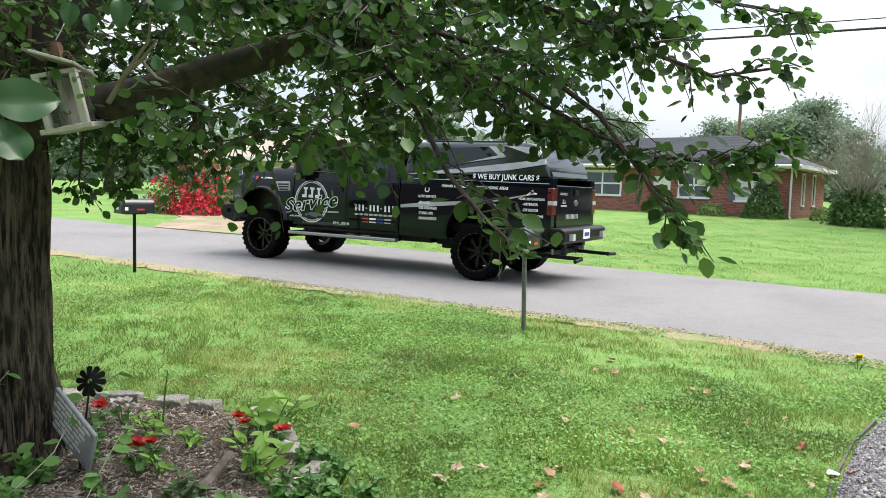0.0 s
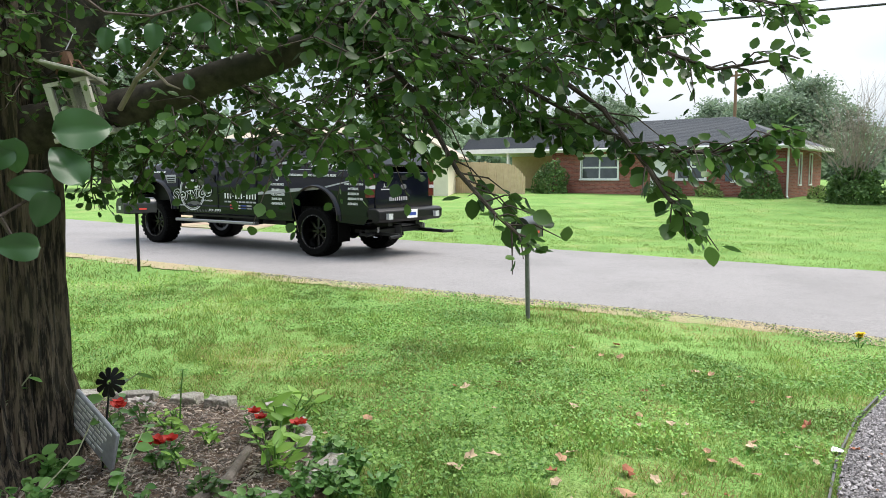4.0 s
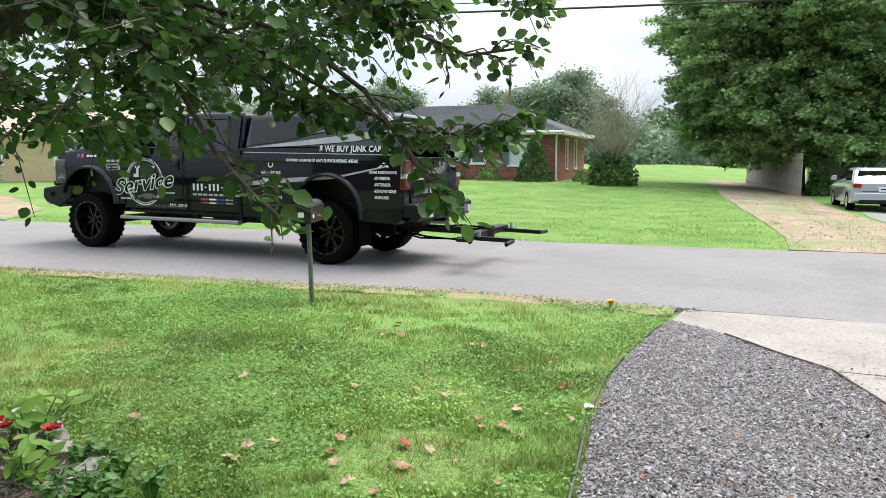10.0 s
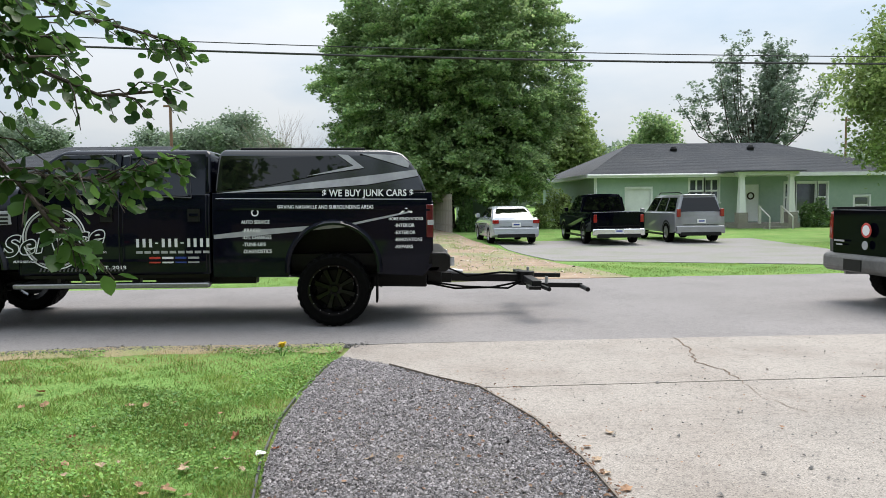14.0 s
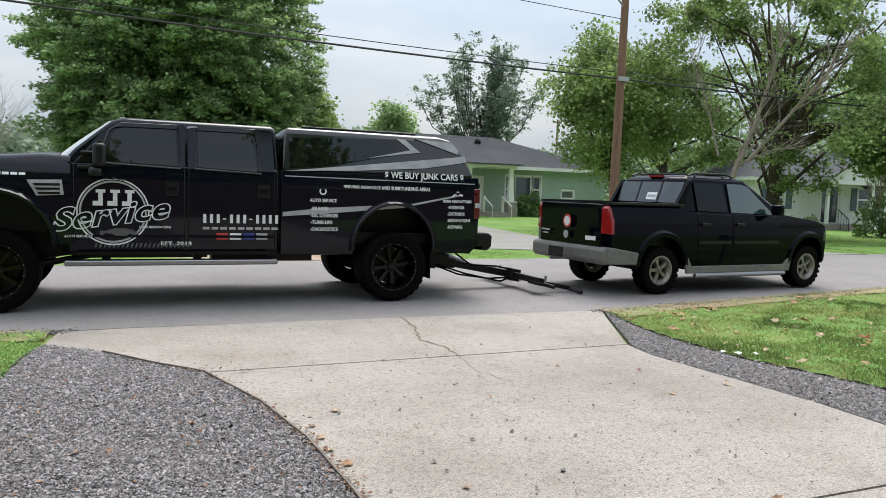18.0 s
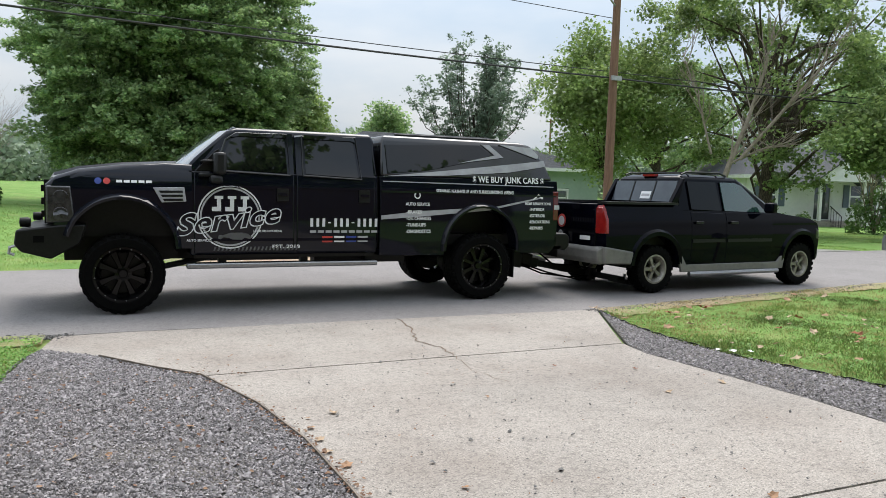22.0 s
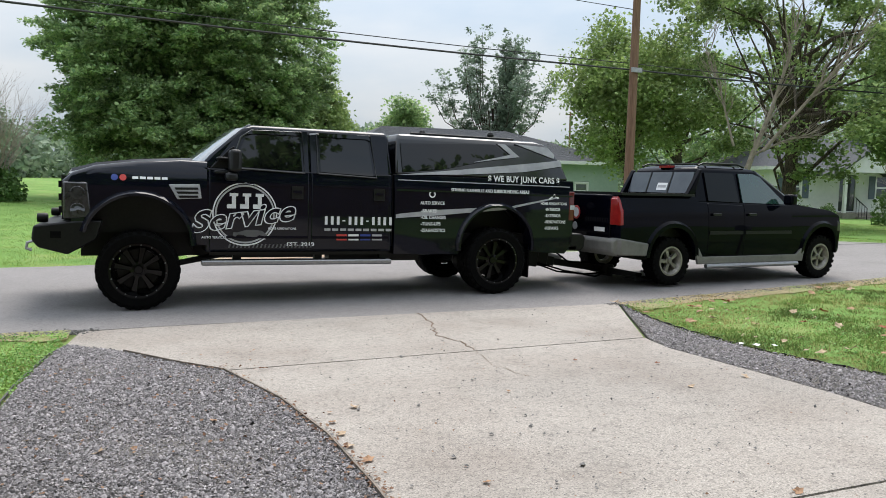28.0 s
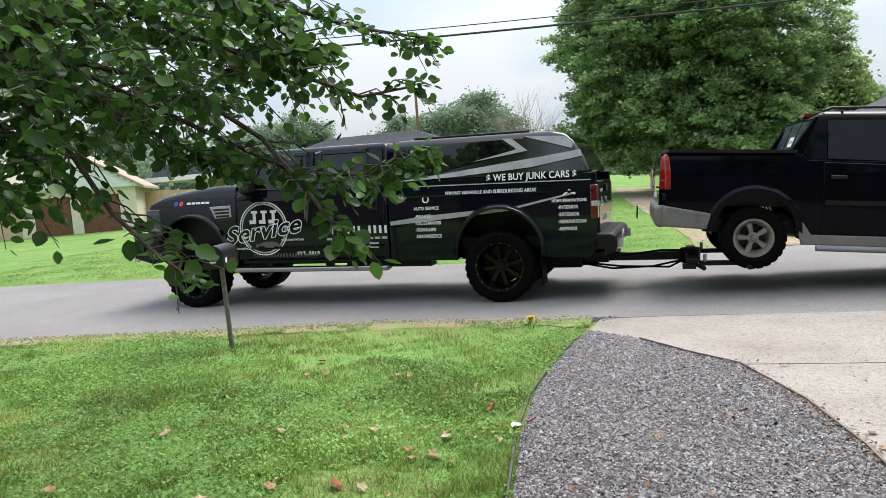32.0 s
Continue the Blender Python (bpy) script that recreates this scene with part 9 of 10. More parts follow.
def plaque():
    """Slate plaque with pale carved lines leaning on the trunk; metal flower above it."""
    ax, az = Vector((0.916, 0.02, -0.401)).normalized(), Vector((0.402, -0.039, 0.915))
    ay = az.cross(ax).normalized()
    m = Matrix.Translation((-3.66, 1.72, 0.25)) @ Matrix((ax, ay, ax.cross(ay))).transposed().to_4x4()
    t = thing("memorial_plaque", m, "grey slate plaque with worn pale lettering leaning on the tree", "plaque")
    part("slab", boxes((-0.2, 0.2, -0.01, 0.01, -0.11, 0.11)), M_SLATE, t, bevel=0.006)
    r = random.Random(2)
    for k in range(7):
        x = -0.18 + 0.03 * (k % 2)
        while x < 0.14 - 0.015 * k:
            w = r.uniform(0.03, 0.08)
            part("text_bar", boxes((x, min(x + w, 0.18), -0.013, -0.0105, 0.078 - k * 0.028, 0.092 - k * 0.028)), M_WHITE_VINYL, t)
            x += w + 0.012
    f = thing("metal_flower", Matrix.Translation((-3.66, 1.80, 0.47)) @ Matrix.Rotation(radians(34), 4, "Z") @ Matrix.Rotation(radians(-20), 4, "X"), "black metal flower ornament on a stake", "garden ornament")
    for k in range(10):
        a = 2 * math.pi * k / 10
        pts = [(0.012, -0.006), (0.05, -0.013), (0.072, -0.014), (0.08, 0), (0.072, 0.014), (0.05, 0.013), (0.012, 0.006)]
        bm = side_prism([(x, z) for x, z in pts], -0.003, 0.003)
        part("petal", moved(bm, Matrix.Rotation(a, 4, "Y") @ Matrix.Rotation(0.25, 4, "Z")), M_BLACK_MATT, f)
    part("stake", tube([(0, 0.01, 0), (0, 0.06, -0.48)], 0.005, 6), M_BLACK_MATT, f)


M_SLATE = mat("grey_slate", (0.3, 0.31, 0.335), (0.42, 0.435, 0.465), 14, 0.4, bump=0.2)
plaque()
weed = bed_plant(-3.95, 2.35, 0.5, 1, 0.035, M_LEAF_IVY, "thin weed stalk by the tree", seed=31, name="weed")


# ---- edging strips ----
def edging(name, pts, label, material, h=0.06, teeth=False):
    t = thing(name, Matrix(), label, "edging")
    fine = []
    for (x0, y0), (x1, y1) in zip(pts, pts[1:]):
        k = max(1, int(math.hypot(x1 - x0, y1 - y0) / 0.12))
        fine += [(x0 + (x1 - x0) * i / k, y0 + (y1 - y0) * i / k) for i in range(k)]
    fine.append(pts[-1])
    bm = bmesh.new()
    prev = None
    for i, (x, y) in enumerate(fine):
        z = float(gz(x, y))
        hh = h + (0.012 * (i % 2) if teeth else 0)
        ring = [bm.verts.new(p) for p in ((x - 0.006, y, z - 0.05), (x - 0.006, y, z + hh), (x + 0.006, y, z + hh), (x + 0.006, y, z - 0.05))]
        if prev:
            for k in range(3):
                bm.faces.new((prev[k], ring[k], ring[k + 1], prev[k + 1]))
        prev = ring
    part("strip", bm, material, t)
    return t


edging("gravel_edging", [(-0.62, 7.0), (-0.72, 6.75), (-0.83, 5.8), (-0.87, 5.0), (-0.83, 4.2), (-0.73, 3.4), (-0.63, 2.5), (-0.53, 0.0), (-0.53, -3)], "grey plastic edging strip between lawn and gravel", M_EDGE_GREY, 0.02)
edging("gravel_edging", [(5.43, 7.5), (5.24, 6.6), (5.18, 6.0), (5.21, 5.1), (5.52, 4.0), (5.7, 2.5), (5.75, 0)], "black scalloped edging strip between gravel and lawn", M_PLASTIC, 0.012, True)
edging("concrete_edging", [(-0.15, 6.67), (0.26, 6.13), (0.58, 5.78), (0.86, 4.9), (1.0, 4.1), (1.05, 3.3), (1.06, 2.5), (1.06, 0)], "rusty brown edging between gravel and concrete", M_OLD_LOG, 0.032)

# ---- utility pole and cables ----
def utility_pole():
    t = thing("utility_pole", Matrix.Translation((15.1, 21.0, 0.0)) @ Matrix.Rotation(radians(0.6), 4, "Y"), "tall brown wooden utility pole by the lane", "utility pole")
    part("shaft", tube([(0, 0, -0.3), (0, 0, 3), (0, 0, 6), (0, 0, 9.6)], [0.16, 0.15, 0.135, 0.11], 14), M_POLE, t)
    part("crossarm", boxes((-0.05, 0.05, -1.1, 1.1, 9.0, 9.12)), M_POLE, t)
    part("lamp_arm", tube([(0, 0, 7.6), (-0.7, -0.3, 7.95), (-1.5, -0.6, 8.0)], 0.03, 8), M_STEEL, t)
    part("street_lamp", moved(lathe([(0, 0.1), (0.12, 0.06), (0.2, 0), (0.16, -0.08), (0, -0.1)], 16, axis="z"), Matrix.Translation((-1.65, -0.65, 7.95))), M_STEEL, t)
    part("bracket", boxes((-0.2, 0.2, -0.2, -0.13, 5.2, 5.35)), M_STEEL, t)
    part("conduit", tube([(-0.13, -0.12, 0), (-0.12, -0.11, 5.1)], 0.018, 6), M_POLE, t)


utility_pole()


def cable(a, b, sag, radius, label):
    a, b = Vector(a), Vector(b)
    pts = [a.lerp(b, k / 24) - Vector((0, 0, sag * 4 * (k / 24) * (1 - k / 24))) for k in range(25)]
    return solo("cable", tube(pts, radius, 6), M_WIRE, label, "cable", "overhead cables")


cable((-48, 21, 8.6), (14.97, 21, 5.3), 0.75, 0.03, "thick black overhead telephone cable")
cable((-48, 21.1, 8.95), (14.97, 21.1, 5.52), 0.75, 0.014, "thin black overhead cable")
cable((15.2, 21, 5.3), (62, 20.6, 6.6), 0.55, 0.03, "thick black overhead telephone cable")
cable((15.2, 21.1, 5.52), (62, 20.7, 6.9), 0.55, 0.014, "thin black overhead cable")
cable((-30, 30, 13.0), (15.1, 21.0, 7.25), 0.4, 0.012, "thin black service cable")
cable((15.1, 20.0, 9.1), (60, 18, 9.6), 0.6, 0.012, "thin black service cable")


def far_pole(x, y, h, label):
    z = float(gz(x, y))
    t = thing("far_pole", Matrix.Translation((x, y, z)), label, "utility pole")
    part("shaft", tube([(0, 0, -0.2), (0, 0, h)], [0.14, 0.1], 10), M_POLE, t)
    part("head", boxes((-0.5, 0.5, -0.06, 0.06, h - 0.4, h - 0.25)), M_POLE, t)


far_pole(-17.6, 57.4, 8.6, "distant wooden pole behind the brick house")
far_pole(46.7, 77.0, 9.6, "distant grey power pole over the roofs")


# ---- parked cars ----
def plain_wheel(parent, x, y, r, w, rim):
    t = part("wheel", lathe([(r * 0.62, -w / 2), (r * 0.95, -w / 2), (r, -w / 3), (r, w / 3), (r * 0.95, w / 2), (r * 0.62, w / 2)], 24), M_RUBBER, parent)
    t.matrix_basis = Matrix.Translation((x, y, r)) @ Matrix.Rotation(radians(90), 4, "Z")
    for s in (-1, 1):
        bm = lathe([(r * 0.63, s * w * 0.48), (r * 0.5, s * w * 0.3), (r * 0.2, s * w * 0.34), (0.0, s * w * 0.36)], 20)
        part("rim", bm, rim, t)
    return t


def parked_car(name, x, y, yaw, label, L, wd, profile, cabin, paint, r, lamp, rim=None, bed=None, category="car"):
    """A car that faces +y; profile: (along, z) of the body side, cabin: (rear foot, rear top, front top, front foot, belt, roof)."""
    z = float(gz(x, y)) + 0.03
    t = thing(name, Matrix.Translation((x, y, z)) @ Matrix.Rotation(radians(yaw), 4, "Z"), label, category, "cars parked by the bungalow")
    h = wd / 2
    # body lofted across the width, tucked in at the sides
    pts = profile
    secs = []
    for f, sh, zz in ((-1.0, 0.95, 0.8), (-0.985, 0.965, 0.93), (-0.93, 0.98, 0.985), (-0.7, 0.995, 1.0), (0.0, 1.0, 1.006), (0.7, 0.995, 1.0), (0.93, 0.98, 0.985), (0.985, 0.965, 0.93), (1.0, 0.95, 0.8)):
        secs.append([(f * h, L / 2 + (a - L / 2) * sh, 0.3 + (b - 0.3) * (zz if b > 0.7 else 1.0)) for a, b in pts])
    body = part("body", loft(secs), paint, t)
    a0, a1, a2, a3, zb, zr = cabin
    rings = []
    for wk, u, dz in ((0.92, 0.0, 0.0), (0.858, 0.35, 0.0), (0.80, 0.7, 0.0), (0.762, 0.93, 0.0), (0.68, 1.06, 0.035), (0.5, 1.3, 0.055)):
        ya, yb = a0 + (a1 - 0.06 - a0) * u, a3 + (a2 + 0.06 - a3) * u
        zz = zb + (zr - 0.06 - zb) * min(u, 1.0) + dz
        rings.append([(-h * wk * 0.94, ya + 0.05, zz), (-h * wk * 0.6, ya, zz), (h * wk * 0.6, ya, zz), (h * wk * 0.94, ya + 0.05, zz), (h * wk, ya + 0.16, zz), (h * wk, yb - 0.2, zz), (h * wk * 0.93, yb - 0.06, zz), (h * wk * 0.5, yb, zz), (-h * wk * 0.5, yb, zz), (-h * wk * 0.93, yb - 0.06, zz), (-h * wk, yb - 0.2, zz), (-h * wk, ya + 0.16, zz)])
    cab = part("cabin", loft(rings), paint, t)
    k = 0.9
    mixz = lambda u: zb + (zr - 0.06 - zb) * u
    wid = lambda u: h * (0.92 + (0.76 - 0.92) * u)
    ry = lambda u: a0 + (a1 - 0.06 - a0) * u
    fy = lambda u: a3 + (a2 + 0.06 - a3) * u
    part("rear_window", loft([[(-wid(0.1) * 0.88, ry(0.1) - 0.012, mixz(0.1)), (wid(0.1) * 0.88, ry(0.1) - 0.012, mixz(0.1)), (wid(0.1) * 0.88, ry(0.1), mixz(0.1)), (-wid(0.1) * 0.88, ry(0.1), mixz(0.1))], [(-wid(0.9) * 0.8, ry(0.9) - 0.012, mixz(0.9)), (wid(0.9) * 0.8, ry(0.9) - 0.012, mixz(0.9)), (wid(0.9) * 0.8, ry(0.9), mixz(0.9)), (-wid(0.9) * 0.8, ry(0.9), mixz(0.9))]]), M_GLASS_TINT, cab, "dark rear window")
    part("windscreen", loft([[(-wid(0.1) * 0.88, fy(0.1) + 0.012, mixz(0.1)), (wid(0.1) * 0.88, fy(0.1) + 0.012, mixz(0.1)), (wid(0.1) * 0.88, fy(0.1), mixz(0.1)), (-wid(0.1) * 0.88, fy(0.1), mixz(0.1))], [(-wid(0.9) * 0.86, fy(0.9) + 0.012, mixz(0.9)), (wid(0.9) * 0.86, fy(0.9) + 0.012, mixz(0.9)), (wid(0.9) * 0.86, fy(0.9), mixz(0.9)), (-wid(0.9) * 0.86, fy(0.9), mixz(0.9))]]), M_GLASS_WS, cab)
    for s in (-1, 1):
        n = 3 if name == "parked_suv" else 2
        for i in range(n):
            f0, f1 = 0.06 + 0.9 * i / n, 0.06 + 0.9 * (i + 1) / n - 0.05
            q = []
            for u, f in ((0.1, f0), (0.1, f1), (0.9, f1), (0.9, f0)):
                q.append((s * (wid(u) + 0.008), ry(u) + (fy(u) - ry(u)) * f, mixz(u)))
            bm = bmesh.new()
            vs = [bm.verts.new(p) for p in q] + [bm.verts.new((p[0] - s * 0.02, p[1], p[2])) for p in q]
            bm.faces.new(vs[:4])
            for i2 in range(4):
                bm.faces.new((vs[i2], vs[(i2 + 1) % 4], vs[(i2 + 1) % 4 + 4], vs[i2 + 4]))
            bmesh.ops.recalc_face_normals(bm, faces=bm.faces)
            part("side_window", bm, M_GLASS_TINT, cab)
        part("tail_lamp", boxes((s * h * 0.86 - 0.095 * lamp[2], s * h * 0.86 + 0.095 * lamp[2], -0.025, 0.05, lamp[0], lamp[1] - 0.06)), M_RED_LENS, t, "red tail lamp", 0.015)
        part("mirror", boxes((s * (h + 0.08) - 0.08, s * (h + 0.08) + 0.08, a3 - 0.35, a3 - 0.22, zb, zb + 0.16)), paint, t, bevel=0.02)
        part("sill", boxes((s * (h - 0.02) - 0.015, s * (h - 0.02) + 0.015, 1.2, L - 1.3, 0.24, 0.32)), M_PLASTIC, t)
        for wy in (0.95 if L < 5.2 else 1.25, L - 0.95):
            plain_wheel(t, s * (h - 0.1), wy, r, 0.22, rim or M_ALLOY)
            arch_bm = bmesh.new()
            prev = None
            for kk in range(11):
                an = radians(180 * kk / 10)
                ring = [arch_bm.verts.new((s * (h + 0.004), wy + q * math.cos(an), r + q * math.sin(an))) for q in (r + 0.02, r + 0.09)]
                if prev:
                    arch_bm.faces.new((prev[0], prev[1], ring[1], ring[0]))
                prev = ring
            part("wheel_arch", arch_bm, M_PLASTIC if name == "parked_suv" else paint, t)
    part("rear_bumper", boxes((-h * 0.96, h * 0.96, -0.09, 0.1, 0.34, 0.62 if not bed else 0.58)), paint if not bed else M_CHROME, t, bevel=0.04)
    part("rear_valance", boxes((-h * 0.8, h * 0.8, -0.1, 0.06, 0.26, 0.4)), M_PLASTIC, t, bevel=0.02)
    if name == "parked_suv":
        for s in (-1, 1):
            part("roof_rail", tube([(s * h * 0.62, a1 + 0.1, zr + 0.02), (s * h * 0.62, a1 + 0.3, zr + 0.07), (s * h * 0.62, a2 - 0.4, zr + 0.07), (s * h * 0.62, a2 - 0.2, zr + 0.02)], 0.02, 6), M_PLASTIC, t)
        part("spoiler", boxes((-h * 0.62, h * 0.62, a1 - 0.14, a1 + 0.1, zr - 0.06, zr - 0.025)), paint, t, bevel=0.012)
    pl = part("licence_plate", boxes((-0.16, 0.16, -0.1, -0.092, lamp[3], lamp[3] + 0.15)), M_WHITE, t)
    part("plate_bar", boxes((-0.11, 0.11, -0.103, -0.101, lamp[3] + 0.05, lamp[3] + 0.1)), M_BLUE_CARD, pl)
    if bed:
        part("bed_well", boxes((-h * 0.82, h * 0.82, 0.12, bed, zb - 0.02, zb + 0.012)), M_PLASTIC, t)
        part("tailgate_seam", boxes((-h * 0.78, h * 0.78, -0.012, 0.0, 0.66, 0.675)), M_PLASTIC, t)
    else:
        part("boot_seam", boxes((-h * 0.7, h * 0.7, -0.02, 0.01, 0.655, 0.67)), M_PLASTIC, t)
    return t


SEDAN = [(0.05, 0.32), (-0.02, 0.55), (0.02, 0.9), (0.12, 0.99), (0.55, 1.0), (1.0, 1.0), (3.2, 0.97), (4.0, 0.86), (4.5, 0.7), (4.56, 0.4), (4.4, 0.27), (0.2, 0.26)]
PICKUP = [(0.0, 0.5), (0.0, 1.16), (0.1, 1.18), (2.1, 1.18), (4.1, 1.16), (5.3, 1.1), (5.6, 0.95), (5.62, 0.5), (5.4, 0.42), (0.2, 0.46)]
SUV = [(0.0, 0.42), (-0.02, 0.7), (0.02, 1.12), (0.5, 1.14), (3.2, 1.12), (4.5, 1.04), (4.85, 0.8), (4.88, 0.45), (4.6, 0.36), (0.2, 0.36)]
parked_car("parked_sedan", 4.05, 27.1, 3, "pale silver saloon car parked nose to the bungalow", 4.56, 1.76, SEDAN, (0.5, 1.25, 2.45, 3.4, 0.95, 1.42), M_SEDAN, 0.32, (0.78, 0.97, 1.25, 0.66))
parked_car("parked_pickup", 7.55, 26.0, 0, "black full-size pickup parked with its tailgate to the lane", 5.62, 1.95, PICKUP, (2.1, 2.2, 3.4, 4.1, 1.15, 1.84), M_DARK_CAR, 0.38, (0.8, 1.14, 0.6, 0.42), bed=2.0, category="pickup truck")
parked_car("parked_suv", 10.75, 26.6, 0, "silver sport utility vehicle parked by the porch", 4.88, 1.88, SUV, (0.04, 0.26, 2.95, 3.8, 1.08, 1.78), M_SUV, 0.37, (0.95, 1.3, 0.7, 0.72))
parked_car("parked_white_pickup", 40.2, 25.8, 118, "white pickup parked at the cottage down the lane", 5.62, 1.95, PICKUP, (2.1, 2.2, 3.4, 4.1, 1.15, 1.84), M_WHITE, 0.4, (0.8, 1.14, 0.6, 0.42), rim=M_RIM_BLACK, bed=2.0, category="pickup truck")


# ---- gravel, grass, fallen leaves ----
M_TRACK_STONE = mat("pale_track_stone", (0.3, 0.25, 0.21), (0.45, 0.4, 0.35), 20, 0.9, island=0.3)


def stones(name, poly, n, label, seed, big=1.0, material=None):
    r = np.random.default_rng(seed)
    xs, ys = [p[0] for p in poly], [p[1] for p in poly]
    p = np.stack([r.uniform(min(xs), max(xs), n), r.uniform(max(min(ys), 0.4), max(ys), n)], 1)
    p = p[inside(p, poly)]
    z = gz(p[:, 0], p[:, 1]) + 0.008 + r.uniform(0, 0.014, len(p))
    shape = np.array([(0.55, 0.15, -0.12), (-0.5, -0.1, -0.1), (0.05, 0.42, -0.14), (-0.05, -0.42, -0.1), (0.12, 0.0, 0.26)])
    f = [(0, 2, 4), (2, 1, 4), (1, 3, 4), (3, 0, 4)]
    ob = scatter(name, shape, f, np.column_stack([p, z]), (r.gamma(1.8, 0.0048, len(p)) + 0.0045) * big, turns(len(p), 0.6), material or M_STONE_BITS)
    return tagged(ob, label, "gravel", kind="stuff")


stones("gravel_stones", GRAVEL_A, 190000, "loose grey crushed stone", 2, 0.95)
stones("gravel_stones", GRAVEL_B, 52000, "loose grey crushed stone", 3, 1.0)

BLADE_V = np.array([(-0.5, 0, 0), (0.5, 0, 0), (0.1, 0.5, 0.95), (-0.45, 0.16, 0.5)]) * np.array([0.15, 1, 1])
BLADE_F = [(0, 1, 2), (0, 2, 3)]
BED = [(-4.9, 2.25), (-4.1, 2.75), (-3.5, 2.9), (-2.9, 2.55), (-2.45, 1.9), (-2.55, 1.2), (-3.0, 0.6), (-5.2, 0.5)]


def field(p, scale, seed):
    """Smooth noise at points, about -1 to 1."""
    a, b = p[:, 0] * scale, p[:, 1] * scale
    s = seed * 1.7
    return (np.sin(a * 1.3 + 1.7 * np.sin(b * 0.9 + s)) + np.sin(b * 1.7 + 1.3 * np.sin(a * 1.1 + 2 * s)) + 0.6 * np.sin(a * 3.1 + b * 2.3 + s) + 0.5 * np.sin(b * 4.3 - a * 2.9 + 3 * s)) / 2.6


# worn, thatchy spots: centre and radius
DRY_SPOTS = ((-1.3, 6.95, 0.75), (-2.6, 7.2, 0.5), (-3.1, 3.5, 0.45), (-1.5, 3.4, 0.4), (-4.3, 4.2, 0.5), (-2.2, 4.4, 0.35), (-5.6, 6.4, 0.6), (6.2, 7.0, 0.7), (7.5, 5.4, 0.5), (8.6, 7.6, 0.7), (5.9, 4.8, 0.35), (6.6, 6.1, 0.45), (8.0, 6.4, 0.5), (9.3, 6.6, 0.6), (7.2, 7.5, 0.5))


def grass(x0, x1, y0, y1, per_m2, seed, tall, name="grass", avoid=()):
    r = np.random.default_rng(seed)
    n = int((x1 - x0) * (y1 - y0) * per_m2)
    p = np.stack([r.uniform(x0, x1, n), r.uniform(y0, y1, n)], 1)
    ne, fe = near_edge(p[:, 0]), far_edge(p[:, 0])
    ok = (p[:, 1] < ne - 0.04 + 0.1 * r.random(len(p)) ** 2) | (p[:, 1] > fe + 0.02)
    for poly in avoid:
        ok &= ~inside(p, poly)
    ok &= ~((p[:, 0] + 4.22) ** 2 + (p[:, 1] - 1.36) ** 2 < 0.3)
    p = p[ok]
    d = ne[ok] - p[:, 1]
    bare = (field(p, 1.4, 1) + 0.45 * field(p, 5.0, 7) > (1.1 if x0 > 5 else 0.6)) & (r.random(len(p)) < 0.8)
    edge_dry = (d > -0.2) & (d < 0.9) & (r.random(len(p)) < 0.95 - d)
    parched = (1.5 if x0 > 5 else 1.0) if y0 < 10 else 0.25
    patch = (field(p, 1.1, 2) + 0.5 * field(p, 4.4, 8) > 0.15) & (r.random(len(p)) < 0.6 * parched)
    spot = np.zeros(len(p), bool)
    for cx, cy, rad in DRY_SPOTS:
        spot |= ((p[:, 0] - cx) ** 2 + (p[:, 1] - cy) ** 2 < (rad * (1 + 0.45 * field(p, 4.0, 9))) ** 2) & (r.random(len(p)) < 0.8)
    bare |= spot & (r.random(len(p)) < 0.35)
    dry = edge_dry | spot | patch | (r.random(len(p)) < 0.3 * parched)
    keep = ~bare
    p, dry = p[keep], dry[keep]
    z = gz(p[:, 0], p[:, 1]) - 0.004 + 0.012 * np.sin(p[:, 0] * 2.1 + 0.7 * p[:, 1]) * np.sin(p[:, 1] * 1.7)
    hgt = tall * r.uniform(0.5, 1.3, len(p)) * (1 + 0.25 * field(p, 2.3, 3) + 0.4 * field(p, 9.0, 4))
    q = np.column_stack([p, z])
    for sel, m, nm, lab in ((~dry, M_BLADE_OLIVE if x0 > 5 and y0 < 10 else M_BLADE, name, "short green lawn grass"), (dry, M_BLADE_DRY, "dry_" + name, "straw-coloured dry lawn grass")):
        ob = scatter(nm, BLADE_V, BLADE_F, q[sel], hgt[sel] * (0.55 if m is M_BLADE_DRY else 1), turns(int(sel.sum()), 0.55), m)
        tagged(ob, lab, "grass", kind="stuff")


AVOID = (GRAVEL_A, GRAVEL_B, [(-0.65, 7.1), (1.05, 4.0), (1.05, -9), (4.7, -9), (4.55, 5.8), (5.5, 7.6), (5.4, 8), (-0.65, 8)], BED)
grass(-5.6, -0.5, 1.9, 5.0, 8500, 1, 0.036, avoid=AVOID)


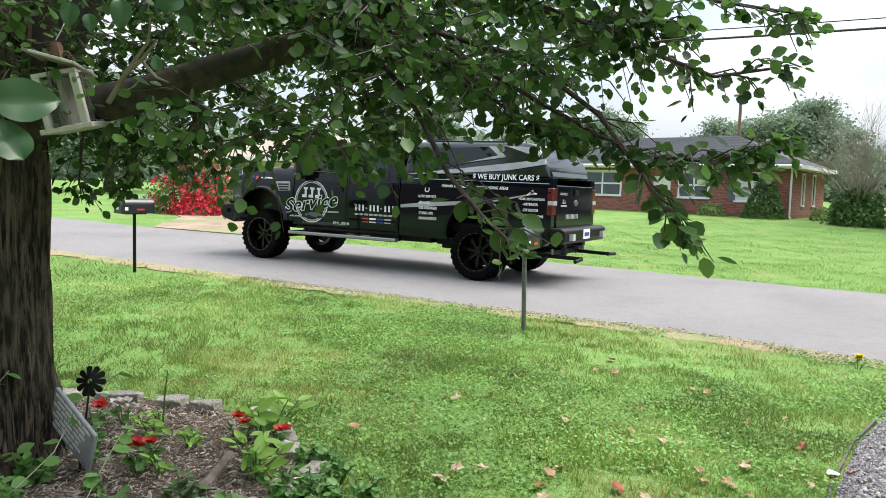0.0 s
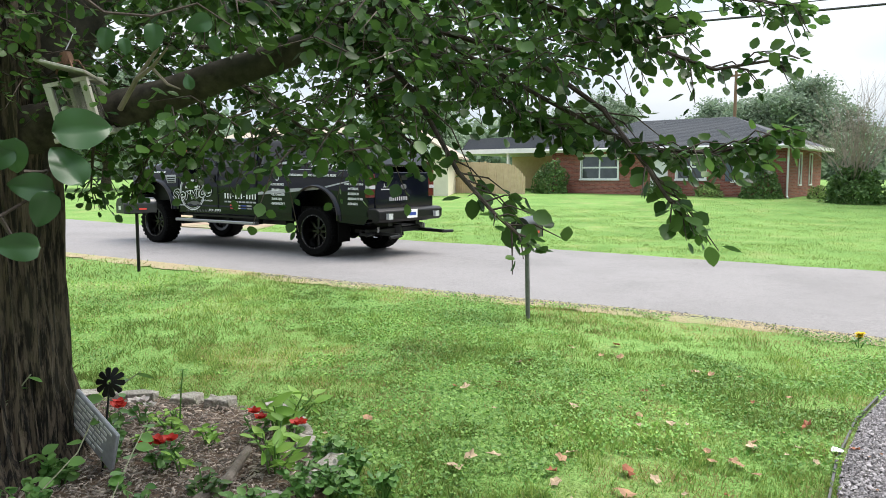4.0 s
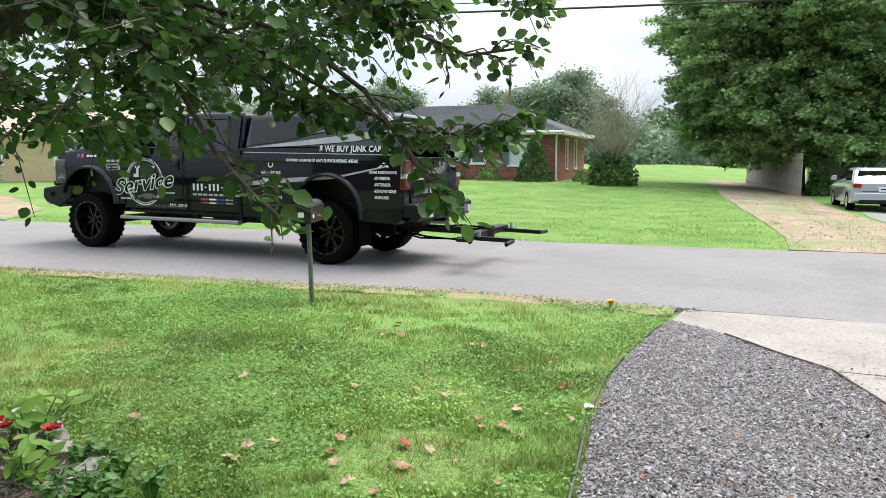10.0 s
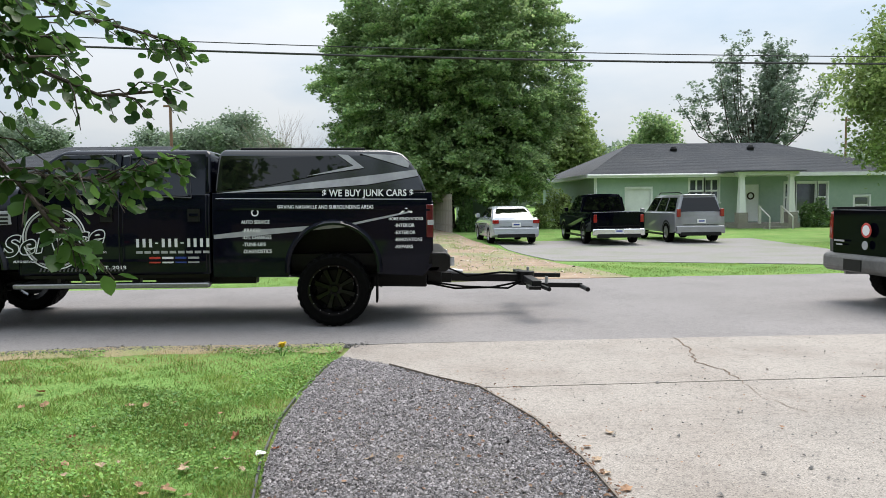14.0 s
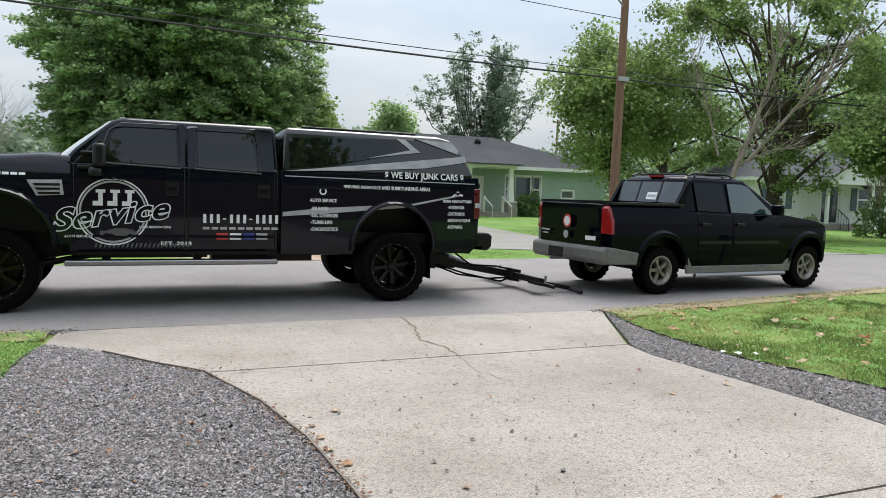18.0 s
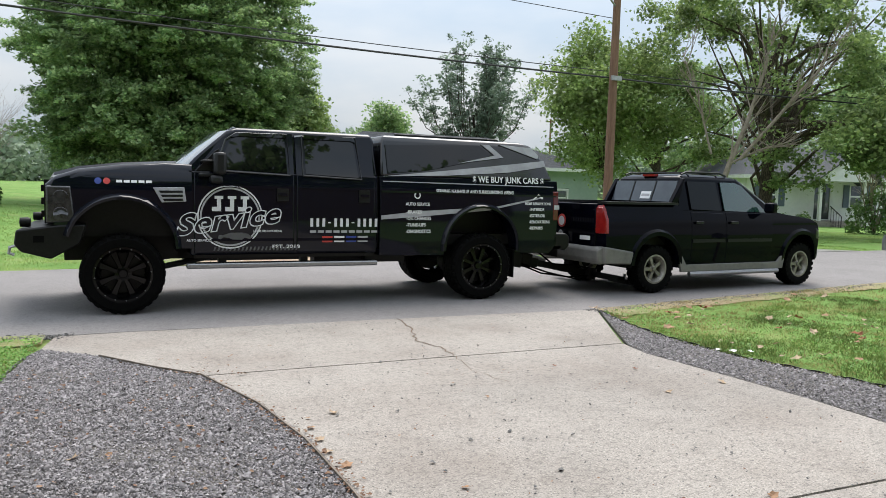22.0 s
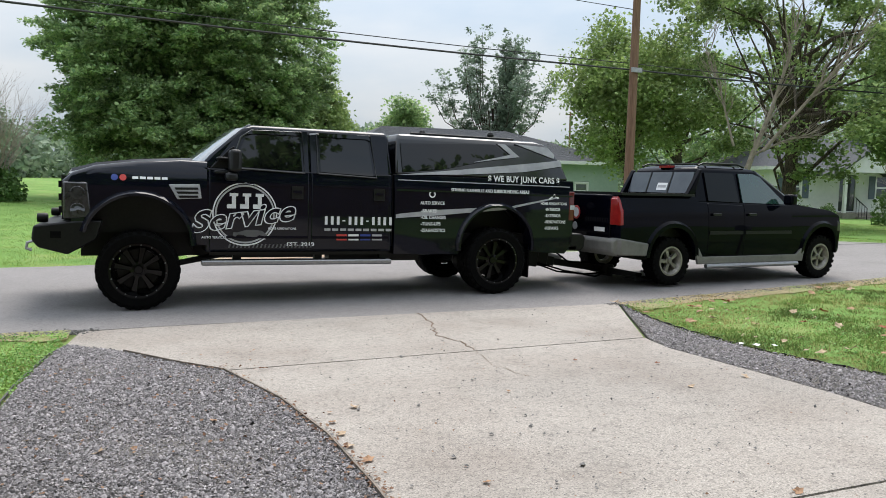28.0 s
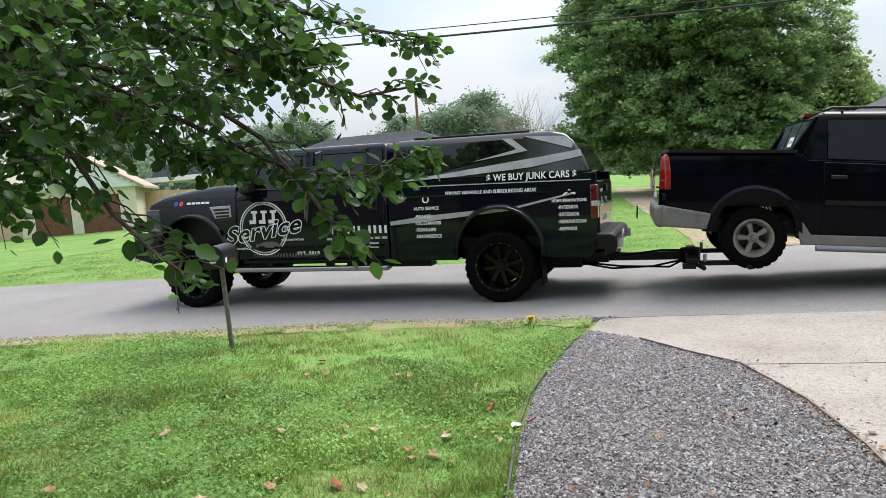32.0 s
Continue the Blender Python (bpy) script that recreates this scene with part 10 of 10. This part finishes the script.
def track_cover():
    """Tufts and pale stones on the worn dirt track."""
    r = np.random.default_rng(31)
    xs, ys = [q[0] for q in DIRT], [q[1] for q in DIRT]
    p = np.stack([r.uniform(min(xs), max(xs), 30000), r.uniform(min(ys), min(max(ys), 34), 30000)], 1)
    p = p[inside(p, DIRT)]
    lump = np.array([noise.noise((float(a) * 0.9, float(b) * 0.55, 3.0)) + 0.6 * noise.noise((float(a) * 2.6, float(b) * 1.7, 7.0)) for a, b in p])
    p = p[lump + 0.35 * (np.abs(p[:, 0] - 2.3 + 0.05 * (p[:, 1] - 14)) < 0.35) + r.normal(0, 0.3, len(p)) > 0.42]
    ob = scatter("track_grass", BLADE_V, BLADE_F, np.column_stack([p, gz(p[:, 0], p[:, 1]) + 0.02]), r.uniform(0.025, 0.06, len(p)), turns(len(p), 0.8), M_BLADE)
    tagged(ob, "sparse grass tufts on the dirt track", "grass", kind="stuff")


track_cover()
stones("track_stones", [q for q in DIRT], 9000, "pale loose stones on the dirt track", 33, 2.6, M_TRACK_STONE)
grass(-3.2, -0.5, 0.2, 1.9, 1800, 15, 0.042, avoid=AVOID)
grass(-9.0, -0.3, 5.0, 8.0, 4200, 2, 0.038, avoid=AVOID)
grass(-9.0, -5.6, 2.0, 5.0, 2200, 3, 0.045, avoid=AVOID)
grass(-22.0, -9.0, 2.5, 7.2, 480, 4, 0.055, avoid=AVOID)
grass(5.1, 10.0, 2.6, 8.6, 5200, 5, 0.038, avoid=AVOID)
grass(10.0, 18.0, 5.0, 9.6, 700, 6, 0.05, avoid=AVOID)
grass(-16.0, 0.8, 11.0, 17.5, 620, 7, 0.036, avoid=(DIRT, LEFT_DRIVE))
grass(4.0, 20.0, 13.5, 17.5, 620, 8, 0.036, avoid=(DIRT, PARK))
grass(-18.0, 1.0, 17.5, 28.0, 240, 9, 0.042, avoid=(DIRT, LEFT_DRIVE))
grass(-14.0, 1.0, 28.0, 38.0, 110, 10, 0.05, avoid=(DIRT, LEFT_DRIVE))
grass(10.0, 30.0, 17.0, 26.0, 200, 14, 0.045, avoid=(DIRT, PARK))


def clover(x0, x1, y0, y1, n, seed):
    """Low broad weeds and clover that mottle the lawn."""
    r = np.random.default_rng(seed)
    p = np.stack([r.uniform(x0, x1, n), r.uniform(y0, y1, n)], 1)
    p = p[(field(p, 0.9, 5) + 0.5 * field(p, 4.0, 6) > -0.2) & (p[:, 1] < near_edge(p[:, 0]) - 0.15)]
    for poly in AVOID:
        p = p[~inside(p, poly)]
    z = gz(p[:, 0], p[:, 1]) + r.uniform(0.012, 0.035, len(p))
    ob = scatter("clover", np.array(LEAF_V) * np.array([1.4, 1, 1]), LEAF_F, np.column_stack([p, z]), r.uniform(0.012, 0.028, len(p)), turns(len(p), 0.7), M_CLOVER)
    tagged(ob, "patches of clover and broad weeds in the lawn", "clover", kind="stuff")


M_CLOVER = leaf_mat("clover_leaf", (0.085, 0.22, 0.035), (0.24, 0.4, 0.085), 0.3, 0.5)
clover(-5.6, -0.6, 2.2, 7.6, 60000, 11)
clover(-10, -5.6, 2.6, 7.2, 18000, 12)
clover(5.2, 9.5, 3.0, 8.0, 11000, 13)


def fallen():
    """Curled tan and russet leaves on lawn, gravel and concrete, each one a thing."""
    r = random.Random(9)
    meshes = []
    for k in range(5):
        bm = bmesh.new()
        n = 10
        c = bm.verts.new((0, 0, 0.0))
        ring = []
        for i in range(n):
            a = 2 * math.pi * i / n
            q = (0.5 if i % 2 == 0 else 0.36) * r.uniform(0.8, 1.15)
            ring.append(bm.verts.new((q * math.cos(a), q * math.sin(a) * 0.8, r.uniform(0.0, 0.24) * (1 if i % 2 == 0 else 0.3))))
        for i in range(n):
            bm.faces.new((c, ring[i], ring[(i + 1) % n]))
        tube([(0, 0, 0.0), (-0.45, 0.05, 0.03), (-0.75, 0.0, 0.08)], 0.012, 4, bm)
        me = bpy.data.meshes.new("fallen_leaf")
        bm.to_mesh(me)
        bm.free()
        me.materials.append((M_FALLEN, M_FALLEN_PALE, M_FALLEN, M_FALLEN_RED, M_FALLEN_PALE)[k])
        meshes.append(me)
    spots = [(-4.89, 3.33), (-3.18, 4.0), (-3.1, 4.02), (-1.99, 5.44), (-2.05, 4.92), (-2.32, 4.12), (-1.84, 4.04), (-1.6, 3.73), (-1.29, 5.18), (-1.07, 4.64), (-1.24, 3.83), (-1.24, 4.16), (-1.61, 3.36), (-2.31, 2.86),
             (-1.95, 3.4), (-2.85, 5.88), (-3.18, 4.84), (-0.9, 4.07), (-1.21, 3.79), (-1.15, 4.42), (-1.71, 4.18), (-1.95, 3.3), (-1.5, 3.1), (7.44, 6.15), (5.87, 6.44), (8.64, 7.61), (7.07, 5.41), (5.49, 5.58), (7.52, 6.94), (6.24, 7.11),
             (6.0, 4.8), (5.96, 5.32), (6.08, 6.04), (2.4, 4.57), (3.35, 5.22), (1.58, 3.17), (2.96, 2.57), (3.95, 4.92), (3.74, 4.26), (4.34, 4.36)]
    for k in range(110):
        spots.append((r.uniform(-3.2, -0.75), r.uniform(2.6, 5.6)) if k < 38 else (r.uniform(5.3, 9.0), r.uniform(4.2, 7.8)) if k < 54 else (r.uniform(-0.6, 1.1), r.uniform(2.8, 4.6)) if k < 62 else (r.uniform(0.95, 1.3), r.uniform(2.6, 4.6)) if k < 70 else (r.uniform(5.4, 10.0), r.uniform(4.2, 8.0)))
    for k, (x, y) in enumerate(spots):
        lawn = x < -0.85 or x > 5.4
        me = meshes[(k * 3 + (k // 5)) % 5]
        ob = new("fallen_leaf", me)
        s = r.uniform(0.035, 0.1) * (1.1 if k < 23 else 1.5 if x > 5.3 else 0.95)
        ob.matrix_world = Matrix.Translation((x, y, float(gz(x, y)) + (0.03 if lawn else 0.022))) @ Euler((r.uniform(-0.35, 0.35), r.uniform(-0.35, 0.35), r.uniform(0, 6.28))).to_matrix().to_4x4() @ Matrix.Diagonal((s, s, s, 1))
        tone = "russet" if me.materials[0] is M_FALLEN_RED else "pale tan" if me.materials[0] is M_FALLEN_PALE else "brown"
        ground = "on the lawn" if lawn else "on the gravel" if x < 1.1 else "on the concrete"
        tagged(ob, f"curled {tone} fallen leaf lying {ground}", "leaf", "fallen leaves")


M_FALLEN_PALE = leaf_mat("pale_fallen_leaf", (0.28, 0.19, 0.11), (0.46, 0.34, 0.23), 0.15, 0.7)
M_FALLEN_RED = leaf_mat("russet_fallen_leaf", (0.17, 0.05, 0.028), (0.3, 0.105, 0.05), 0.15, 0.7)
fallen()
for x, y, s in ((-0.85, 4.32, 0.04), (5.28, 5.2, 0.045), (5.42, 5.12, 0.035), (5.18, 5.28, 0.03)):
    bm = bmesh.new()
    q = random.Random(int(x * 100))
    ring = [bm.verts.new((math.cos(a) * s * q.uniform(0.6, 1.1), math.sin(a) * s * q.uniform(0.6, 1.1), q.uniform(0.0, 0.02))) for a in [i * 0.785 for i in range(8)]]
    c = bm.verts.new((0, 0, 0.015))
    for i in range(8):
        bm.faces.new((c, ring[i], ring[(i + 1) % 8]))
    ob = solo("paper_scrap", bm, M_WHITE_VINYL, "crumpled white paper scrap at the lawn edge", "litter")
    ob.matrix_world = Matrix.Translation((x, y, float(gz(x, y)) + 0.02))

bed_plant(-1.2, 7.2, 0.09, 3, 0.035, M_LEAF_IVY, "small yellow and purple flower at the road edge", 3, M_YELLOW, seed=40, name="pansy")

# crumbled asphalt along the road edge
def crumbs():
    r = np.random.default_rng(17)
    x = np.concatenate([r.uniform(-9, -0.4, 5600), r.uniform(5.3, 12, 2600)])
    y = near_edge(x) + r.normal(-0.06, 0.07, len(x))
    shape = np.array([(0.5, 0.1, 0), (-0.5, -0.05, 0.05), (0.05, 0.42, 0), (-0.1, -0.4, 0), (0.05, 0.05, 0.34), (0, 0, -0.3)])
    f = [(0, 2, 4), (2, 1, 4), (1, 3, 4), (3, 0, 4), (2, 0, 5), (1, 2, 5), (3, 1, 5), (0, 3, 5)]
    ob = scatter("asphalt_crumbs", shape, f, np.column_stack([x, y, gz(x, y) + 0.01]), r.gamma(3, 0.004, len(x)) + 0.005, turns(len(x), 0.8), M_ASPH_EDGE)
    tagged(ob, "crumbled dark asphalt along the road edge", "rubble", kind="stuff")


crumbs()


M_LITTER = leaf_mat("broken_brown_leaf", (0.13, 0.06, 0.035), (0.3, 0.19, 0.12), 0.1, 0.8)


def litter():
    """Broken brown leaf bits caught along the edging and blown on the drive."""
    r = np.random.default_rng(23)
    line = np.array([(-0.15, 6.67), (0.26, 6.13), (0.58, 5.78), (0.86, 4.9), (1.0, 4.1), (1.05, 3.3), (1.06, 2.5)])
    u = 5.99 * r.random(420) ** 0.35
    i = u.astype(int)
    p = line[i] + (line[i + 1] - line[i]) * (u - i)[:, None] + r.normal(0, 0.04, (420, 2)) * np.array([1.0, 0.7])
    q = np.stack([r.uniform(0.9, 4.5, 260), r.uniform(2.4, 7.4, 260)], 1)
    w = np.stack([r.uniform(-0.7, 0.9, 350), r.uniform(2.4, 6.4, 350)], 1)
    p = np.concatenate([p, q, w])
    z = gz(p[:, 0], p[:, 1]) + 0.027
    size = np.concatenate([r.uniform(0.01, 0.026, 420), r.uniform(0.006, 0.016, 260), r.uniform(0.012, 0.03, 350)])
    v, f = round_leaf()
    ob = scatter("leaf_litter", v - np.array([0, 0.5, 0]), f, np.column_stack([p, z]), size, turns(len(p), 0.5), M_LITTER)
    tagged(ob, "brown leaf bits along the driveway edging", "leaf litter", kind="stuff")


litter()


def grit():
    """Dark specks and pebbles strewn over the concrete."""
    r = np.random.default_rng(29)
    p = np.stack([r.uniform(1.2, 4.5, 1500), 2.3 + 5.2 * r.random(1500) ** 1.2], 1)
    shape = np.array([(0.55, 0.15, -0.12), (-0.5, -0.1, -0.1), (0.05, 0.42, -0.14), (-0.05, -0.42, -0.1), (0.12, 0.0, 0.26)])
    ob = scatter("drive_grit", shape, [(0, 2, 4), (2, 1, 4), (1, 3, 4), (3, 0, 4)], np.column_stack([p, gz(p[:, 0], p[:, 1]) + GRIT_Z]), r.gamma(1.5, 0.004, 1500) + 0.004, turns(1500, 0.5), M_ASPH_EDGE)
    tagged(ob, "dark grit and pebbles on the concrete", "grit", kind="stuff")


GRIT_Z = 0.024
grit()

# dry thatch along the road edge
def verge(x0, x1, seed):
    r = random.Random(seed)
    bm = bmesh.new()
    prev = None
    x = x0
    while x < x1:
        e = float(near_edge(x))
        w = 0.36 + 0.22 * noise.noise((x * 0.8, seed, 0)) + 0.1 * noise.noise((x * 3, seed, 2)) + r.uniform(-0.05, 0.05)
        ring = [bm.verts.new((x, e - w, float(gz(x, e)) + 0.004)), bm.verts.new((x, e - w * 0.5, float(gz(x, e)) + 0.012)), bm.verts.new((x, e + 0.06, float(gz(x, e)) + 0.012))]
        if prev:
            for i in range(2):
                bm.faces.new((prev[i], ring[i], ring[i + 1], prev[i + 1]))
        prev = ring
        x += 0.12
    ob = obj("verge", bm, M_THATCH)
    tagged(ob, "strip of dry yellowed thatch along the road", "verge", kind="structure")


M_THATCH = mat("dry_thatch", (0.24, 0.19, 0.10), (0.42, 0.34, 0.2), 40, 0.95, bump=0.8, c=(0.22, 0.29, 0.09), cscale=1.6, cfac=0.8)
verge(-16, -0.6, 1)
verge(5.5, 16, 2)

# unseen wall added to close the yard behind the camera, dark for the vehicles' reflections
back = solo("own_house_wall", boxes((-16, 14, -7.5, -7.2, -0.2, 5.2)), M_UNSEEN_WALL, "plain unseen wall added behind the camera", "wall", kind="structure")


# ---- movement ----
TRUCK_X = [(0, -11.25), (0.5, -12.55), (1, -13.66), (1.5, -14.3), (2, -14.62), (2.5, -14.70), (3, -14.67), (3.5, -14.58), (5.5, -13.82), (6, -13.5), (6.5, -13.15), (7, -12.77), (7.5, -12.3), (8, -11.77), (8.5, -11.32),
           (9, -10.85), (9.5, -10.34), (10, -9.77), (10.5, -9.25), (11, -8.7), (11.6, -7.95), (12, -7.45), (12.5, -6.92), (13, -6.4), (13.5, -5.86), (14, -5.26), (14.5, -4.66), (16.5, -2.37), (17, -1.94),
           (17.5, -1.59), (18, -1.28), (18.5, -1.01), (19, -0.77), (19.5, -0.55), (20, -0.36), (20.5, -0.18), (21, -0.04), (21.5, 0), (27.5, 0), (28, -0.09), (28.5, -0.26), (29, -0.54), (29.5, -0.99),
           (30, -1.69), (30.5, -2.53), (31, -3.59), (31.5, -4.8), (32, -6.18)]
TRUCK_Y = [(0, 9.57), (1, 9.42), (2, 9.4), (3, 9.38), (6, 9.5), (7, 9.75), (8, 9.8), (9, 9.9), (11, 9.92), (13, 9.9), (17, 9.82), (21.5, 9.77), (28.5, 9.75), (29, 9.72), (30, 9.7), (31, 9.85), (32, 10.0)]
TRUCK_YAW = [(0, 9), (1, 7.2), (2, 6.2), (3, 6.2), (6, 3.5), (7, 0.8), (8, 0.0), (9, -0.4), (11, -0.4), (13, 0), (17, 0.6), (21.5, 0.8), (28.5, 0.9), (29, 1.2), (30, 1.5), (31, -0.5), (32, -2.0)]
TRUCK_SQUAT = [(0, 0), (26, 0), (27.5, 0.75), (28.2, 0.95), (32, 0.95)]
BOOM = [(0, 1.0, -1.5), (6.3, 1.0, -1.4), (7, 1.0, -1.2), (8, 1.0, -0.6), (10.5, 1.0, -0.45), (13, 1.0, 0.0), (14.5, 1.5, 0.0), (17.0, 9.5, -0.22), (19, 10.5, -0.1), (21.5, 10.5, 0.0), (27.5, 9.0, 0.0), (29, 5.0, 0.0), (31, 0.0, -0.1), (32, 0.0, -0.25)]
TOWED_X = [(0, 0), (27.5, 0), (28, -0.10), (28.5, -0.30), (29, -0.60), (29.5, -1.06), (30, -1.72), (30.5, -2.52), (31, -3.52), (31.5, -4.72), (32, -6.1)]
TOWED_Y = [(0, 9.6), (27.5, 9.6), (30, 9.66), (32, 9.76)]
TOWED_YAW = [(0, 4.3), (27.5, 4.3), (29, 3.0), (30, 1.8), (32, 1.4)]
TOWED_LIFT = [(0, 0), (27.3, 0.0), (28, 0.4), (28.5, 1.1), (29, 1.5), (29.5, 2.4), (30, 3.1), (30.5, 3.8), (31, 4.6), (31.5, 5.0), (32, 5.0)]


def glide(rows, t, col=1):
    """Smooth value between rows (monotone cubic)."""
    ts, vs = [r[0] for r in rows], [r[col] for r in rows]
    i = max(0, min(len(ts) - 2, int(np.searchsorted(ts, t, "right")) - 1))

    def slope(k):
        if k <= 0 or k >= len(ts) - 1:
            return 0.0 if k <= 0 else (vs[-1] - vs[-2]) / (ts[-1] - ts[-2])
        a, b = (vs[k] - vs[k - 1]) / (ts[k] - ts[k - 1]), (vs[k + 1] - vs[k]) / (ts[k + 1] - ts[k])
        return 0.0 if a * b <= 0 else 2 * a * b / (a + b)

    h = ts[i + 1] - ts[i]
    u = min(max((t - ts[i]) / h, 0), 1)
    m0, m1 = (slope(i) if i else (vs[1] - vs[0]) / h), slope(i + 1)
    return (2 * u ** 3 - 3 * u ** 2 + 1) * vs[i] + (u ** 3 - 2 * u ** 2 + u) * h * m0 + (-2 * u ** 3 + 3 * u ** 2) * vs[i + 1] + (u ** 3 - u ** 2) * h * m1


def truck_pose(t):
    x, y, yaw, sq = glide(TRUCK_X, t), glide(TRUCK_Y, t), glide(TRUCK_YAW, t), glide(TRUCK_SQUAT, t)
    rear = x + 4.38 * math.cos(radians(yaw))
    z0, z1 = float(left_rise(x)), float(left_rise(rear))
    pitch = math.degrees(math.atan2(z0 - z1, 4.38))
    return pose(x + 0.02, y, z0 + 0.008, 0, pitch + sq, yaw), sq


def motions():
    ticks = [i * 0.2 for i in range(161)]
    walk(truck, [(t, truck_pose(t)[0]) for t in ticks])
    for w in truck_wheels:
        c = w.matrix_basis.translation.copy()
        rows = []
        for t in ticks:
            x, sq = glide(TRUCK_X, t), truck_pose(t)[1]
            rows.append((t, Matrix.Translation((c.x, c.y, c.z + c.x * math.sin(radians(sq)))) @ Matrix.Rotation(x / TYRE_R, 4, "Y")))
        walk(w, rows)
    walk(wheel_lift, [(i * 0.5, Matrix.Translation((5.1 + glide(BOOM, i * 0.5, 2), 0, 0.5)) @ Matrix.Rotation(radians(glide(BOOM, i * 0.5)), 4, "Y")) for i in range(65)])
    rows = []
    for t in ticks:
        axle = pose(7.15 + glide(TOWED_X, t), glide(TOWED_Y, t), 0.012 + float(left_rise(7.15 + glide(TOWED_X, t))), 0, 0, glide(TOWED_YAW, t))
        rows.append((t, axle @ Matrix.Translation((3.18, 0, 0.355)) @ Matrix.Rotation(radians(glide(TOWED_LIFT, t)), 4, "Y") @ Matrix.Translation((0, 0, -0.355))))
    walk(towed, rows)
    for w in towed_wheels:
        c = w.matrix_basis.translation.copy()
        front = c.x > -1
        walk(w, [(t, Matrix.Translation(c) @ Matrix.Rotation(glide(TOWED_X, t) / 0.355 if front else 0.0, 4, "Y")) for t in ticks])


motions()
